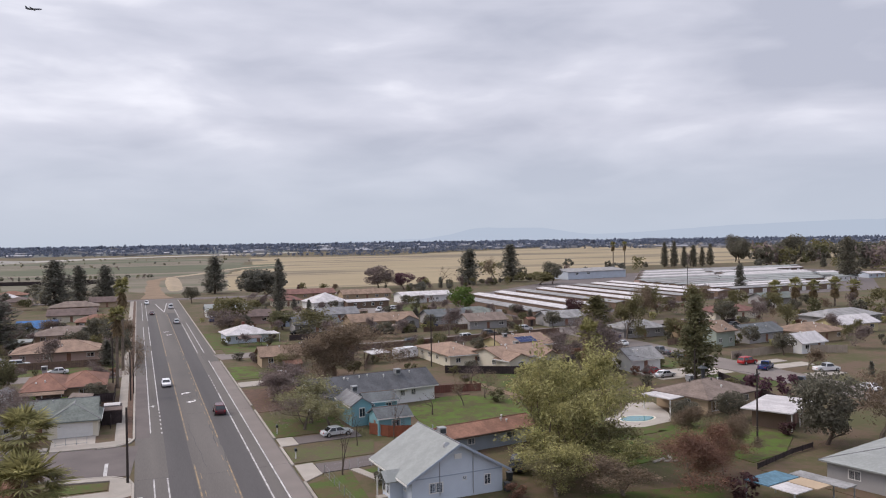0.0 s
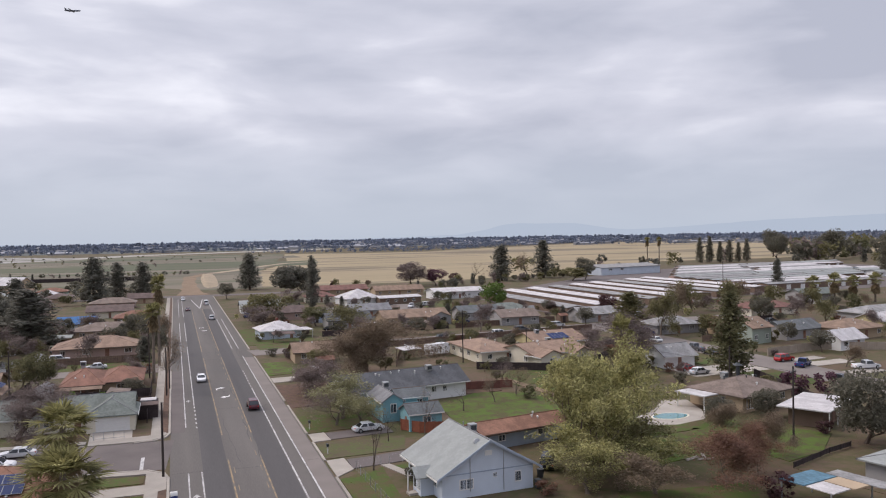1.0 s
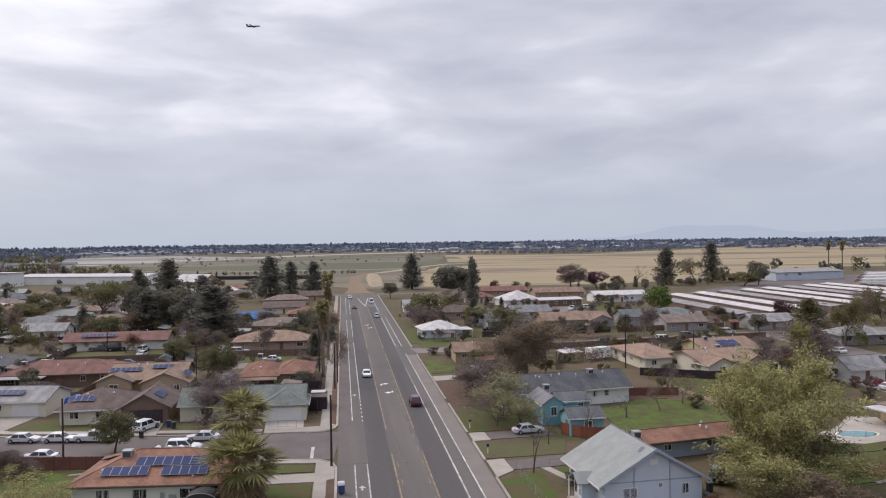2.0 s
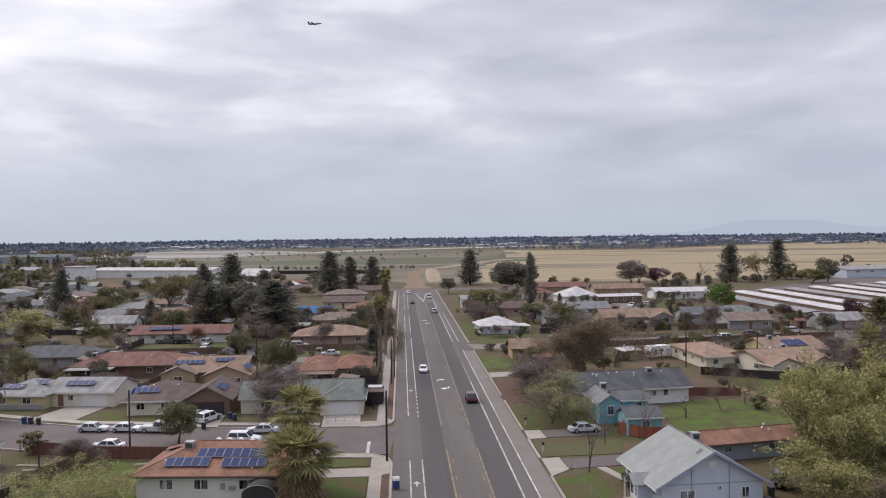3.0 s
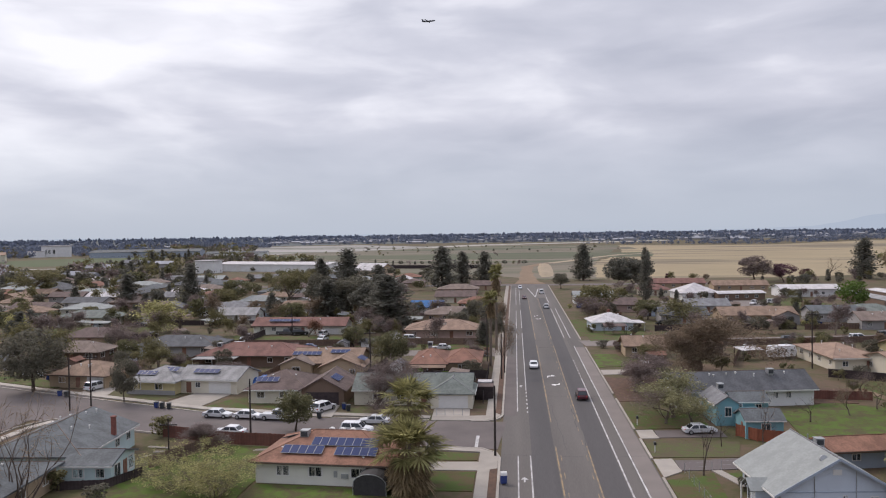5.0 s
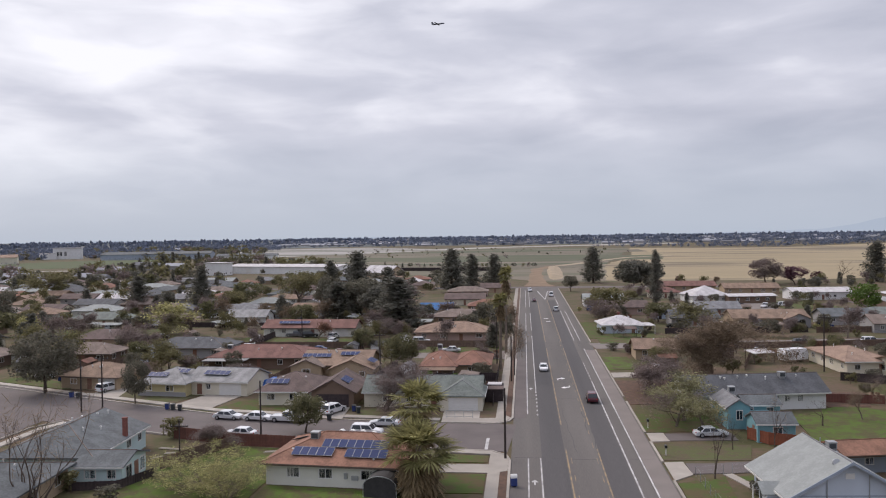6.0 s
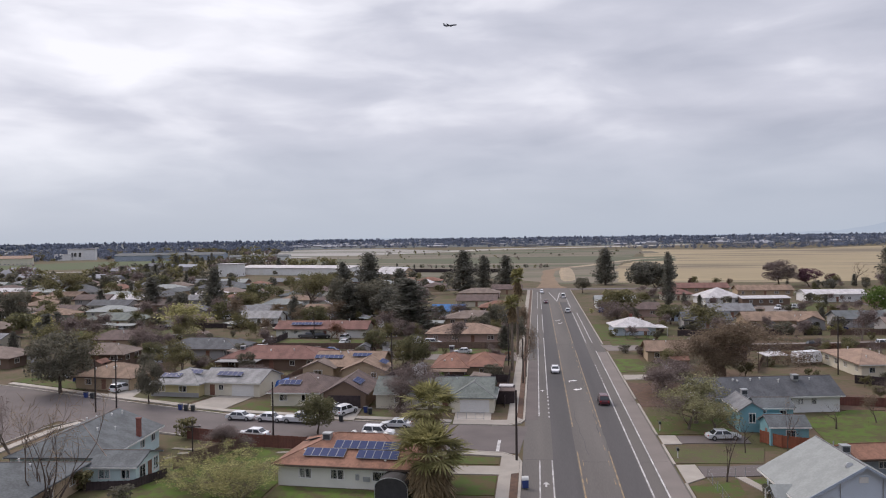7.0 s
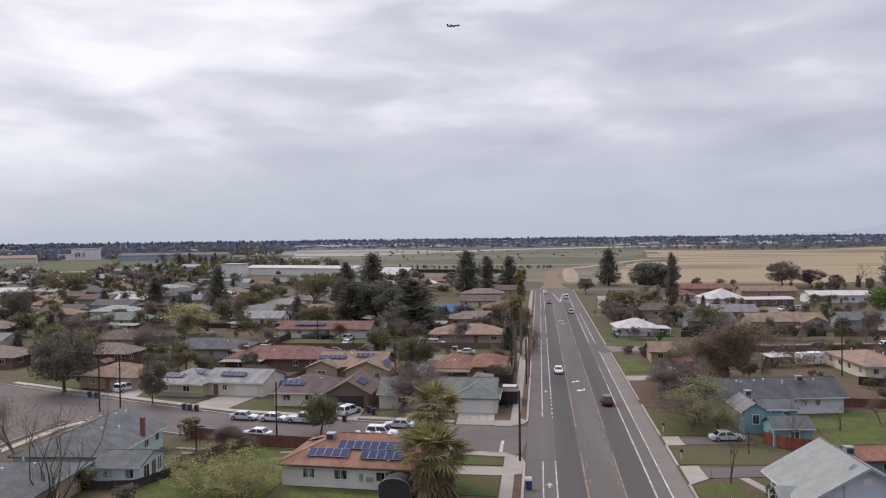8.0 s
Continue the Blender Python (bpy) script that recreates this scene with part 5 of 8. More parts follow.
for x, y, w, d, rf, wl, lab, st, rz in (
    (150, 186, 15, 11, "rust", "tan", "tan house with rust roof", "hip", 0),
    (157, 174, 14, 8, "bluegrey", "grey", "long shed with blue-grey roof", "gable", 10),
    (153, 153, 9, 6, "bright", "white", "white shed with bright roof", "gable", 10),
    (172, 170, 15, 12, "tan", "tan", "tan house with wide tan roof", "hip", 5),
    (196, 179, 16, 9, "bright", "yellow", "yellow shed with white skylit roof", "gable", 5),
    (212, 196, 24, 12, "lightgrey", "grey", "wide house with light grey roof", "hip", 5),
    (192, 226, 19, 11, "red", "cream", "cream house with red-brown roof", "hip", 0),
    (246, 262, 16, 10, "greygreen", "grey", "grey house with green-grey roof", "gable", 0),
    (104, 239, 13, 10, "taupe", "grey", "grey house with taupe roof", "gable", 0),
    (98, 258, 14, 10, "bluegrey", "grey", "grey house with blue-grey roof", "gable", 0),
    (111, 262, 16, 11, "greygreen", "tan", "tan house with grey-green roof", "hip", 0),
    (130, 234, 13, 9, "lightgrey", "grey", "grey garage with light grey roof", "gable", 0),
    (66, 284, 14, 10, "grey", "grey", "grey house with grey roof", "gable", 0),
    (52, 255, 14, 10, "dark", "grey", "grey house with dark roof", "gable", 0),
    (35, 290, 16, 11, "brown", "pink", "pink house with brown roof", "gable", 0),
    (31, 322, 15, 10, "white", "white", "white house with pale roof", "gable", 0),
    (101.5, 149, 8, 6.5, "lightgrey", "white", "white shed with light grey roof", "gable", 5),
    (135, 198, 14, 9, "lightgrey", "grey", "grey house with light roof", "hip", 0),
    (61, 358, 13, 10, "red", "cream", "cream house with red-brown roof", "hip", 0),
    (78, 398, 26, 12, "red", "tan", "long tan building with red-brown roof", "gable", 0),
    (103, 380, 24, 10, "tan", "tan", "long tan building with tan roof", "gable", 0),
):
    house(x, y, rz, w, d, rf, wl, lab, st, 2.7, 4.5)
h = house(74, 338, 8, 15, 15, "bright", "white", "white hall with a peaked tent-like white roof", "hip", 3.0, 6.4)
wing(h, 15, -8, 0, 19, 8, 2.7, 3.4, "gable", W["brown"], R["bright"], [("window", "s", u, 0.9, 1.4, 1.2) for u in (-6, -2, 2, 6)])
h = house(122, 348, 3, 24, 12, "bright", "white", "long white shed with white metal roof", "gable", 3.2, 4.6)

structure("parking_lot", slab([(48, 298), (92, 300), (98, 326), (66, 329), (50, 320)], -0.2, 0.007), M["asphalt_pale"], "pale paved lot before a white hall", "pavement")
structure("lawn", slab([(97, 303), (118, 305), (116, 336), (99, 332)], -0.2, 0.008), M["lawn"], "green lawn beside a white hall", "lawn")
structure("lawn", slab([(20, 212), (42, 216), (42, 229), (20, 227)], -0.2, 0.008), M["lawn"], "green front lawn of a white house", "lawn")

# storage rows with long white roofs
for i in range(9):
    y0, y1 = 252 + 6 * i, 338 + 7 * i
    s = thing("storage_building", 134 + 15.0 * i, (y0 + y1) / 2, 0, 0, "long low storage building with white metal roof", "storage building", "storage rows")
    L_ = y1 - y0
    wing(s, 0, 0, 90, L_, 7.6, 2.6, 3.1, "gable", W["brown"], R["bright" if i % 3 else "lightgrey"], [("garage_door", "s", -L_ / 2 + 4 + k * 7.5, 0.05, 2.6, 2.1) for k in range(int(L_ / 7.5))], over=0.25)
h = house(291, 486, 10, 52, 26, "lightgrey", "paleblue", "large pale grey metal warehouse", "gable", 5.0, 6.6, [("window", "s", -18, 3, 3, 1.4), ("window", "s", -8, 3, 3, 1.4)])
h["category"] = "warehouse"
structure("storage_yard", slab([(128, 246), (250, 296), (352, 300), (505, 440), (505, 520), (330, 520), (262, 470), (188, 402), (128, 345)], -0.2, 0.006), M["asphalt2"], "worn paved yard between storage rows", "pavement")
mh = random.Random(5)
for i in range(14):
    y = 316 + 13.5 * i
    x0, x1 = (266 if i < 6 else 272 + 10.5 * (i - 6)), 338 + 12.5 * i
    while x0 < x1 - 20:
        L_ = min(mh.uniform(46, 90), x1 - x0)
        xm = x0 + L_ / 2
        s = thing("storage_building", xm, y + 0.07 * (xm - 300), 0, 4, "long low storage building with pale metal roof", "storage building", "storage rows")
        wing(s, 0, 0, 0, L_, 7.2, 2.7, 3.2, "gable", W[mh.choice(("pink", "brown", "brown"))], R[mh.choice(("bright", "white", "lightgrey", "lightgrey"))], [("garage_door", "s", -L_ / 2 + 4 + k * 9, 0.05, 2.8, 2.1) for k in range(int(L_ / 9))], over=0.25)
        x0 += L_ + mh.choice((1.5, 1.5, 7))
for x, y, w in ((408, 388, 16), (424, 404, 14), (398, 366, 17), (440, 382, 15)):
    house(x, y, mh.uniform(-6, 6), w, 9, mh.choice(("bright", "white")), mh.choice(("white", "paleblue")), "pale low house with white roof beside storage rows", "gable", 2.7, 3.6, sides="s")

# far left warehouses and halls
h = house(-180, 604, -18, 100, 26, "bright", "white", "long white industrial warehouse", "gable", 5.5, 7.0, [("garage_door", "s", u, 0.05, 4, 4) for u in (-30, -18, 10, 24)])
h["category"] = "warehouse"
h = house(-92, 520, -30, 22, 16, "bright", "tan", "barn with a steep bright white roof", "gable", 4.5, 8.5)
h["category"] = "barn"
h = house(-640, 1068, 20, 36, 16, "bright", "white", "tall white hall with a dark glazed front", "flat", 15, 16, [("window", "s", u, 4, 3.4, 7) for u in (-12, -8, -2)])
wing(h, -24, -4, 0, 22, 14, 8, 8.6, "flat", W["white"], R["bright"], [])
h = house(-612, 874, 30, 44, 26, "sandy", "cream", "wide tan hall beside a playing field", "gable", 8, 11)
h = house(-480, 1012, 10, 140, 30, "bluegrey", "greyblue", "long low hall with dark roof", "gable", 7, 10)
h = house(-330, 930, 10, 70, 22, "bluegrey", "white", "long hall with blue-grey roof", "gable", 6, 8)
h = house(-230, 585, -10, 16, 12, "bright", "white", "tall white block with a flat roof", "flat", 9, 9.6)
structure("far_fence", strip([(-190, 640), (-60, 618), (-10, 612)], 0.3, -0.2, 2.6), M["darkfence"], "long dark fence before a weedy field", "fence")

fr = random.Random(21)
COV, WLS = ("grey", "brown", "taupe", "dark", "tan", "white", "rust", "bluegrey", "brown", "bright"), ("cream", "white", "tan", "grey", "offwhite", "brown", "green")
NAMED = {"grey": "grey", "brown": "brown", "taupe": "taupe", "lightgrey": "light grey", "tan": "tan", "white": "pale", "rust": "rust-brown", "bluegrey": "blue-grey", "bright": "white", "dark": "charcoal"}
for j, y in enumerate(range(286, 470, 26)):
    for i in range(12):
        x = -58 - 24 * i + fr.uniform(-5, 5)
        if x > -70 and y < 330 or (x < -300 and y < 330):
            continue
        rf, wl = fr.choice(COV), fr.choice(WLS)
        house(x, y + fr.uniform(-5, 5), fr.choice((0, 0, 90)), fr.uniform(13, 18), fr.uniform(8, 11), rf, wl, f"{wl if wl not in ('offwhite',) else 'off-white'} house with {NAMED[rf]} roof among trees", fr.choice(("hip", "gable")), 2.6, 4.3, sides="s")
for x, y in ((-170, 232), (-195, 250), (-175, 275), (-205, 290), (-230, 262), (-130, 290), (-105, 285), (-165, 170), (-185, 190)):
    rf, wl = fr.choice(COV), fr.choice(WLS)
    house(x, y, 0, 15, 10, rf, wl, f"{wl if wl not in ('offwhite',) else 'off-white'} house with {NAMED[rf]} roof among trees", "hip", 2.6, 4.3, sides="s")

# fences
fence_line("fence", [(-51, 112.2), (-40, 108.6), (-31.5, 107.6)], "redfence", 1.8, "dark red board fence along the side street")
fence_line("fence", [(-5.2, 136), (-5.2, 166)], "darkfence", 1.8, "dark board fence beside the pavement")
fence_line("fence", [(-22, 157), (-5.2, 157.5)], "darkfence", 1.9, "dark board fence behind the garage house")
fence_line("fence", [(-52.5, 88.0), (-47.5, 89.0), (-45.5, 94.0)], "darkfence", 1.1, "low dark board fence around a patio")
fence_line("fence", [(-46, 97), (-40.5, 108.5)], "fence", 1.6, "old leaning board fence between yards")
fence_line("fence", [(52, 203), (84, 208), (118, 213)], "fence", 1.6, "long brown board fence along a street")
fence_line("fence", [(44, 142), (60, 139.6)], "redfence", 1.5, "reddish board fence behind a lawn")
fence_line("fence", [(-28, 149), (-5.2, 150)], "fence", 1.7, "weathered board fence behind houses")
fence_line("fence", [(-75, 160), (-28, 152)], "fence", 1.7, "weathered board fence behind houses")
fence_line("fence", [(61, 161), (74, 153.5), (88, 158), (97, 166)], "darkfence", 1.7, "dark board fence around a yard")
fence_line("fence", [(128.5, 150), (146, 153), (160, 146)], "palewall", 1.9, "pale panel wall beside a street")
fence_line("fence", [(71, 78.6), (80, 82.2), (85, 83.6)], "darkfence", 0.7, "dark board fence between yards")


def chain_fence(pts, label="thin wire fence with metal posts"):
    f = thing("wire_fence", pts[0][0], pts[0][1], 0, 0, label, "fence")
    x0, y0 = pts[0]
    for (ax, ay), (bx, by) in zip(pts, pts[1:]):
        n = max(1, round(math.hypot(bx - ax, by - ay) / 2.5))
        for i in range(n + 1):
            px, py = ax + (bx - ax) * i / n - x0, ay + (by - ay) * i / n - y0
            part("post", MB().tube([(px, py, -0.2), (px, py, 1.2)], [0.035, 0.035], 6), M["metal"], f)
        for z in (0.15, 0.65, 1.15):
            part("wire", MB().tube([(ax - x0, ay - y0, z), (bx - x0, by - y0, z)], [0.006, 0.006], 4), M["metal"], f)


chain_fence([(20.6, 98.0), (20.9, 84), (21.2, 70)])
chain_fence([(20.6, 98.0), (24, 98.8)])
chain_fence([(25.2, 99.2), (29, 100.0)])

# pool
structure("pool_deck", slab([(66.5, 104), (71, 102.5), (77, 104), (80, 108), (83, 117), (79, 118.5), (74, 113), (68, 109)], -0.2, 0.05), M["concrete"], "pale concrete deck around a pool", "pavement")
pw = [(73.2 + 2.6 * math.cos(6.2832 * i / 24) * (1 + 0.16 * math.cos(6.2832 * i / 12)), 107.6 + 1.9 * math.sin(6.2832 * i / 24)) for i in range(24)]
tp = thing("swimming_pool", 73.2, 107.6, 0, 0, "small curved pool with turquoise water", "pool")
part("rim", slab([((x - 73.2) * 1.12, (y - 107.6) * 1.12) for x, y in pw], 0.05, 0.085), W["cream"], tp, "pale coping around the water")
part("water", slab([(x - 73.2, y - 107.6) for x, y in pw], 0.05, 0.1), M["water"], tp, "turquoise water surface")

# ---------------------------------------------------------------- vehicles
CARS = {}


def car_meshes(kind):
    """Meshes of one kind of car, heading along +x, wheels on z = 0."""
    L_, wd, hood, top = {"sedan": (4.7, 1.8, 0.86, 1.42), "suv": (4.8, 1.9, 1.0, 1.72), "pickup": (5.6, 1.95, 1.02, 1.78), "van": (5.6, 2.0, 1.15, 2.1)}[kind]
    h, w = L_ / 2, wd / 2
    cab = {"sedan": (-1.75, -1.1, 0.45, 1.2), "suv": (-2.3, -2.0, 0.5, 1.25), "pickup": (-0.7, -0.5, 0.85, 1.5), "van": (-2.7, -2.6, 1.5, 2.2)}[kind]
    # body shell: side outline with rounded ends, narrower at the sill
    side = [(-h, 0.42), (-h + 0.05, 0.3), (h - 0.1, 0.28), (h, 0.42), (h, 0.68), (h - 0.18, hood - 0.12), (cab[3] + 0.05, hood), (cab[0], hood + 0.02), (-h + 0.12, hood - 0.02), (-h, 0.72)]
    mb, n = MB(), len(side)
    vs = []
    for y, inset in ((-w, 0.0), (w, 0.0)):
        vs += [(x, y * (0.9 if abs(x) > h - 0.25 else 1.0) * (0.94 if z < 0.35 else 1.0), z) for x, z in side]
    mb.poly(vs, [tuple(range(n)), tuple(reversed(range(n, 2 * n)))] + [(i, n + i, n + (i + 1) % n, (i + 1) % n) for i in range(n)])
    if kind == "pickup":
        mb.box(-h + 0.15, -w + 0.1, hood - 0.02, -0.8, -w + 0.18, hood + 0.02).box(-h + 0.15, w - 0.18, hood - 0.02, -0.8, w - 0.1, hood + 0.02)
    c0, c1, c2, c3 = cab
    b, t, z1 = w * 0.93, w * 0.76, top
    vs = [(c0, -b, hood - 0.03), (c3, -b, hood - 0.03), (c3, b, hood - 0.03), (c0, b, hood - 0.03), (c1, -t, z1 - 0.05), (c2, -t, z1 - 0.05), (c2, t, z1 - 0.05), (c1, t, z1 - 0.05)]
    vs += [(c1 + 0.1, -t * 0.88, z1), (c2 - 0.12, -t * 0.88, z1), (c2 - 0.12, t * 0.88, z1), (c1 + 0.1, t * 0.88, z1)]
    roof = MB().poly(vs, [(3, 2, 1, 0), (0, 1, 5, 4), (1, 2, 6, 5), (2, 3, 7, 6), (3, 0, 4, 7), (4, 5, 9, 8), (5, 6, 10, 9), (6, 7, 11, 10), (7, 4, 8, 11), (8, 9, 10, 11)])
    V_ = [Vector(p) for p in vs]

    def pane(a, bb, c, d, u0=0.05, u1=0.95, v0=0.08, v1=0.9):
        """A pane set 1 cm proud on the face a b c d, between shares of its width and height."""
        A, B, C, D = V_[a], V_[bb], V_[c], V_[d]
        nrm = (B - A).cross(D - A).normalized() * 0.012
        q = [(A.lerp(B, u)).lerp(D.lerp(C, u), v) + nrm for u, v in ((u0, v0), (u1, v0), (u1, v1), (u0, v1))]
        return MB().poly(q + [p - nrm * 0.8 for p in q], [(0, 1, 2, 3), (0, 4, 5, 1), (1, 5, 6, 2), (2, 6, 7, 3), (3, 7, 4, 0)])

    g = {"windscreen": pane(1, 2, 6, 5), "rear_window": pane(3, 0, 4, 7)}
    lo = 0.62 if kind == "van" else 0.07
    for nm, f0 in (("side_window", (0, 1, 5, 4)), ("side_window_", (2, 3, 7, 6))):
        s0, s1 = (lo, 0.95) if nm == "side_window" else (0.05, 1 - lo)
        if kind in ("sedan", "suv"):
            g[nm + "a"], g[nm + "b"] = pane(*f0, s0, 0.47), pane(*f0, 0.52, s1)
        else:
            g[nm] = pane(*f0, s0, s1)
    r = 0.33 if kind == "sedan" else 0.38
    tyre, n = MB(), 16
    tyre.tube([(0, -0.11, 0), (0, -0.09, 0), (0, 0.09, 0), (0, 0.11, 0)], [r * 0.92, r, r, r * 0.92], n)
    rim = MB().tube([(0, -0.118, 0), (0, 0.118, 0)], [r * 0.62, r * 0.62], 10)
    CARS[kind] = dict(body=mb, roof=roof, glass=g, tyre=tyre.mesh("wheel", M["tyre"]), rim=rim.mesh("rim", M["rim"]), L=L_, w=w, r=r, gl={k: v.mesh("side_window" if k.startswith("side") else k, M["carglass"]) for k, v in g.items()})


PAINTS = {n: plain("car_paint_" + n, c, 0.22, mt) for n, c, mt in (("white", (0.72, 0.72, 0.74), 0), ("silver", (0.62, 0.63, 0.65), 0.0), ("grey", (0.16, 0.165, 0.18), 0.4), ("black", (0.018, 0.018, 0.022), 0.1), ("red", (0.36, 0.02, 0.025), 0.1), ("blue", (0.03, 0.05, 0.16), 0.2), ("maroon", (0.10, 0.03, 0.04), 0.2), ("beige", (0.42, 0.38, 0.30), 0.2))}
PM = {}


def car(x, y, rz, kind, paint, label="", z=0.01, lamps=True):
    if kind not in CARS:
        car_meshes(kind)
    k = CARS[kind]
    if (kind, paint) not in PM:
        PM[kind, paint] = k["body"].mesh("body", PAINTS[paint]), k["roof"].mesh("cabin", PAINTS[paint])
    c = thing("car" if kind != "pickup" else "pickup_truck", x, y, z, rz, label, "car" if kind != "pickup" else "truck")
    part("body", PM[kind, paint][0], None, c)
    part("cabin", PM[kind, paint][1], None, c)
    for nm, me in k["gl"].items():
        part("side_window" if nm.startswith("side") else nm, me, None, c)
    fx = k["L"] / 2 - 0.85
    for sx in (-fx, fx):
        for sy in (-1, 1):
            wl = part("wheel", k["tyre"], None, c, m=pose(sx, sy * (k["w"] - 0.1), k["r"]))
            part("rim", k["rim"], None, wl)
    h = k["L"] / 2
    for sy in (-1, 1) if lamps else ():
        part("headlight", MB().box(h - 0.14, sy * 0.62 - 0.17, 0.6, h + 0.01, sy * 0.62 + 0.17, 0.72), M["lamp_w"], c)
        part("taillight", MB().box(-h - 0.01, sy * 0.66 - 0.14, 0.66, -h + 0.12, sy * 0.66 + 0.14, 0.82), M["lamp_r"], c)
    return c


for x, y, rz, kind, paint, label in (
    (4.2, 171.5, -90, "sedan", "white", "white sedan driving on the grey main road"),
    (11.8, 140.5, 90, "suv", "maroon", "dark maroon car driving on the grey main road"),
    (12.3, 368, 90, "van", "white", "white van near the road junction"),
    (2.8, 398, -90, "suv", "white", "white car near the road junction"),
    (4.2, 341, -90, "sedan", "maroon", "dark red car on the main road"),
    (11.8, 300, 90, "suv", "silver", "silver car on the main road"),
    (-21.3, 121.0, 178, "sedan", "silver", "silver sedan parked along the side street"),
    (-23.0, 115.4, -4, "suv", "white", "white car parked behind the terracotta-roofed house"),
    (-15.4, 114.8, -4, "sedan", "white", "white sedan parked behind the palm"),
    (-31.4, 129.6, 65, "suv", "white", "white car parked in a driveway"),
    (-33.9, 131.8, 80, "sedan", "silver", "silver car parked in a driveway"),
    (-47.6, 124.6, -8, "sedan", "silver", "silver sedan parked along the kerb"),
    (-42.3, 123.9, -8, "sedan", "white", "white sedan parked along the kerb"),
    (-37.2, 123.2, -8, "pickup", "silver", "pale pickup parked along the kerb"),
    (-41.5, 113.8, 172, "sedan", "white", "white sedan parked by the red fence"),
    (-80.0, 146.5, 75, "suv", "silver", "silver car parked in a driveway"),
    (-95, 127, 95, "sedan", "beige", "beige car parked at the street corner"),
    (-93, 156, 20, "suv", "blue", "dark blue car parked on a yard"),
    (-101, 160, 10, "suv", "white", "white car parked on a yard"),
    (-54.0, 223, 80, "suv", "silver", "silver car on the drive of a red-roofed house"),
    (-61.5, 225.5, 10, "suv", "black", "black car outside a red-roofed house"),
    (-66.0, 226.5, 0, "pickup", "grey", "grey pickup outside a red-roofed house"),
    (-27.5, 213.0, 0, "suv", "silver", "silver car parked beside a house"),
    (26.6, 117.0, 8, "sedan", "silver", "silver sedan parked on the teal house's drive"),
    (43.6, 90.6, 60, "suv", "black", "black car parked beside the blue house"),
    (100.6, 141.6, 10, "sedan", "red", "red car parked on a drive"),
    (100.4, 137.2, 10, "sedan", "white", "white car parked on a drive"),
    (125.6, 136, 30, "pickup", "blue", "dark blue pickup parked on the street"),
    (126.9, 143, 10, "suv", "red", "red car parked on a drive"),
    (135, 128.6, -10, "pickup", "white", "white pickup parked on a drive"),
    (119.6, 165, 95, "pickup", "grey", "grey pickup parked on the street"),
    (118.6, 157.5, 95, "sedan", "black", "black car parked on the street"),
    (70.0, 209.5, 8, "suv", "black", "black car parked on a street"),
    (97, 218, 8, "suv", "grey", "grey car parked on a street"),
    (88.5, 246, 0, "suv", "blue", "dark blue car parked by a house"),
    (104, 248, 0, "sedan", "white", "white car parked by a house"),
):
    car(x, y, rz, kind, paint, label)

# more parked cars in the blocks farther off
pk = random.Random(31)
for x, y, rz in ((-30, 190, 0), (-52, 198, 180), (-75, 192, 0), (-18, 197.5, 180), (-88, 200, 2), (-62, 190.5, 0), (40, 214, 6), (88, 213, 8), (112, 224, 8), (119.5, 182, 90), (126, 196, 90), (125.5, 110, 90), (119.6, 120, 90), (-24, 247, 90), (-10, 268, 90), (-40, 250, 0), (-120, 248, 0), (-132, 244, 90), (-75, 262, 0), (24, 300, 90), (45, 246, 0), (60, 248, 0), (74, 322, 30), (82, 318, 30), (90, 310, 60), (98, 314, 0), (66, 316, 0), (150, 238, 0), (160, 206, 0), (176, 204, 10), (60, 192, 70), (56, 196, 20), (-112, 172, 20), (-140, 188, 0), (-45, 190.5, 0), (-96, 192.5, 0), (-106, 200, 2), (-34, 198.5, 180), (-70, 200, 0), (-8, 188.5, 90), (-52, 214, 80), (-74, 216, 80), (-104, 222, 90), (-30, 232, 0), (-84, 244, 10), (-98, 250, 90), (-146, 244, 0), (-152, 232, 0), (-160, 262, 0), (-60, 284, 0), (-78, 300, 90), (-110, 276, 0), (-128, 318, 0), (-96, 344, 0), (-150, 340, 90), (-180, 318, 0), (-64, 370, 0), (-118, 372, 0)):
    p_ = pk.choice(("white", "white", "silver", "silver", "grey", "black", "blue", "maroon", "beige"))
    k_ = pk.choice(("sedan", "sedan", "suv", "suv", "pickup"))
    car(x, y, rz + pk.uniform(-5, 5), k_, p_, f"{p_} {'pickup' if k_ == 'pickup' else 'car'} parked beside houses farther off", lamps=False)

# caravan in a yard
cv = thing("caravan", 59.5, 184, 0, 25, "white travel trailer parked in a yard", "caravan")
part("body", MB().poly([(-3.2, -1.2, 0.5), (3.0, -1.2, 0.5), (3.3, -1.2, 1.6), (2.7, -1.2, 2.9), (-2.9, -1.2, 2.9), (-3.3, -1.2, 2.0), (-3.2, 1.2, 0.5), (3.0, 1.2, 0.5), (3.3, 1.2, 1.6), (2.7, 1.2, 2.9), (-2.9, 1.2, 2.9), (-3.3, 1.2, 2.0)], [(0, 1, 2, 3, 4, 5), (11, 10, 9, 8, 7, 6)] + [(i, 6 + i, 6 + (i + 1) % 6, (i + 1) % 6) for i in range(6)]), PAINTS["white"], cv)
for u in (-1.8, 0.2, 1.9):
    opening(cv, "window", "s", u, 1.5, 0.9, 0.7, 3, 1.2)
for sy in (-1, 1):
    part("wheel", MB().tube([(0, sy * 1.1 - 0.1, 0.36), (0, sy * 1.1 + 0.1, 0.36)], [0.36, 0.36], 14), M["tyre"], cv)
part("hitch", MB().box(3.0, -0.06, 0.4, 4.4, 0.06, 0.5), M["metal"], cv)


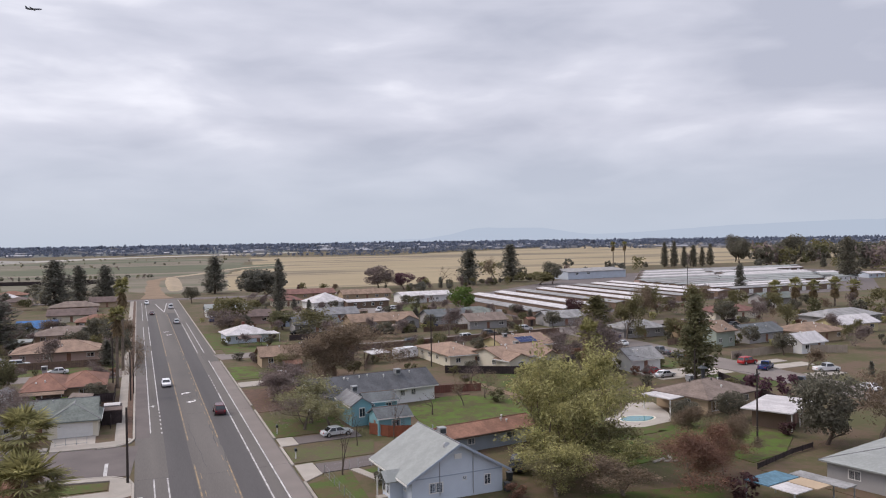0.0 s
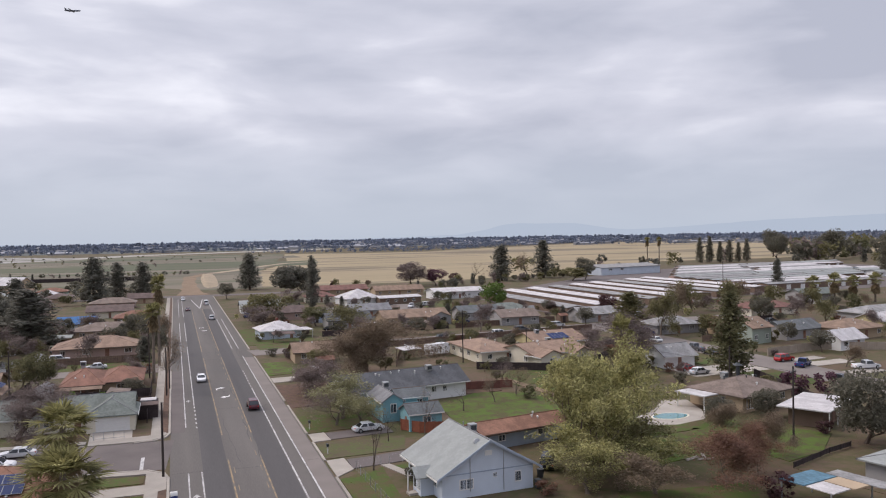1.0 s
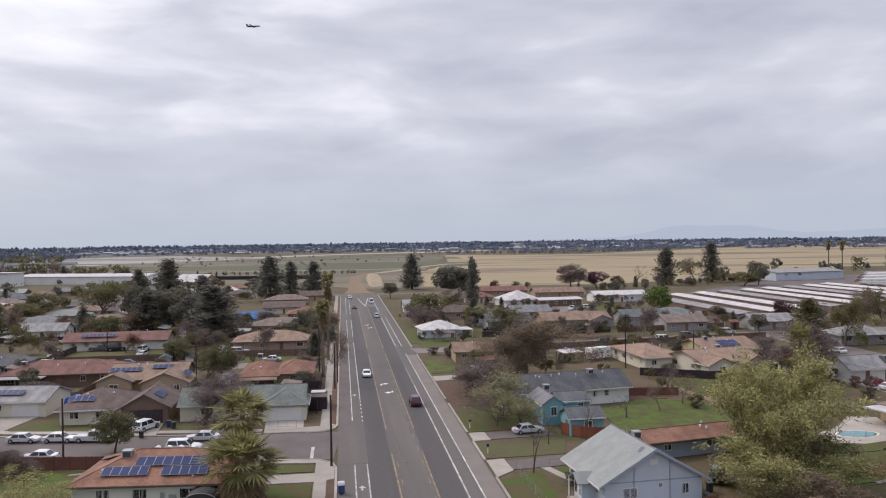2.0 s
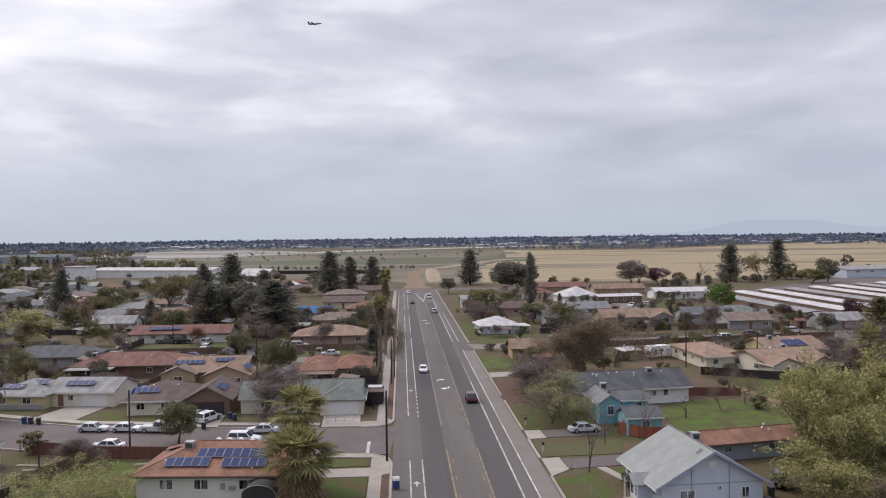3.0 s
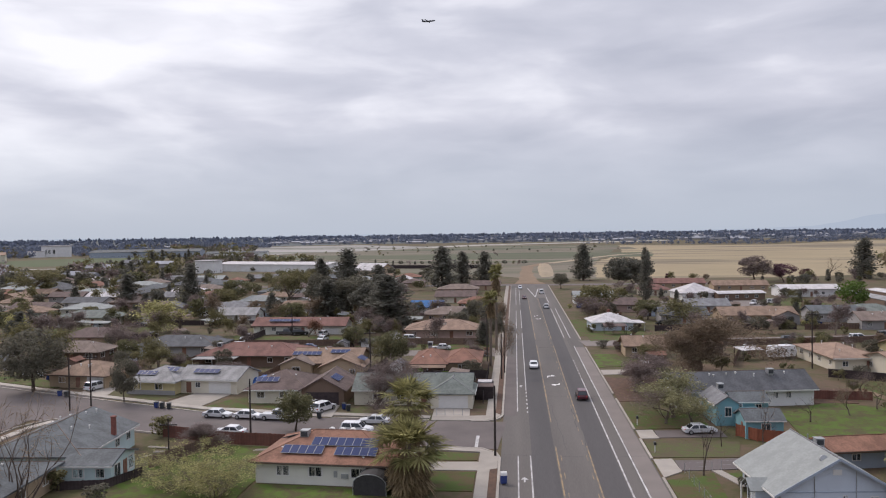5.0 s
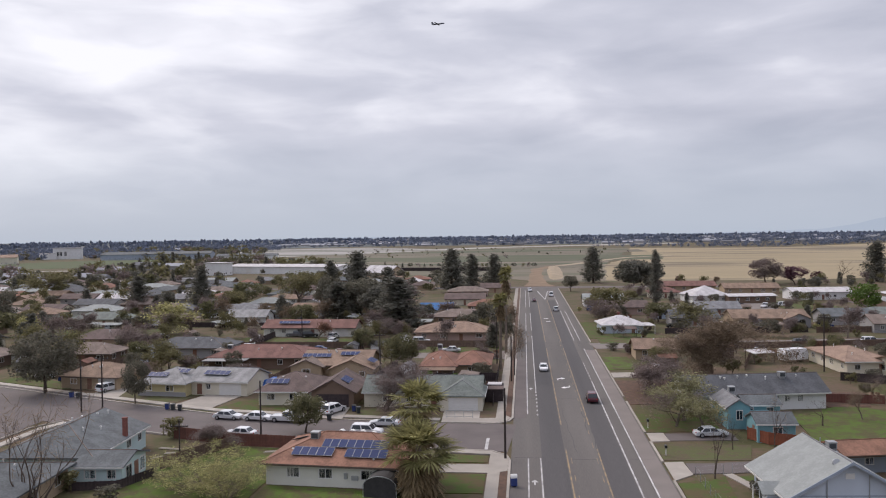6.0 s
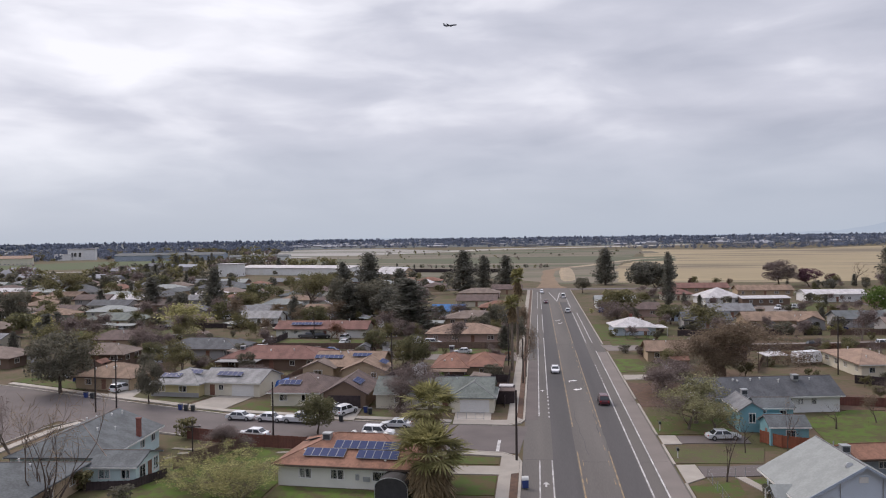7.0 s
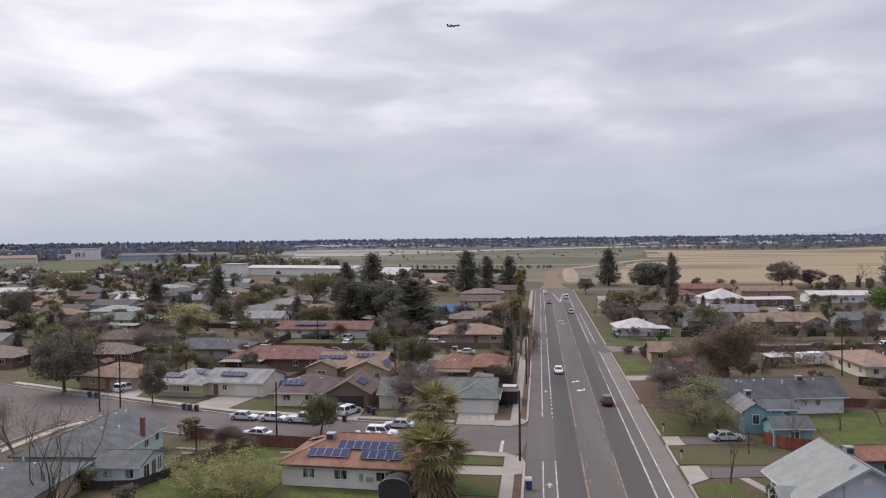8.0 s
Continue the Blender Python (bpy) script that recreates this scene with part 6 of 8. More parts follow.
def bin_(x, y, rz, m, label):
    b = thing("wheelie_bin", x, y, 0.0, rz, label, "bin")
    part("body", MB().poly([(-0.25, -0.27, 0.06), (0.25, -0.27, 0.06), (0.25, 0.27, 0.06), (-0.25, 0.27, 0.06), (-0.32, -0.36, 1.0), (0.32, -0.36, 1.0), (0.32, 0.36, 1.0), (-0.32, 0.36, 1.0)], [(3, 2, 1, 0), (4, 5, 6, 7), (0, 1, 5, 4), (1, 2, 6, 5), (2, 3, 7, 6), (3, 0, 4, 7)]), m, b)
    part("lid", MB().box(-0.34, -0.4, 1.0, 0.34, 0.4, 1.08), M["bin_dark"] if m is M["bin_blue"] else m, b)
    for s in (-1, 1):
        part("wheel", MB().tube([(s * 0.26 - 0.03, 0.3, 0.1), (s * 0.26 + 0.03, 0.3, 0.1)], [0.1, 0.1], 8), M["tyre"], b)


for x, y, rz, m, label in ((-28.2, 130.8, 0, "bin_blue", "dark blue bin beside a driveway"), (-27.2, 129.6, 20, "bin_dark", "dark bin beside a driveway"), (-30.8, 124.3, 0, "bin_dark", "grey bin standing in the street"), (-60.8, 131.0, 0, "bin_blue", "dark blue bin at the kerb"), (-59.6, 130.6, 0, "bin_dark", "dark bin at the kerb"), (-58.2, 130.2, 10, "bin_dark", "dark bin at the kerb"), (-83.6, 140.2, 0, "bin_blue", "dark blue bin at the kerb"), (-81.8, 139.4, 0, "bin_dark", "dark bin at the kerb"), (38.6, 83.0, 0, "bin_dark", "dark bin beside the blue house"), (40.6, 86.6, 0, "bin_dark", "dark bin beside the blue house")):
    bin_(x, y, rz, M[m], label)


# mailbox, kerbside cabinet
cb = thing("collection_box", -1.1, 92.8, 0, 8, "blue and white collection box at the kerb", "mailbox")
part("body", MB().box(-0.36, -0.34, 0.14, 0.36, 0.34, 1.05), M["bin_blue"], cb)
part("hood", MB().poly([(x, 0.36 * math.cos(math.pi * k / 8), 1.05 + 0.42 * math.sin(math.pi * k / 8)) for x in (-0.38, 0.38) for k in range(9)], [tuple(range(9)), tuple(reversed(range(9, 18)))] + [(k + 1, k, k + 9, k + 10) for k in range(8)]), M["whitetrim"], cb, "white rounded hood")
for sx in (-0.3, 0.3):
    for sy in (-0.28, 0.28):
        part("leg", MB().box(sx - 0.04, sy - 0.04, -0.05, sx + 0.04, sy + 0.04, 0.14), M["metal"], cb)


def post_box(x, y, label="small mailbox on a post at the kerb"):
    b = thing("mailbox", x, y, 0, 0, label, "mailbox")
    part("post", MB().box(-0.06, -0.06, -0.2, 0.06, 0.06, 1.0), M["whitetrim"], b)
    part("box", MB().box(-0.16, -0.28, 1.0, 0.16, 0.28, 1.25).tube([(0, -0.28, 1.25), (0, 0.28, 1.25)], [0.16, 0.16], 10), M["bin_dark"], b)


post_box(18.6, 106.8)
post_box(18.5, 121.5)


# ---------------------------------------------------------------- poles, lamps, wires
def pole(x, y, h, label="dark wooden utility pole", arm=True, name="utility_pole", cross=0, r=0.15):
    p = thing(name, x, y, 0, 0, label, "pole")
    part("shaft", MB().tube([(0, 0, -0.4), (0, 0, h)], [r, r * 0.7], 10), M["polewood"], p)
    if arm:
        k = Matrix.Rotation(radians(cross), 4, "Z")
        part("crossarm", MB().box(-1.2, -0.06, h - 0.9, 1.2, 0.06, h - 0.75), M["polewood"], p, m=k)
        for u in (-1.05, -0.4, 0.4, 1.05):
            part("insulator", MB().tube([(u, 0, h - 0.75), (u, 0, h - 0.55)], [0.05, 0.04], 6), M["metal"], p, m=k)
    return p


def street_lamp(x, y, h, rz, label="dark street lamp pole with a short arm"):
    p = thing("street_lamp", x, y, 0, rz, label, "lamp")
    part("shaft", MB().tube([(0, 0, -0.3), (0, 0, 0.4), (0, 0, h)], [0.16, 0.12, 0.08], 10), M["polewood"], p)
    part("arm", MB().tube([(0, 0, h - 0.3), (0.8, 0, h), (1.8, 0, h + 0.1)], [0.05, 0.045, 0.04], 6), M["metal"], p)
    part("lamp_head", MB().box(1.6, -0.14, h + 0.02, 2.3, 0.14, h + 0.16), M["metal"], p)


pole(-2.35, 104.0, 9.3, "dark leaning wooden pole on the pavement corner", arm=False, r=0.17)
pole(-2.4, 158, 9.0, "dark wooden pole beside the pavement", arm=False)
pole(-6.0, 180, 12, "dark wooden utility pole behind a fence", cross=10)
pole(-74.8, 128.4, 9.0, "dark wooden pole at the street bend", arm=False)
pole(-70.8, 128.0, 10.0, "dark wooden pole at the street bend")
pole(-47.0, 105.0, 4.4, "short dark post with a crosspiece in a yard", cross=8, r=0.11)
pole(-38.6, 114.2, 8.2, "dark wooden pole by the red fence", arm=False)
pole(-29.4, 162, 9.5, "dark wooden utility pole between houses", cross=15)
pole(61.5, 171, 12.0, "dark wooden utility pole beside tan roofs", cross=20)
pole(76, 168, 8.0, "thin wooden pole beside tan roofs", arm=False)
pole(79.5, 88, 10.5, "dark wooden utility pole in a back yard", cross=30)
pole(93.5, 119, 8.5, "dark wooden pole behind the pool house", arm=False)
pole(233, 300, 15, "tall wooden utility pole near storage rows", cross=0)
pole(-64, 226, 8, "thin wooden pole in a yard", arm=False)
street_lamp(-1.9, 165, 8.5, 0)


def wire(a, b, sag=0.8):
    n = 12
    pts = [tuple(Vector(a).lerp(Vector(b), i / n) - Vector((0, 0, 4 * sag * (i / n) * (1 - i / n)))) for i in range(n + 1)]
    w = thing("overhead_wire", *a, 0, "thin dark overhead wire between poles", "wire")
    part("cable", MB().tube([tuple(Vector(p) - Vector(a)) for p in pts], [0.018] * (n + 1), 4), M["bin_dark"], w)


wire((61.5, 171, 11.4), (79.5, 88, 9.8))
wire((-6, 180, 11.3), (-29.4, 162, 8.8))

# small clutter
bt = thing("blue_tarp", -48.5, 151, 0, 10, "bright blue tarp over stacked goods", "tarp")
tm = MB()
for j in range(7):
    for i in range(9):
        u, v = i / 8 * 2 - 1, j / 6 * 2 - 1
        tm.v.append((u * 2.4, v * 1.6, max(0.0, 2.0 * (1 - u * u * 0.45) * (1 - v * v * 0.7) + 0.18 * math.sin(5 * u + 3 * v)) if max(abs(u), abs(v)) < 0.99 else 0.0))
tm.f = [(j * 9 + i, j * 9 + i + 1, (j + 1) * 9 + i + 1, (j + 1) * 9 + i) for j in range(6) for i in range(8)]
part("cover", tm, M["blue_tarp"], bt)

def plank(x, y, rz, L_, label="pale loose plank lying on the grass"):
    p = thing("plank", x, y, 0.03, rz, label, "plank")
    part("board", MB().box(-L_ / 2, -0.12, 0.0, L_ / 2, 0.12, 0.06).box(-L_ / 2 + 0.2, 0.1, 0.06, L_ / 2 + 0.15, 0.34, 0.11), M["concrete"], p)


for x, y, rz, L_ in ((-33.2, 104.6, 70, 2.6), (-34.4, 105.6, 15, 1.8), (-49.2, 106.4, -10, 3.2), (-47.6, 104.2, 5, 2.4), (-48.6, 102.0, 25, 2.0), (62, 86.4, 20, 2.6), (63.4, 85.6, -15, 2.2), (64.2, 87.0, 60, 1.8)):
    plank(x, y, rz, L_)

# the small aircraft that crosses the sky
pl = thing("aeroplane", -150, 1444, 407, 0, "small dark aeroplane flying under grey cloud", "aeroplane")
dk = plain("aeroplane_paint", (0.10, 0.11, 0.14), 0.5)
part("fuselage", MB().tube([(-13, 0, 0.2), (-11.5, 0, 0), (-8, 0, 0), (7, 0, 0), (11, 0, 0.4), (13.5, 0, 0.9)], [0.2, 1.0, 1.35, 1.35, 0.8, 0.2], 12), dk, pl)
for s in (-1, 1):
    part("wing", MB().poly([(-1.5, s * 1, -0.5), (3, s * 1, -0.5), (3.4, s * 12, 0.6), (1.6, s * 12, 0.6), (-1.5, s * 1, -0.2), (3, s * 1, -0.2), (3.4, s * 12, 0.75), (1.6, s * 12, 0.75)], [(3, 2, 1, 0), (4, 5, 6, 7), (0, 1, 5, 4), (1, 2, 6, 5), (2, 3, 7, 6), (3, 0, 4, 7)]), dk, pl)
    part("tailplane", MB().box(10.5, min(s * 0.3, s * 4.6), 3.8, 12.4, max(s * 0.3, s * 4.6), 4.0), dk, pl)
    part("engine", MB().tube([(6, s * 2.1, 0.6), (9.2, s * 2.1, 0.6)], [0.8, 0.65], 10), dk, pl)
part("tail_fin", MB().poly([(9, -0.12, 0.8), (12.5, -0.12, 0.8), (13.2, -0.12, 4.2), (11.2, -0.12, 4.2), (9, 0.12, 0.8), (12.5, 0.12, 0.8), (13.2, 0.12, 4.2), (11.2, 0.12, 4.2)], [(0, 1, 2, 3), (7, 6, 5, 4), (0, 4, 5, 1), (1, 5, 6, 2), (2, 6, 7, 3), (3, 7, 4, 0)]), dk, pl)
pl.matrix_basis = pose(-150, 1444, 407, 0, 0, 165)

# ---------------------------------------------------------------- plants
FOL = dict(
    green=foliage("green_leaves", (0.180, 0.174, 0.092), (0.112, 0.108, 0.062)),
    dark=foliage("dark_green_leaves", (0.184, 0.172, 0.130), (0.124, 0.117, 0.093)),
    pine=foliage("pine_needles", (0.188, 0.182, 0.150), (0.128, 0.125, 0.106)),
    bright=foliage("fresh_green_leaves", (0.135, 0.200, 0.050), (0.075, 0.115, 0.032)),
    olive=foliage("olive_leaves", (0.215, 0.195, 0.098), (0.130, 0.120, 0.064)),
    spring=foliage("pale_spring_leaves", (0.430, 0.405, 0.180), (0.250, 0.235, 0.112), 0.45),
    brown=foliage("brown_twigs", (0.262, 0.200, 0.142), (0.168, 0.128, 0.094)),
    rust=foliage("rusty_buds", (0.250, 0.138, 0.095), (0.150, 0.088, 0.068)),
    purple=foliage("purplish_twigs", (0.245, 0.195, 0.180), (0.155, 0.124, 0.118)),
    palm=foliage("palm_fronds", (0.340, 0.315, 0.140), (0.175, 0.168, 0.076), 0.5),
    straw=foliage("dead_fronds", (0.310, 0.235, 0.138), (0.190, 0.142, 0.088)),
    sage=foliage("pale_sage_leaves", (0.315, 0.300, 0.165), (0.190, 0.180, 0.105), 0.4),
    plum=foliage("purple_plum_leaves", (0.165, 0.085, 0.110), (0.095, 0.050, 0.066)),
    maroon=foliage("plum_leaves", (0.120, 0.062, 0.064), (0.068, 0.038, 0.042)),
)


def quads(centres, sizes, rng, aspect=1.0, flat=0.0, wide=0.6):
    """Small leaf sprays, one island each, turned at random."""
    n = len(centres)
    a = rng.normal(size=(n, 3))
    a[:, 2] *= 1 - flat
    a /= np.linalg.norm(a, axis=1, keepdims=True)
    b = np.cross(a, rng.normal(size=(n, 3)))
    b /= np.linalg.norm(b, axis=1, keepdims=True)
    s = np.asarray(sizes)[:, None]
    c = np.cross(a, b) * s * 0.25
    v = np.stack([centres - a * s * aspect, centres + b * s * wide + c * wide, centres + a * s * aspect, centres - b * s * wide + c * wide], 1)
    return v.reshape(-1, 3), np.arange(4 * n).reshape(-1, 4)


def np_mesh(name, v, f, material):
    me = bpy.data.meshes.new(name)
    me.from_pydata(v.tolist(), [], f.tolist())
    me.materials.append(material)
    me.update()
    return me


def branches(mb, rng, p, d, length, r, depth, tips, spread=0.55, up=0.25, n_child=3, seg=3, sides=5):
    pts, q, dd = [p], p, d
    for i in range(seg):
        dd = (dd + Vector(rng.normal(size=3)) * 0.13 + Vector((0, 0, up * 0.25))).normalized()
        q = q + dd * length / seg
        pts.append(q)
    mb.tube(pts, [r * (1 - 0.5 * i / seg) for i in range(seg + 1)], sides, cap=False)
    if depth == 0:
        tips.append((pts[-1], dd, length))
        return
    for i in range(n_child):
        nd = (dd + Vector(rng.normal(size=3)) * spread + Vector((0, 0, up))).normalized()
        at = pts[-1] if i == 0 else pts[rng.integers(1, seg + 1)]
        branches(mb, rng, at, nd, length * rng.uniform(0.6, 0.85), r * 0.5, depth - 1, tips, spread, up, n_child, max(seg - 1, 2), max(sides - 1, 3))


TREE = {}


def leafy(key, seed, leaves=2600, leaf=0.30, clumps=26, low=0.25, flat=0.85):
    """Unit: 8 m high, 8 m wide."""
    rng = np.random.default_rng(seed)
    mb, tips = MB(), []
    branches(mb, rng, Vector((0, 0, -0.2)), Vector((0, 0, 1)), 2.2, 0.24, 3, tips, 0.6, 0.25, 3)
    cs = []
    for i in range(clumps):
        th, u = rng.uniform(0, 6.283), rng.uniform(-1, 1)
        rr = rng.uniform(0.5, 1.0)
        ex = math.sqrt(max(0, 1 - u * u * 0.8))
        cs.append((3.2 * rr * ex * math.cos(th), 3.2 * rr * ex * math.sin(th), 8 * (low + (1 - low) * 0.5) + u * 8 * (1 - low) * 0.42 * flat, rng.uniform(0.8, 1.6)))
    cs = np.array(cs)
    pick = rng.integers(0, clumps, leaves)
    off = rng.normal(size=(leaves, 3))
    off /= np.linalg.norm(off, axis=1, keepdims=True)
    off *= (rng.uniform(0.35, 1.0, (leaves, 1)) ** 0.5)
    cen = cs[pick, :3] + off * cs[pick, 3:4] * np.array([1, 1, 0.8])
    cen[:, 2] = np.maximum(cen[:, 2], 0.6)
    v, f = quads(cen, rng.uniform(0.6, 1.3, leaves) * leaf, rng)
    TREE[key] = mb.mesh("trunk", M["bark"]), np_mesh("crown", v, f, FOL["green"])


def sparse(key, seed, leaves=1800, leaf=0.2, depth=4, bark="palebark", ndroop=0.0, wide=0.6, aspect=1.5, puff=0.42, r=0.2):
    """A branching tree with thin twigs and small leaves or buds round them. Unit: 8 m high, 8 m wide."""
    rng = np.random.default_rng(seed)
    mb, tips = MB(), []
    branches(mb, rng, Vector((0, 0, -0.2)), Vector((0, 0, 1)), 2.3, r, depth, tips, 0.62, 0.22, 3)
    v = np.array(mb.v)
    ext = np.percentile(np.abs(v[:, :2]), 98)
    sc = np.array([4.0 / ext, 4.0 / ext, 8.0 / np.percentile(v[:, 2], 99.5)])
    mb.v = [tuple(p * sc) for p in v]
    tp = np.array([tuple(t[0]) for t in tips]) * sc
    pick = rng.integers(0, len(tp), leaves)
    cen = tp[pick] + rng.normal(size=(leaves, 3)) * puff - np.array([0, 0, ndroop]) * rng.uniform(0, 1, (leaves, 1))
    vv, ff = quads(cen, rng.uniform(0.5, 1.4, leaves) * leaf, rng, aspect, 0.0, wide)
    TREE[key] = mb.mesh("trunk", M[bark]), np_mesh("crown", vv, ff, FOL["brown"])


def stems(key, seed, n=7, leaves=500, leaf=0.3, wide=0.05, lean=0.5, depth=3, puff=0.4, r=0.075, bark="bark"):
    """A clump of thin upright stems. Unit: 8 m high, 8 m wide."""
    rng = np.random.default_rng(seed)
    mb, tips = MB(), []
    for i in range(n):
        a = 6.2832 * i / n + rng.uniform(-0.3, 0.3)
        ln = lean * rng.uniform(0.5, 1.3)
        d = Vector((math.cos(a) * ln, math.sin(a) * ln, 1)).normalized()
        branches(mb, rng, Vector((0.25 * math.cos(a), 0.25 * math.sin(a), -0.2)), d, rng.uniform(2.6, 3.6), r, depth, tips, 0.34, 0.28, 2, 4, 5)
    v = np.array(mb.v)
    sc = np.array([4.0 / np.percentile(np.abs(v[:, :2]), 98)] * 2 + [8.0 / v[:, 2].max()])
    mb.v = [tuple(p * sc) for p in v]
    tp = np.array([tuple(t[0]) for t in tips]) * sc
    if depth < 3 or leaves > 1000:
        tp = np.concatenate([tp, np.array(mb.v)[rng.integers(0, len(mb.v), len(tp) * 2)]])
    pick = rng.integers(0, len(tp), leaves)
    vv, ff = quads(tp[pick] + rng.normal(size=(leaves, 3)) * puff, rng.uniform(0.7, 1.5, leaves) * leaf, rng, 1.5, 0.0, wide)
    TREE[key] = mb.mesh("trunk", M[bark]), np_mesh("crown", vv, ff, FOL["brown"])


def conifer(key, seed, leaves=3000, ragged=0.3, big=1.0):
    """Unit: 16 m high, 8 m wide."""
    rng = np.random.default_rng(seed)
    mb = MB().tube([(0, 0, -0.3), (0, 0, 8), (0, 0, 15.6)], [0.35, 0.22, 0.03], 8)
    cen, n_b = [], 110
    for i in range(n_b):
        z = 1.0 + 14.4 * (i / n_b) ** 0.9
        u = z / 16.2
        r = 4.2 * (1 - u) ** 0.62 * min(1.0, 0.55 + 2.2 * u) * rng.uniform(1 - 1.6 * ragged, 1.12)
        th = i * 2.4 + rng.uniform(-0.7, 0.7)
        if i % 2 == 0:
            mb.tube([(0, 0, z), (r * 0.9 * math.cos(th), r * 0.9 * math.sin(th), z - 0.1 * r)], [0.06, 0.02], 4, cap=False)
        k = max(4, int(leaves / n_b * (0.3 + r / 3)))
        t = rng.uniform(0.1, 1, k) ** 0.7
        wob = rng.normal(size=(k, 3)) * np.array([0.42, 0.42, 0.38]) * (0.4 + 0.8 * t[:, None])
        cen += [np.stack([t * r * math.cos(th), t * r * math.sin(th), z - 0.14 * t * r + 0.12 * r * t * t], 1) + wob]
    cen = np.concatenate(cen)
    v, f = quads(cen, rng.uniform(0.2, 0.42, len(cen)) * big, rng, 1.3, 0.5)
    TREE[key] = mb.mesh("trunk", M["bark"]), np_mesh("crown", v, f, FOL["pine"])


def palm(key, seed, height=10.0, fronds=46, skirt=70, length=2.3, low=0.75):
    """Fan palm: leaf stalks that each end in a fan of narrow blades, over a skirt of dead ones."""
    rng = np.random.default_rng(seed)
    mb = MB().tube([(0, 0, -0.3), (0.05, 0, height * 0.5), (0.12, 0.05, height)], [0.36, 0.28, 0.24], 9)

    def fan(mesh, z, th, el, L_, blade, droop):
        d = Vector((math.cos(th) * math.cos(el), math.sin(th) * math.cos(el), math.sin(el)))
        side = Vector((-math.sin(th), math.cos(th), 0))
        up = side.cross(d)
        p0 = Vector((0.1, 0.05, z))
        p1 = p0 + d * L_
        mesh.poly([p0 - side * 0.04, p0 + side * 0.04, p1 + side * 0.025, p1 - side * 0.025], [(0, 1, 2, 3)])
        n = 15
        for i in range(n):
            a = (i / (n - 1) * 2 - 1) * 1.75
            v = (d * math.cos(a) + side * math.sin(a) + up * rng.uniform(-0.12, 0.12)).normalized()
            r = blade * (1 - 0.22 * abs(a) / 1.75) * rng.uniform(0.85, 1.1)
            w = side * math.cos(a) - d * math.sin(a)
            q = p1 + v * r * 0.55
            tip = p1 + v * r - Vector((0, 0, droop * r))
            mesh.poly([p1, q + w * 0.10, tip, q - w * 0.10], [(0, 1, 2, 3)])

    cr, sk = MB(), MB()
    for i in range(fronds):
        fan(cr, height - rng.uniform(0, 0.6), rng.uniform(0, 6.283), rng.uniform(-0.6, 1.5), length * rng.uniform(0.4, 0.6), length * rng.uniform(0.42, 0.56), rng.uniform(0.0, 0.25))
    for i in range(skirt):
        fan(sk, height * (1 - low * rng.uniform(0, 1) ** 0.8) - 0.4, rng.uniform(0, 6.283), rng.uniform(-1.35, -0.75), length * rng.uniform(0.25, 0.45), length * rng.uniform(0.4, 0.55), rng.uniform(0.1, 0.3))
    TREE[key] = mb.mesh("trunk", M["palebark"]), cr.mesh("crown", FOL["palm"]), sk.mesh("skirt", FOL["straw"])


leafy("leafy_a", 1, leaves=5200, leaf=0.17, clumps=34)
leafy("leafy_b", 2, leaves=5200, leaf=0.17, clumps=28)
leafy("leafy_c", 3, leaves=6500, leaf=0.165, clumps=50, low=0.12)
leafy("dense", 4, leaves=6500, leaf=0.165, clumps=50, low=0.2)
leafy("bush", 5, leaves=520, leaf=0.48, clumps=18, low=0.0)
leafy("pinecrown", 6, leaves=7500, leaf=0.20, clumps=34, low=0.3, flat=0.8)
stems("shrubby", 7, 22, 8000, 0.075, 0.45, 1.2, 3, 0.24, 0.085, "palebark")
stems("big_spring", 17, 11, 19000, 0.085, 0.48, 0.75, 4, 0.27, 0.12, "palebark")
sparse("spring_a", 11, 5200, 0.125, 5, puff=0.38)
sparse("spring_b", 12, 5200, 0.125, 5, puff=0.38)
sparse("bare_a", 13, 1500, 0.28, 5, wide=0.07, aspect=1.6)
sparse("bare_b", 14, 1500, 0.28, 5, wide=0.07, aspect=1.6)
sparse("twiggy", 15, 13000, 0.13, 5, wide=0.24, aspect=1.3, puff=0.46, r=0.09)
stems("thin_big", 18, r=0.12)
sparse("bare_c", 19, 9000, 0.19, 5, "bark", wide=0.12, aspect=1.6, puff=0.42, r=0.26)
sparse("thin", 16, 160, 0.3, 3, "bark", wide=0.06)
leafy("mid_leafy", 61, leaves=2000, leaf=0.26, clumps=32)
sparse("mid_spring", 62, 2200, 0.17, 4, puff=0.6)
sparse("mid_twiggy", 63, 3800, 0.30, 4, wide=0.12, aspect=1.4, puff=0.6, r=0.08)
conifer("mid_conifer", 64, leaves=2200, big=1.15)
leafy("far_leafy", 51, leaves=460, leaf=0.58, clumps=30)
leafy("far_leafy_low", 52, leaves=460, leaf=0.58, clumps=32, low=0.08)
sparse("far_spring", 53, 520, 0.36, 4, puff=0.7)
leafy("tiny_leafy", 55, leaves=110, leaf=1.1, clumps=16, low=0.1)
sparse("tiny_spring", 56, 110, 0.8, 3, puff=1.0)
conifer("far_conifer", 54, leaves=420, big=2.4)
conifer("conifer_a", 21, leaves=4600, big=0.8)
conifer("conifer_b", 22, leaves=4600, ragged=0.45, big=0.8)
conifer("cypress", 23, leaves=2600, ragged=0.15, big=1.0)
palm("palm_fan", 31, 9.2, fronds=40, skirt=46, length=3.4, low=0.35)
palm("palm_tall", 32, 14.0, fronds=46, skirt=40, length=2.2, low=0.2)
palm("palm_low", 33, 6.0, fronds=54, skirt=160, length=3.9, low=0.85)
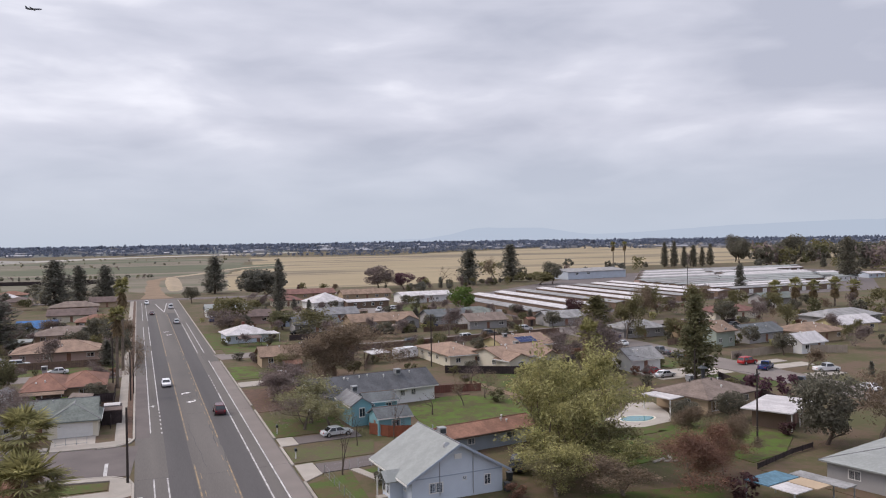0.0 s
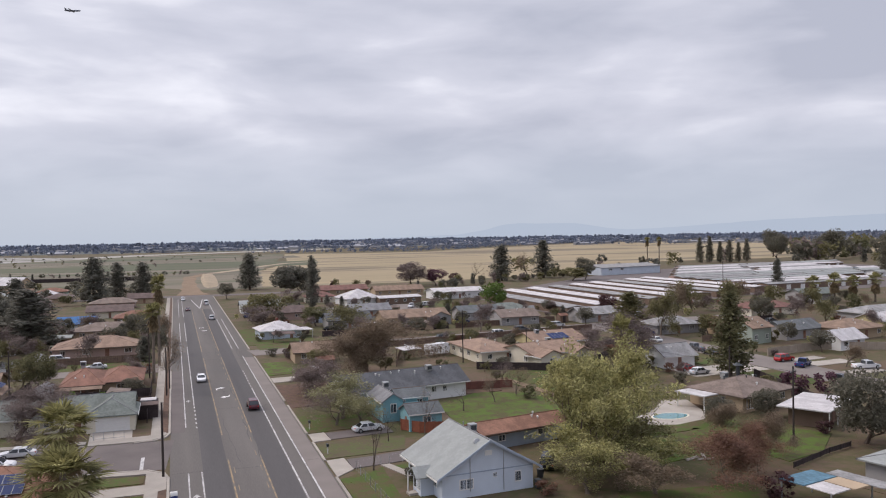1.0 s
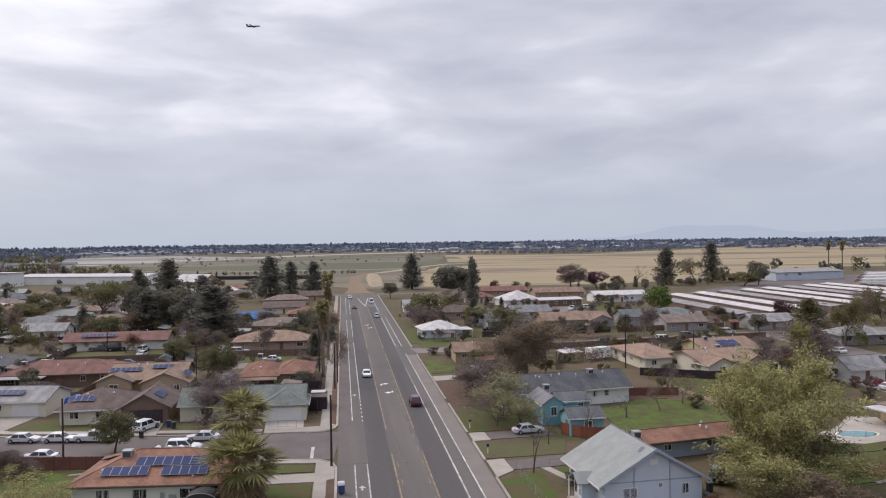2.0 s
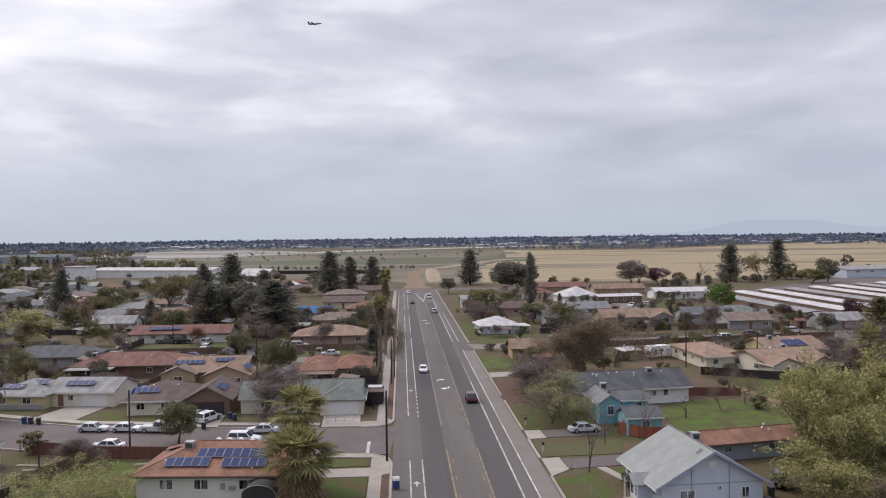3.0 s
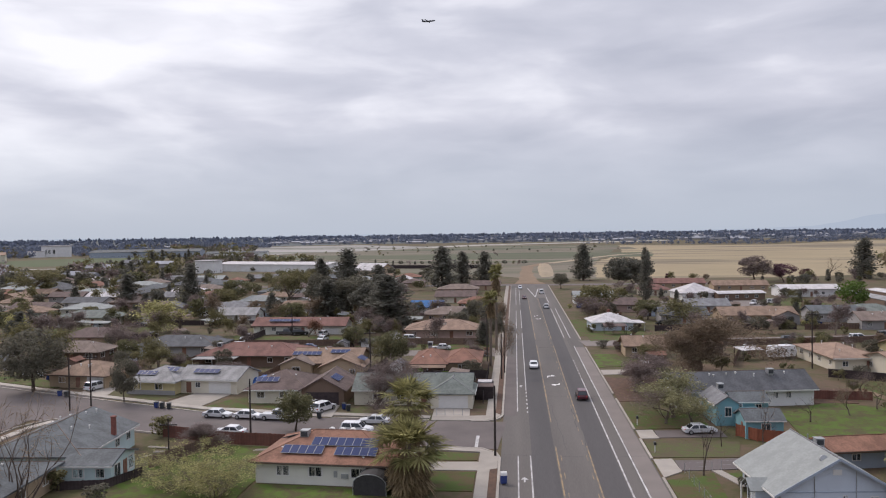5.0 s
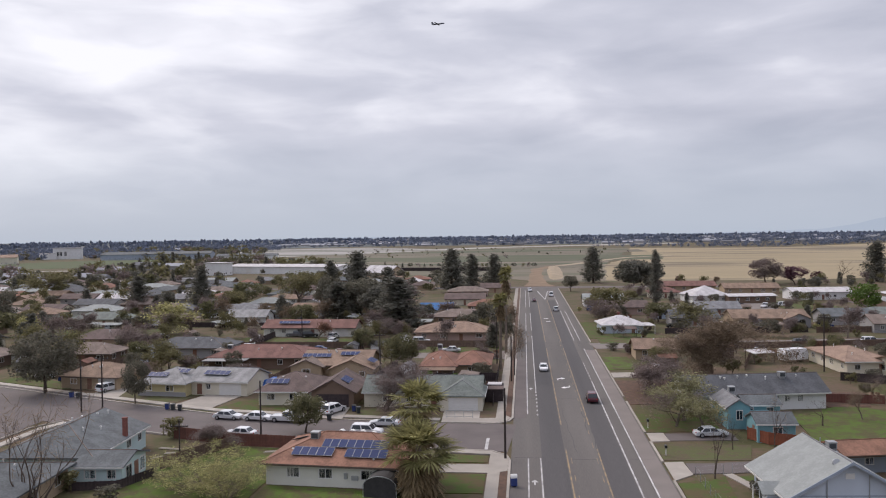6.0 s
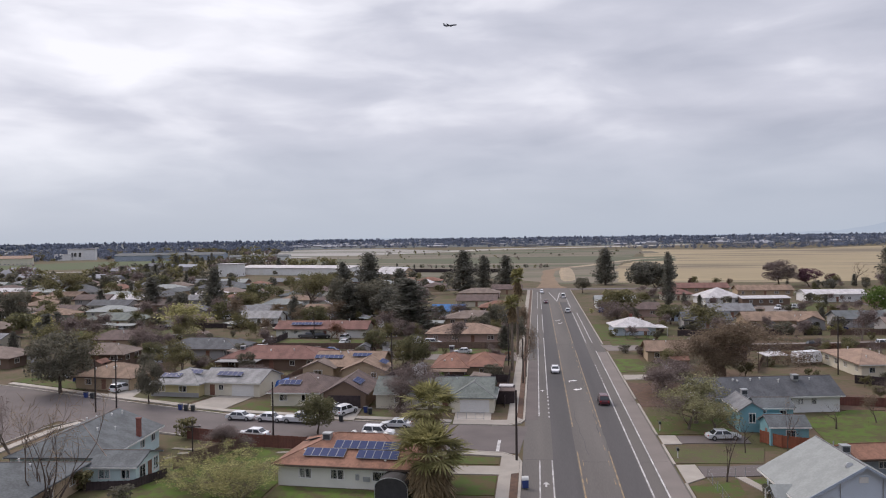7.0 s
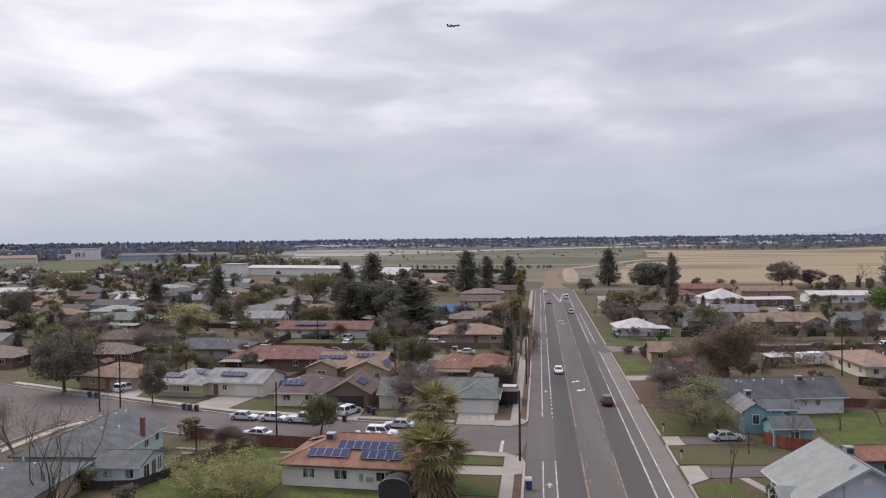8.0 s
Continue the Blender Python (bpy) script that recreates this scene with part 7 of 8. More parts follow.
NATIVE = {"mid_conifer": (16, 8), "conifer_a": (16, 8), "conifer_b": (16, 8), "far_conifer": (16, 8), "cypress": (16, 8), "palm_fan": (11.0, 5.6), "palm_tall": (16, 4.6), "palm_low": (8.4, 6.6)}
TRNG = random.Random(3)


MID = {"leafy_a": "mid_leafy", "leafy_b": "mid_leafy", "leafy_c": "mid_leafy", "dense": "mid_leafy", "spring_a": "mid_spring", "spring_b": "mid_spring", "twiggy": "mid_twiggy", "bare_a": "mid_spring", "bare_b": "mid_spring", "conifer_b": "mid_conifer"}


def tree(x, y, h, w, key, fol, label, cat="tree", rz=None):
    if math.hypot(x, y) > 185 and h < 12:
        key = MID.get(key, key)  # lighter meshes farther off
    nh, nw = NATIVE.get(key, (8, 8))
    t = thing("tree" if cat != "bush" else "bush", x, y, 0, 0, label, cat)
    t.matrix_basis = pose(x, y, 0, 0, 0, TRNG.uniform(0, 360) if rz is None else rz) @ Matrix.Diagonal((w / nw, w / nw, h / nh, 1))
    names = ("trunk", "crown", "dead_fronds")
    for n, me in zip(names, TREE[key]):
        ob = part(n, me, None, t)
        if n == "crown" and fol:
            ob.material_slots[0].link = "OBJECT"
            ob.material_slots[0].material = FOL[fol]
    return t


PLANTS = (
    # x, y, height, width, kind, foliage, label
    (-12.3, 94.5, 11.4, 7.0, "palm_fan", None, "fan palm with green crown above dead fronds"),
    (-11.6, 89.2, 8.0, 8.8, "palm_low", None, "stout fan palm with a thick skirt of dead fronds"),
    (-32.4, 116.2, 6.2, 6.8, "dense", "green", "rounded green street tree"),
    (-23.0, 131.6, 7.6, 11.0, "bare_c", "purple", "leafless spreading tree in a front yard"),
    (-68.5, 134.8, 8.1, 5.8, "dense", "dark", "dense dark green street tree"),
    (-91.0, 144.0, 12.0, 14.5, "dense", "dark", "large dark green tree beside the street"),
    (-26.0, 172.0, 8.0, 8.0, "dense", "green", "dense green tree between roofs"),
    (-37.9, 238, 17, 22, "conifer_b", "pine", "broad dark conifer among houses"),
    (-63, 266, 14, 15, "conifer_b", "pine", "broad dark conifer among houses"),
    (-50, 292, 17.5, 14, "conifer_a", "pine", "tall dark conifer among houses"),
    (-72, 292, 14, 14, "pinecrown", "dark", "rounded dark pine among houses"),
    (-67.7, 322, 23, 18, "conifer_a", "pine", "tall dark conifer among houses"),
    (-79.1, 323, 19.5, 13, "conifer_b", "pine", "tall dark conifer among houses"),
    (-55.9, 276, 14.0, 21.0, "pinecrown", "dark", "broad dark pine with a rounded crown"),
    (-46, 262, 12.5, 17.0, "pinecrown", "pine", "broad dark pine with a rounded crown"),
    (-35.6, 394, 22, 19, "conifer_a", "pine", "tall dark conifer near the junction"),
    (-27, 412, 19, 14, "conifer_b", "pine", "tall dark conifer near the junction"),
    (-15.7, 420, 18.5, 15, "conifer_a", "pine", "tall dark conifer near the junction"),
    (39.2, 460, 21, 16, "conifer_a", "pine", "tall conifer before the dry field"),
    (52, 375, 16.0, 25.0, "pinecrown", "pine", "broad dark pine before the dry field"),
    (51.9, 323, 22.3, 8.0, "conifer_b", "pine", "narrow ragged conifer near the road"),
    (27.8, 278.6, 10.5, 17, "dense", "olive", "olive-green spreading tree beside the road"),
    (23.0, 262, 6.5, 12.0, "twiggy", "purple", "leafless greyish tree beside the road"),
    (22.8, 396, 8, 10, "leafy_b", "dark", "dark rounded tree near the junction"),
    (36.8, 165, 11.0, 23, "twiggy", "brown", "large brown leafless tree with a dense twiggy crown"),
    (34.0, 162, 8.4, 15, "twiggy", "brown", "brown leafless tree with a twiggy crown"),
    (24.6, 126.4, 6.4, 11.0, "spring_a", "sage", "pale tree just coming into leaf"),
    (21.8, 146, 5.4, 9.5, "spring_a", "purple", "greyish leafless tree beside the road"),
    (23.5, 153, 5.4, 9.0, "spring_b", "purple", "greyish leafless tree beside the road"),
    (127, 437, 14, 20, "dense", "purple", "dark purplish tree before the field"),
    (141, 434, 10, 14, "dense", "plum", "dark purplish tree before the field"),
    (48, 350, 6, 9, "twiggy", "purple", "greyish leafless tree below a pine"),
    (44, 340, 4.5, 8, "dense", "olive", "olive-green shrub below a pine"),
    (60, 366, 5, 9, "dense", "dark", "dark green shrub below a pine"),
    (70, 440, 5, 5, "dense", "plum", "plum-coloured tree by the field"),
    (84, 446, 4.5, 5, "dense", "maroon", "dark purplish tree by the field"),
    (104, 446, 4, 4, "dense", "brown", "small brown tree by the field"),
    (144, 448, 6.4, 14, "twiggy", "purple", "grey leafless tree before the field"),
    (153, 437, 7, 7, "leafy_b", "maroon", "dark purplish small tree by the field"),
    (191, 456, 22.8, 20, "conifer_b", "pine", "tall dark ragged conifer by the field"),
    (226, 470, 25, 20, "conifer_b", "pine", "tall dark ragged conifer by the field"),
    (211, 461, 15.4, 14.3, "bare_a", "brown", "large leafless tree between conifers"),
    (238, 436, 14, 14, "leafy_a", "dark", "rounded dark green tree before the field"),
    (226, 430, 8, 20, "leafy_c", "olive", "low olive-green tree before the field"),
    (165, 436, 12, 10, "thin", "brown", "bare pollarded tree before the field"),
    (112.5, 277, 11.3, 11.8, "dense", "bright", "bright green rounded tree near storage rows"),
    (-179.7, 256, 13, 14.6, "leafy_c", "dark", "dark green tree among houses"),
    (-157.6, 313, 14, 14.5, "conifer_b", "pine", "dark conifer among houses"),
    (-122, 293, 19, 11, "conifer_a", "pine", "tall dark conifer among houses"),
    (-113, 319, 11, 16, "leafy_a", "green", "green tree among houses"),
    (-91, 312, 14, 18, "spring_b", "olive", "yellowish-green tree among houses"),
    (-102, 238, 8.3, 18.5, "spring_a", "spring", "pale spreading tree coming into leaf"),
    (-235, 367, 12.5, 22, "spring_b", "olive", "pale olive tree far among houses"),
    (-236, 421, 10, 12.6, "leafy_a", "dark", "dark tree far among houses"),
    (-112, 300, 8.5, 14, "leafy_c", "olive", "clipped olive hedge-like tree"),
    (-126, 304, 8.5, 14, "leafy_c", "olive", "clipped olive hedge-like tree"),
    (-2.4, 163.5, 10.5, 5.6, "bare_a", "brown", "slim leafless street tree"),
    (-5.0, 173.5, 17.0, 4.6, "palm_tall", None, "tall thin palm beside the pavement"),
    (-4.3, 196, 22.0, 4.6, "palm_tall", None, "tall thin palm beside the pavement"),
    (-4.6, 205, 9, 6, "leafy_b", "dark", "dark street tree beside the pavement"),
    (-2.4, 215, 9, 5, "bare_b", "brown", "slim leafless street tree"),
    (-6.4, 240, 8, 9, "leafy_a", "dark", "dark tree beside the pavement"),
    (-11, 249, 8, 10, "leafy_b", "dark", "dark tree beside the pavement"),
    (51.6, 92, 14.8, 16.5, "big_spring", "spring", "huge yellow-green tree coming into leaf"),
    (55.5, 101, 11.5, 9, "big_spring", "spring", "large yellow-green tree coming into leaf"),
    (46.5, 85.5, 5.5, 10, "spring_a", "spring", "pale spreading shrub under a larger tree"),
    (53, 87, 5.0, 8, "spring_b", "olive", "pale spreading shrub under a larger tree"),
    (43, 79.5, 3.6, 6, "spring_b", "olive", "olive shrub coming into leaf beside the blue house"),
    (50, 76.5, 4.0, 8, "spring_a", "brown", "brown leafless shrub in a back yard"),
    (53, 82.5, 4.0, 7, "spring_b", "spring", "yellow-green shrub coming into leaf in a back yard"),
    (61, 69.8, 3.2, 4.5, "bush", "maroon", "dark rounded shrub in a back yard"),
    (72, 84, 5.5, 6, "twiggy", "brown", "greyish leafless shrub beside a pole"),
    (72, 94, 4.5, 7, "twiggy", "brown", "greyish leafless shrub in a yard"),
    (93, 149, 10.5, 15, "twiggy", "purple", "leafless grey tree by a street"),
    (84, 140, 12, 5.2, "palm_fan", None, "fan palm between trees"),
    (58.6, 75.4, 6.4, 12.0, "twiggy", "rust", "rust-coloured leafless tree in a back yard"),
    (65.2, 78.0, 5.2, 9.0, "twiggy", "rust", "rust-coloured leafless tree in a back yard"),
    (88.0, 84, 10.4, 11.6, "leafy_c", "dark", "large dark green tree beside white roofs"),
    (97.0, 83, 9.0, 8.5, "spring_b", "brown", "tan leafless tree behind a dark tree"),
    (45.5, 82, 5.0, 7.5, "spring_a", "spring", "yellow-green tree coming into leaf"),
    (104.7, 133, 17.4, 9.8, "conifer_a", "green", "tall green conifer beside a street"),
    (117, 190, 13.2, 14.0, "conifer_b", "olive", "broad drooping conifer among houses"),
    (128, 192, 12, 9.6, "spring_a", "olive", "yellow-green tree among houses"),
    (86.7, 101.6, 4.6, 6, "leafy_c", "dark", "dark green shrub beside the tan house"),
    (77.0, 100.5, 4.3, 5.2, "leafy_c", "dark", "dark green shrub by the pool"),
    (279, 318, 15, 8.0, "conifer_b", "pine", "narrow dark conifer beside storage rows"),
    (578, 665, 29, 23, "leafy_a", "dark", "tall dark trees beside the dry field"),
    (575, 583, 29, 26, "leafy_c", "dark", "tall dark trees beside the dry field"),
    (403, 366, 27, 15.4, "conifer_a", "dark", "tall dark conifer among houses"),
    (226, 240, 7, 10, "dense", "olive", "green tree among houses"),
    (214, 246, 8, 9, "dense", "olive", "dark green tree among houses"),
    (185, 240, 10, 11, "spring_b", "olive", "brownish leafless tree among houses"),
    (168, 238, 10, 9, "twiggy", "brown", "brown leafless tree between houses"),
    (181, 214, 8, 9, "leafy_c", "green", "green tree beside a red-brown roof"),
    (176, 208, 8, 9, "leafy_a", "dark", "dark green tree beside a red-brown roof"),
    (188, 194, 7, 8, "spring_a", "olive", "olive-green tree between sheds"),
    (176, 244, 10, 10, "spring_a", "olive", "tall olive-brown tree behind houses"),
    (197, 250, 9, 10, "spring_b", "brown", "tall leafless tree behind houses"),
    (86, 223, 7.6, 7.6, "bare_a", "purple", "leafless grey tree beside a street"),
    (122, 224, 5.7, 7.2, "dense", "dark", "small dark green tree beside houses"),
    (146, 252, 7, 8, "leafy_a", "maroon", "dark purplish tree by storage rows"),
    (140, 187, 6, 7.2, "leafy_b", "olive", "small olive-green tree between houses"),
    (39, 296, 5.2, 12, "leafy_c", "dark", "dark green low tree between houses"),
    (43, 262, 6.5, 12, "dense", "green", "dark green tree behind a white roof"),
    (53, 241, 7.5, 15, "spring_a", "olive", "pale olive tree behind a white roof"),
    (32.3, 106.6, 7.9, 2.6, "thin", "brown", "slender leafless sapling in a yard"),
    (27.9, 110, 4.2, 2.4, "thin", "brown", "slender leafless sapling in a yard"),
    (22.6, 97.0, 7.4, 3.4, "thin", "brown", "slim leafless tree by the drive"),
    (22.8, 122.5, 5.0, 8.7, "bare_b", "purple", "greyish leafless tree in a front yard"),
    (26.6, 118.9, 4.8, 6.5, "spring_b", "sage", "greyish tree in a front yard"),
    (44.5, 124, 3.4, 4.0, "thin", "brown", "small leafless tree on a lawn"),
    (52, 128.5, 4.4, 4, "bare_a", "brown", "small leafless tree on a lawn"),
    (58, 133, 5, 5, "bare_b", "brown", "small leafless tree on a lawn"),
    (439, 596, 23, 9, "cypress", "dark", "tall poplar beside the dry field"),
    (447, 593, 24, 9, "cypress", "dark", "tall poplar beside the dry field"),
    (454, 588, 19, 8, "cypress", "dark", "tall poplar beside the dry field"),
    (464, 588, 20, 10, "cypress", "dark", "tall poplar beside the dry field"),
    (476, 591, 18, 8, "cypress", "dark", "tall poplar beside the dry field"),
    (489, 596, 21, 9, "cypress", "dark", "tall poplar beside the dry field"),
    (508, 579, 25, 20, "leafy_a", "dark", "tall dark trees beside the dry field"),
    (530, 570, 19, 8, "cypress", "dark", "tall poplar beside the dry field"),
    (541, 566, 20, 9, "cypress", "dark", "tall poplar beside the dry field"),
    (236, 250, 10, 6.4, "palm_fan", None, "fan palm in a row beside houses"),
    (244, 247, 11, 6.4, "palm_fan", None, "fan palm in a row beside houses"),
    (251, 245, 10, 6.4, "palm_fan", None, "fan palm in a row beside houses"),
    (258, 241, 11, 6.4, "palm_fan", None, "fan palm in a row beside houses"),
    (266, 239, 10, 6.4, "palm_fan", None, "fan palm in a row beside houses"),
    (620, 640, 24, 24, "leafy_a", "dark", "tall dark trees beside the dry field"),
    (660, 600, 24, 24, "leafy_c", "dark", "tall dark trees beside the dry field"),
    (640, 560, 20, 24, "leafy_b", "dark", "tall dark trees beside the dry field"),
    (414, 640, 24, 7, "palm_tall", None, "tall palm standing alone in the dry field"),
    (424, 636, 24, 7, "palm_tall", None, "tall palm standing alone in the dry field"),
    (-37.5, 91, 4.4, 11.5, "shrubby", "spring", "large pale yellow-green shrub in a yard"),
    (-33.5, 87, 4.0, 8.5, "shrubby", "spring", "large pale yellow-green shrub in a yard"),
    (-43.5, 106.0, 3.4, 7.0, "twiggy", "purple", "leafless reddish shrub by the fence"),
    (-51.2, 112.6, 3.4, 4.2, "bush", "olive", "green shrub at the street"),
    (-52.6, 80.5, 13.5, 10.5, "thin_big", "brown", "leafless tree with thin upright branches"),
    (-67, 95.5, 9.0, 8.0, "bare_a", "purple", "leafless tree beside a grey roof"),
    (-53.0, 88.2, 2.6, 3.6, "bush", "olive", "green shrub beside the porch"),
    (-46, 84.5, 2.2, 3.6, "bush", "dark", "dark green shrub in a yard"),
    (38.4, 80.8, 1.6, 3.2, "bush", "rust", "reddish shrub beside the blue house"),
    (25.8, 91.5, 1.7, 2.0, "bush", "dark", "dark clipped shrub beside the porch"),
    (94.5, 116, 3.5, 4, "bush", "maroon", "dark red shrub in a yard"),
    (102, 113, 4.4, 6.2, "bush", "plum", "plum-coloured shrub beside a street"),
    (108.5, 112, 4.2, 5.2, "bush", "plum", "plum-coloured shrub beside a street"),
    (86.8, 89.8, 2.2, 3.0, "bush", "maroon", "dark red shrub by a patio"),
    (29, 198, 3.0, 6, "bush", "dark", "dark green shrub near the corner"),
    (22, 200, 2.2, 4, "bush", "dark", "dark green shrub near the corner"),
    (30, 180, 4, 7, "leafy_c", "olive", "olive shrub beside a small house"),
    (-18.5, 153.5, 3.2, 3, "bush", "bright", "yellow-green shrub behind a roof"),
    (-13, 153.5, 2.6, 3, "bush", "bright", "yellow-green shrub behind a roof"),
    (-76, 165, 7, 9, "spring_a", "olive", "olive tree between houses"),
    (-62, 166, 5, 5, "leafy_b", "dark", "dark tree between houses"),
    (-98, 196, 7, 11, "twiggy", "purple", "purplish leafless tree between houses"),
    (-88, 175, 6, 6, "leafy_a", "green", "green tree between houses"),
    (-104, 168, 8, 9, "spring_a", "olive", "olive tree between houses"),
    (-120, 190, 7, 10, "spring_b", "olive", "pale olive tree between houses"),
    (-140, 215, 7, 9, "spring_a", "spring", "pale tree between houses"),
    (-58, 221, 4.5, 6, "bare_b", "rust", "leafless reddish tree before a red-roofed house"),
    (-20, 209, 6, 7, "bare_a", "purple", "leafless tree before a long house"),
    (-40, 198, 6, 7, "leafy_a", "green", "green tree between houses"),
)
for p in PLANTS:
    tree(*p, cat="bush" if p[4] == "bush" or "shrub" in p[6] else "tree")

KINDS = (("leafy_a", "green"), ("leafy_b", "dark"), ("spring_a", "olive"), ("twiggy", "purple"), ("conifer_b", "pine"), ("spring_b", "purple"), ("bare_b", "brown"), ("leafy_a", "dark"), ("spring_b", "olive"), ("spring_a", "purple"), ("bare_a", "purple"))
WORD = {"green": "green", "dark": "dark green", "olive": "olive-green", "purple": "leafless purplish", "pine": "dark coniferous", "brown": "leafless brown", "spring": "pale yellow-green"}
tr = random.Random(8)


def free(x, y, gap):
    """Whether a plant may stand here: off the roads and clear of the houses."""
    if -5 < x < 19 or (x < 0 and 104 + 0.0018 * x * x < y < 130 + 0.0028 * x * x) or (x < -74 and y < 145):
        return False
    if 110 < x < 129 and y < 230 or (x > 17 and abs(y - 208 - 0.12 * (x - 17)) < 7):
        return False
    return all(math.hypot(x - hx, (y - hy) * 1.15) > r + gap for hx, hy, r in FOOT)


ZONES = ((-130, -6, 150, 190, 30, 2.5, 5), (-150, -6, 196, 290, 84, 3, 7.5), (20, 112, 132, 215, 40, 2, 4.6), (128, 250, 100, 250, 62, 2.5, 6), (22, 128, 222, 340, 64, 2.2, 5.2))
MASSED = []  # trees of the blocks farther off, joined by kind below
for x0, x1, y0, y1, n, h0, h1 in ZONES:
    made = 0
    for i in range(n * 4):
        x, y = tr.uniform(x0, x1), tr.uniform(y0, y1)
        k, f = tr.choice(KINDS)
        while h1 <= 5 and k.startswith("conifer"):
            k, f = tr.choice(KINDS)
        h = tr.uniform(h0, h1) * (1.25 if k.startswith("conifer") else 1)
        w = h * tr.uniform(0.9, 1.35) * (0.6 if k.startswith("conifer") else 1)
        if not free(x, y, 0.15 * w) or made >= n:
            continue
        made += 1
        if math.hypot(x, y) > 215:
            MASSED.append((x, y, h, w, MID.get(k, k), f))
        else:
            tree(x, y, h, w, k, f, f"{WORD[f]} tree standing among houses", "tree")


def far_trees():
    """Trees of the far blocks, joined by foliage colour into one crown mass each."""
    groups = {}
    spots = [(tr.uniform(-340, -42), tr.uniform(236, 500), 3.5, 7.5) for i in range(290)] + [(tr.uniform(22, 126), tr.uniform(300, 440), 2.5, 5) for i in range(16)]
    spots += [(tr.uniform(220, 340), tr.uniform(110, 260), 4, 8) for i in range(60)] + [(tr.uniform(250, 620), tr.uniform(350, 640), 5, 10) for i in range(60)]
    spots += [(tr.uniform(-340, -120), tr.uniform(140, 236), 4, 8) for i in range(50)] + [(u, 352 + 0.49 * u + tr.uniform(-12, 6), 2.5, 6) for u in (tr.uniform(110, 262) for i in range(46))]
    for i in range(1500):
        az, r = tr.uniform(-0.78, -0.2), tr.uniform(480, 1750)
        if (r > 620 or az < -0.4) and (az < -0.32 or r < 760 and az < -0.25):
            spots.append((r * math.sin(az), r * math.cos(az), 4, 10))
    spots += [(tr.uniform(-260, 150), tr.uniform(880, 1480), 1.5, 4) for i in range(60)] + [(-200 + 6 * i + tr.uniform(-2, 2), 700 - 0.6 * i + tr.uniform(-3, 3), 2.5, 4) for i in range(36)]
    for i in range(170):
        az, r = tr.uniform(0.72, 1.0), tr.uniform(640, 1300)
        spots.append((r * math.sin(az), r * math.cos(az), 8, 18))
    for x, y, h0, h1 in spots:
        if y < 520 and not free(x, y, 1.0) or (128 < x < 520 and 246 < y < 540 and 0.75 * x + 40 < y < 0.49 * x + 335):
            continue
        if abs(x / y + 0.602) < 0.035 and y > 560 or -690 < x < -400 and 690 < y < 985 or (-480 < x < -375 and 560 < y < 760):
            continue
        k, f = tr.choice((("far_leafy", "dark"), ("far_leafy", "green"), ("far_spring", "olive"), ("far_spring", "purple"), ("far_conifer", "pine"), ("far_leafy_low", "green"), ("far_leafy_low", "dark"), ("far_spring", "olive"), ("far_leafy", "dark"), ("far_leafy_low", "pine")))
        if math.hypot(x, y) > 560 and k != "far_conifer":
            k = "tiny_spring" if k == "far_spring" else "tiny_leafy"
        h = tr.uniform(h0, h1) * (1.3 if k == "far_conifer" else 1)
        w = h * tr.uniform(0.9, 1.4) * (0.55 if k == "far_conifer" else 1)
        nh, nw = NATIVE.get(k, (8, 8))
        groups.setdefault((k, f), []).append(np.array(pose(x, y, 0, 0, 0, tr.uniform(0, 360)) @ Matrix.Diagonal((w / nw, w / nw, h / nh, 1))))
    for x, y, h, w, k, f in MASSED:
        nh, nw = NATIVE.get(k, (8, 8))
        groups.setdefault((k, f), []).append(np.array(pose(x, y, 0, 0, 0, tr.uniform(0, 360)) @ Matrix.Diagonal((w / nw, w / nw, h / nh, 1))))
    for (k, f), ms in groups.items():
        crown = TREE[k][1]
        n = len(crown.vertices)
        co = np.empty(n * 3)
        crown.vertices.foreach_get("co", co)
        co = np.c_[co.reshape(-1, 3), np.ones(n)]
        v = np.concatenate([(co @ m.T)[:, :3] for m in ms])
        fc = (np.arange(len(ms))[:, None, None] * n + np.arange(n).reshape(-1, 4)[None]).reshape(-1, 4)
        tagged(new("far_trees", np_mesh("far_trees", v, fc, FOL[f])), f"many {WORD[f]} trees among far houses", "trees", kind="stuff")


far_trees()


# garden sheds and patio roofs in the yards
def garden_shed(x, y, rz, w, d, h, wall, cover, label):
    s = thing("shed", x, y, 0, rz, label, "shed")
    part("wall", body_walls(w, d, h, h + 0.6, (True, True)), wall, s)
    part("roof", gable_roof(w, d, h, h + 0.6, 0.2, 0.08), cover, s)
    part("door", MB().box(-0.5, -d / 2 - 0.05, 0.0, 0.5, -d / 2 - 0.005, h - 0.2), M["darkfence"], s)


def patio_cover(x, y, rz, w, d, cover, label):
    s = thing("patio_cover", x, y, 0, rz, label, "patio cover")
    part("roof", MB().poly([(-w / 2, -d / 2, 2.2), (w / 2, -d / 2, 2.2), (w / 2, d / 2, 2.6), (-w / 2, d / 2, 2.6), (-w / 2, -d / 2, 2.3), (w / 2, -d / 2, 2.3), (w / 2, d / 2, 2.7), (-w / 2, d / 2, 2.7)], [(3, 2, 1, 0), (4, 5, 6, 7), (0, 1, 5, 4), (1, 2, 6, 5), (2, 3, 7, 6), (3, 0, 4, 7)]), cover, s)
    for sx in (-1, 1):
        for sy in (-1, 1):
            part("post", MB().box(sx * (w / 2 - 0.2) - 0.06, sy * (d / 2 - 0.2) - 0.06, -0.1, sx * (w / 2 - 0.2) + 0.06, sy * (d / 2 - 0.2) + 0.06, 2.4), M["darktrim"], s)


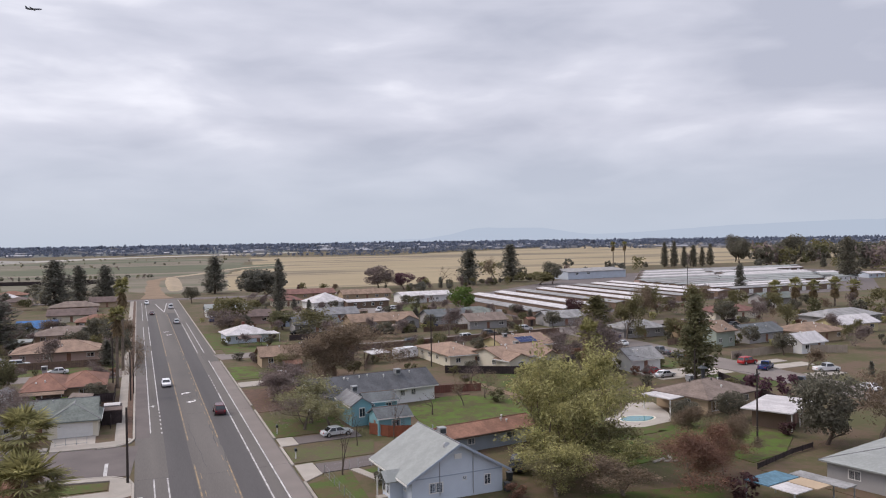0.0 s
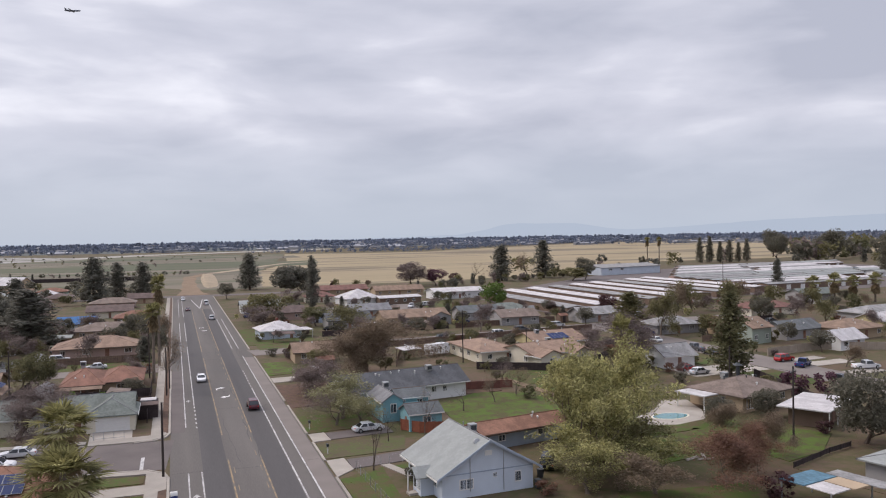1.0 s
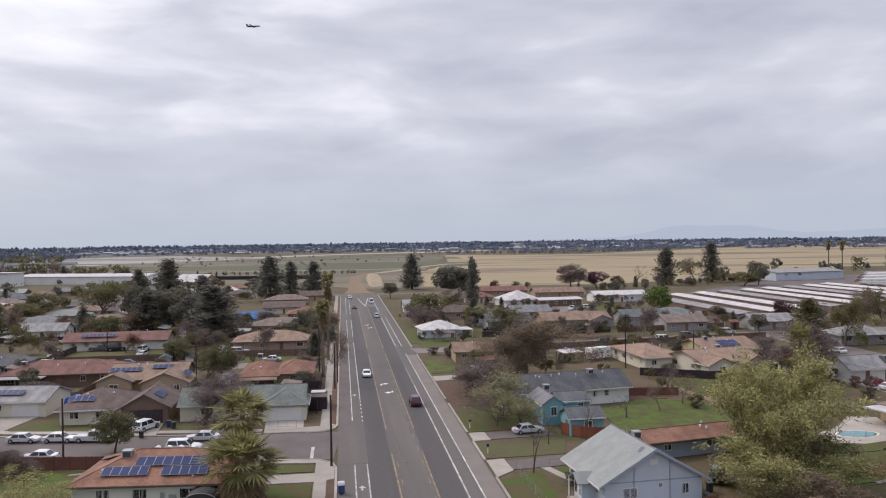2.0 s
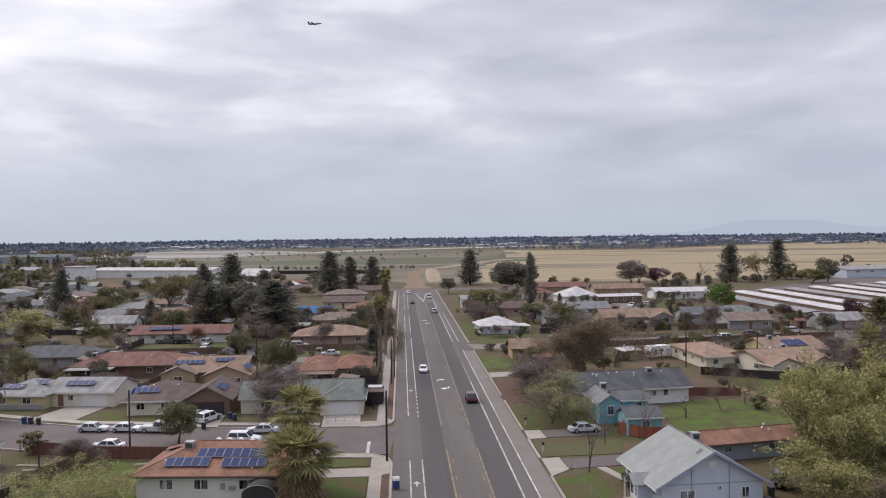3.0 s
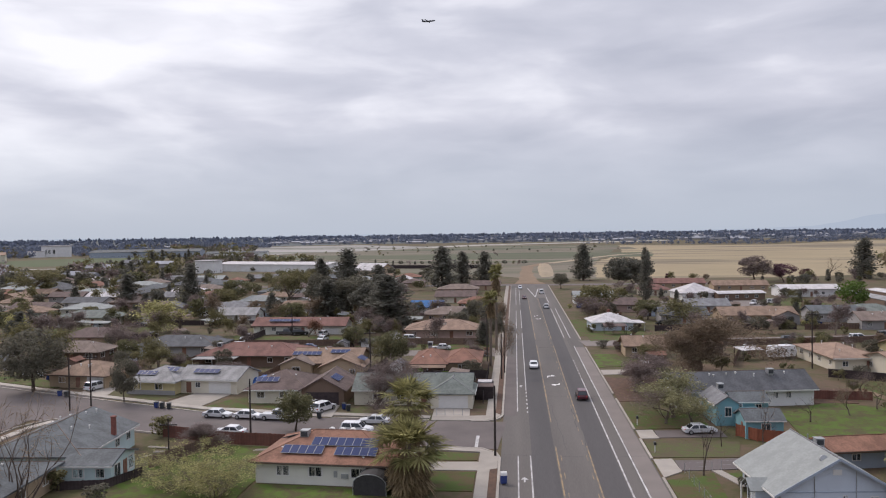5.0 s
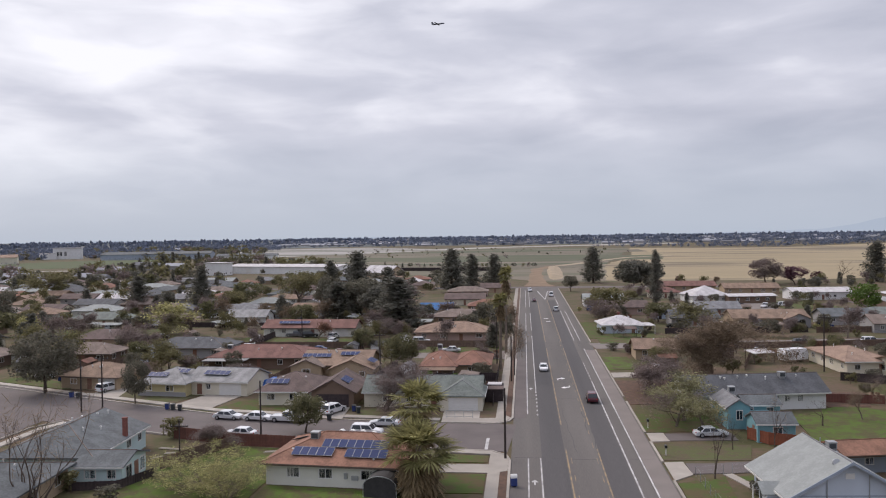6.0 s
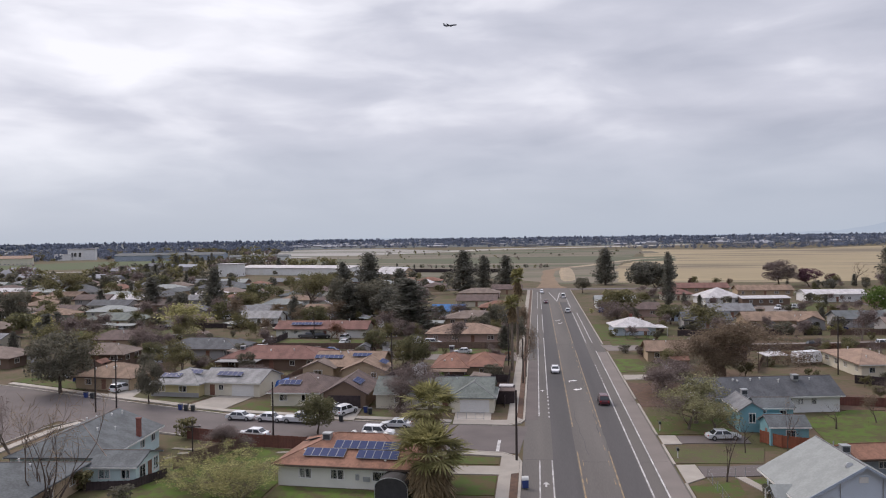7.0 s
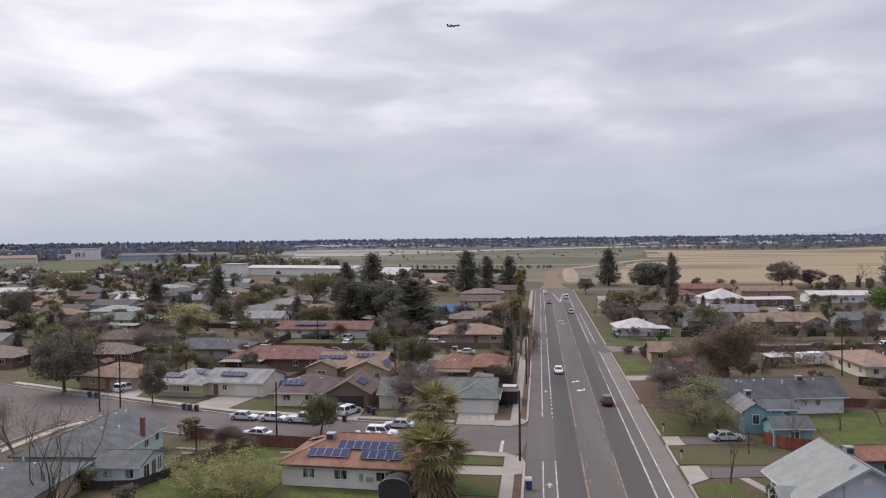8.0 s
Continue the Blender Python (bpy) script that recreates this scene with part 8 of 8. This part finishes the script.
patio_cover(52.0, 182.5, 20, 5.5, 3.6, R["bright"], "white canopy beside a travel trailer")
yd = random.Random(91)
made = 0
for i in range(900):
    x, y = (yd.uniform(-150, -7), yd.uniform(148, 300)) if yd.random() < 0.6 else (yd.uniform(20, 240), yd.uniform(140, 300))
    if made >= 75 or not free(x, y, -0.5):
        continue
    made += 1
    if made % 3 == 0:
        cv_ = yd.choice(("bright", "white", "brown", "taupe"))
        patio_cover(x, y, yd.choice((0, 90)) + yd.uniform(-6, 6), yd.uniform(4, 7), yd.uniform(3, 4.5), R[cv_], f"{NAMED.get(cv_, cv_)} patio roof on posts in a yard")
    else:
        wn, cv_ = yd.choice((("white", "grey"), ("brown", "brown"), ("tan", "taupe"), ("grey", "dark"), ("greyblue", "bluegrey"), ("brown", "rust")))
        garden_shed(x, y, yd.choice((0, 90)) + yd.uniform(-6, 6), yd.uniform(2.6, 5), yd.uniform(2.2, 3.4), yd.uniform(1.9, 2.3), W[wn], R[cv_], f"small {wn.replace('greyblue', 'grey-blue')} garden shed in a yard")
for x0, y0, x1, y1 in ((-90, 203, -30, 204), (-140, 218, -100, 216), (-45, 246, -8, 246), (-110, 250, -60, 248), (-72, 204, -72, 226), (-44, 204, -44, 246), (-30, 150, -28, 176), (-50, 152, -49, 184), (-74, 160, -72, 190), (-92, 160, -94, 190), (-28, 206, -8, 206), (40, 232, 80, 235), (82, 234, 118, 238), (80, 236, 82, 260), (46, 172, 54, 196), (88, 176, 108, 180), (130, 176, 160, 178), (160, 178, 164, 220), (100, 104, 108, 130), (140, 206, 180, 208)):
    mt = yd.choice(("fence", "darkfence", "fence"))
    fence_line("fence", [(x0, y0), (x1, y1)], mt, 1.7, "dark board fence between yards" if mt == "darkfence" else "weathered board fence between yards")
BUSHES = (("dark", "dark green shrub beside a house"), ("green", "green garden shrub beside a house"), ("olive", "olive-green shrub in a yard"), ("rust", "reddish-brown shrub in a yard"), ("purple", "leafless purplish shrub in a yard"), ("spring", "pale yellow-green shrub in a yard"))
made = 0
for i in range(900):
    x, y = tr.uniform(-140, 230), tr.uniform(118, 300)
    f, lab = tr.choice(BUSHES)
    if free(x, y, -0.6) and made < 260:
        made += 1
        w = tr.uniform(1.6, 4.2)
        tree(x, y, w * tr.uniform(0.5, 0.8), w, "bush", f, lab, "bush")


# far woods and roofs on the plain: too many and too small to count
def far_woods():
    rng = np.random.default_rng(40)
    V, F, near = [], [], []
    k = 0

    def clump(x, y, w, h):
        nonlocal k
        n = 6
        vs = []
        for j, (zr, rr) in enumerate(((0.0, 0.8), (0.45, 1.0), (0.8, 0.6))):
            for i in range(n):
                a = 6.2832 * (i + 0.5 * (j % 2)) / n
                q = rr * w / 2 * rng.uniform(0.75, 1.2)
                vs.append((x + q * math.cos(a), y + q * math.sin(a), h * zr * rng.uniform(0.9, 1.1)))
        vs.append((x, y, h))
        V.extend(vs)
        for j in range(2):
            for i in range(n):
                F.append((k + j * n + i, k + j * n + (i + 1) % n, k + (j + 1) * n + (i + 1) % n, k + (j + 1) * n + i))
        for i in range(n):
            F.append((k + 2 * n + i, k + 2 * n + (i + 1) % n, k + 3 * n))
        k += len(vs)

    for i in range(15000):
        az = rng.uniform(-0.78, 1.05)
        r = 1700 + 2900 * rng.uniform(0, 1) ** 0.8
        if -0.78 < az < -0.3 and rng.uniform() < 0.5:
            r = rng.uniform(1150, 1900)
        x, y = r * math.sin(az), r * math.cos(az)
        if noise.noise((x * 0.004, y * 0.004, 0.0)) < -0.30 and r > 1500:
            continue
        if (-0.42 < az < 0.06 and r < 1500) or (abs(math.tan(az) + 0.602) < 0.03 and r < 1300):
            continue
        h = rng.uniform(5, 11) * (1.5 if rng.uniform() < 0.15 else 1)
        if r < 2500:
            near.append((x, y, h * rng.uniform(0.6, 1.1), h))
        else:
            clump(x, y, h * rng.uniform(0.5, 1.1), h)
    for (xa, ya), (xb, yb), m in (((175, 1365), (400, 1300), 60), ((400, 1300), (1050, 1880), 300), ((1050, 1880), (1900, 2200), 200)):
        for i in range(m):
            u, o = rng.uniform(0, 1), rng.uniform(15, 260) * rng.uniform(0, 1)
            h = rng.uniform(4, 9)
            near.append((xa + (xb - xa) * u - 0.4 * o, ya + (yb - ya) * u + o, h * rng.uniform(0.7, 1.5), h))
    c = np.repeat(np.array(near), 46, axis=0)
    q = rng.normal(size=(len(c), 3))
    q /= np.linalg.norm(q, axis=1, keepdims=True)
    q *= rng.uniform(0.2, 1.0, (len(c), 1)) ** 0.5
    cen = np.stack([c[:, 0] + q[:, 0] * c[:, 2] * 0.5, c[:, 1] + q[:, 1] * c[:, 2] * 0.5, c[:, 3] * (0.55 + 0.42 * q[:, 2])], 1)
    vq, fq = quads(cen, c[:, 3] * rng.uniform(0.09, 0.17, len(c)), rng)
    return V, F, vq, fq


V, F, vq, fq = far_woods()
me = bpy.data.meshes.new("far_woods")
me.from_pydata(V, [], F)
# the blue cast of these leaf colours is distance haze, painted in
me.materials.append(foliage("far_foliage_hazed", (0.165, 0.190, 0.255), (0.122, 0.144, 0.198), 0.30))
tagged(new("far_woods", me), "dark distant woods tinted haze-blue along the flat horizon", "trees", kind="stuff")
tagged(new("far_woods", np_mesh("far_woods", vq, fq, me.materials[0])), "dark ragged woods tinted haze-blue beyond the fields", "trees", kind="stuff")


def far_roofs():
    rng = np.random.default_rng(41)
    mb, wl = MB(), MB()
    for i in range(620):
        az = rng.uniform(-0.75, 1.0)
        r = rng.uniform(520, 1900) if az < -0.3 else rng.uniform(1750, 3600)
        x, y = r * math.sin(az), r * math.cos(az)
        if -720 < x < -370 and 640 < y < 1080 or (az > -0.42 and r < 1700 and az < 0):
            continue
        w, d = rng.uniform(12, 24) * (1 + (r > 1700)), rng.uniform(9, 12)
        wl.box(x - w / 2, y - d / 2, -0.2, x + w / 2, y + d / 2, 3.6)
        a, b = w / 2 + 0.5, d / 2 + 0.5
        mb.poly([(x - a, y - b, 3.5), (x + a, y - b, 3.5), (x + a, y + b, 3.5), (x - a, y + b, 3.5), (x - a + 0.6, y, 6.0), (x + a - 0.6, y, 6.0)], [(0, 1, 5, 4), (2, 3, 4, 5), (1, 2, 5), (3, 0, 4), (3, 2, 1, 0)])
    tagged(new("far_houses", wl.mesh("far_houses", W["grey"])), "tiny pale distant house walls on the plain", "houses", kind="stuff")
    # roof colour mixed towards blue to put the haze of distance in
    tagged(new("far_roofs", mb.mesh("far_roofs", mat("far_roofing_hazed", (0.26, 0.265, 0.29), (0.14, 0.142, 0.155), 0.9, 60, 0.05, 0.6, 0, island=0.7))), "tiny distant roofs on the plain, greyed blue with haze", "roofs", kind="stuff")


far_roofs()


# tufts on lawns and yards near the camera
def tufts():
    rng = np.random.default_rng(50)
    n = 70000
    x, y = rng.uniform(-62, 95, n), rng.uniform(68, 150, n)
    keep = ~((x > -5) & (x < 18.2))
    d = 0.055 * (x + 1.6) ** 2 / 60
    keep &= ~((x < 0) & (y > 107 + 0.0018 * x * x) & (y < 126 + 0.0028 * x * x))
    for hx, hy, a, b in ((-8, 97, 5, 10), (-17, 138, 12, 9), (-22, 97, 9.5, 7), (-58, 100, 13, 12), (32.6, 88, 9, 8), (34.5, 121, 7, 12), (38, 138, 14, 7), (45, 104, 8, 4), (-41, 140, 17, 8), (-62, 148, 14, 8), (73, 108, 12, 11), (92, 104, 13, 16), (-10, 128, 4, 6), (-57, 138, 6, 9), (-32, 130, 4, 6), (66, 67, 8, 8), (-60, 78, 9, 11), (24, 101, 12, 4), (25, 116.5, 7, 3.5), (82, 70, 12, 9)):
        keep &= ~((abs(x - hx) < a) & (abs(y - hy) < b))
    x, y = x[keep], y[keep]
    m = len(x)
    cen = np.stack([x, y, rng.uniform(0.02, 0.05, m)], 1)
    v, f = quads(cen, rng.uniform(0.02, 0.05, m), rng, 1.2, -0.5)
    tagged(new("grass_tufts", np_mesh("grass_tufts", v, f, foliage("weed_blades", (0.19, 0.20, 0.07), (0.15, 0.14, 0.055), 0.3))), "scattered green and straw-coloured weed tufts", "grass", kind="stuff")


tufts()
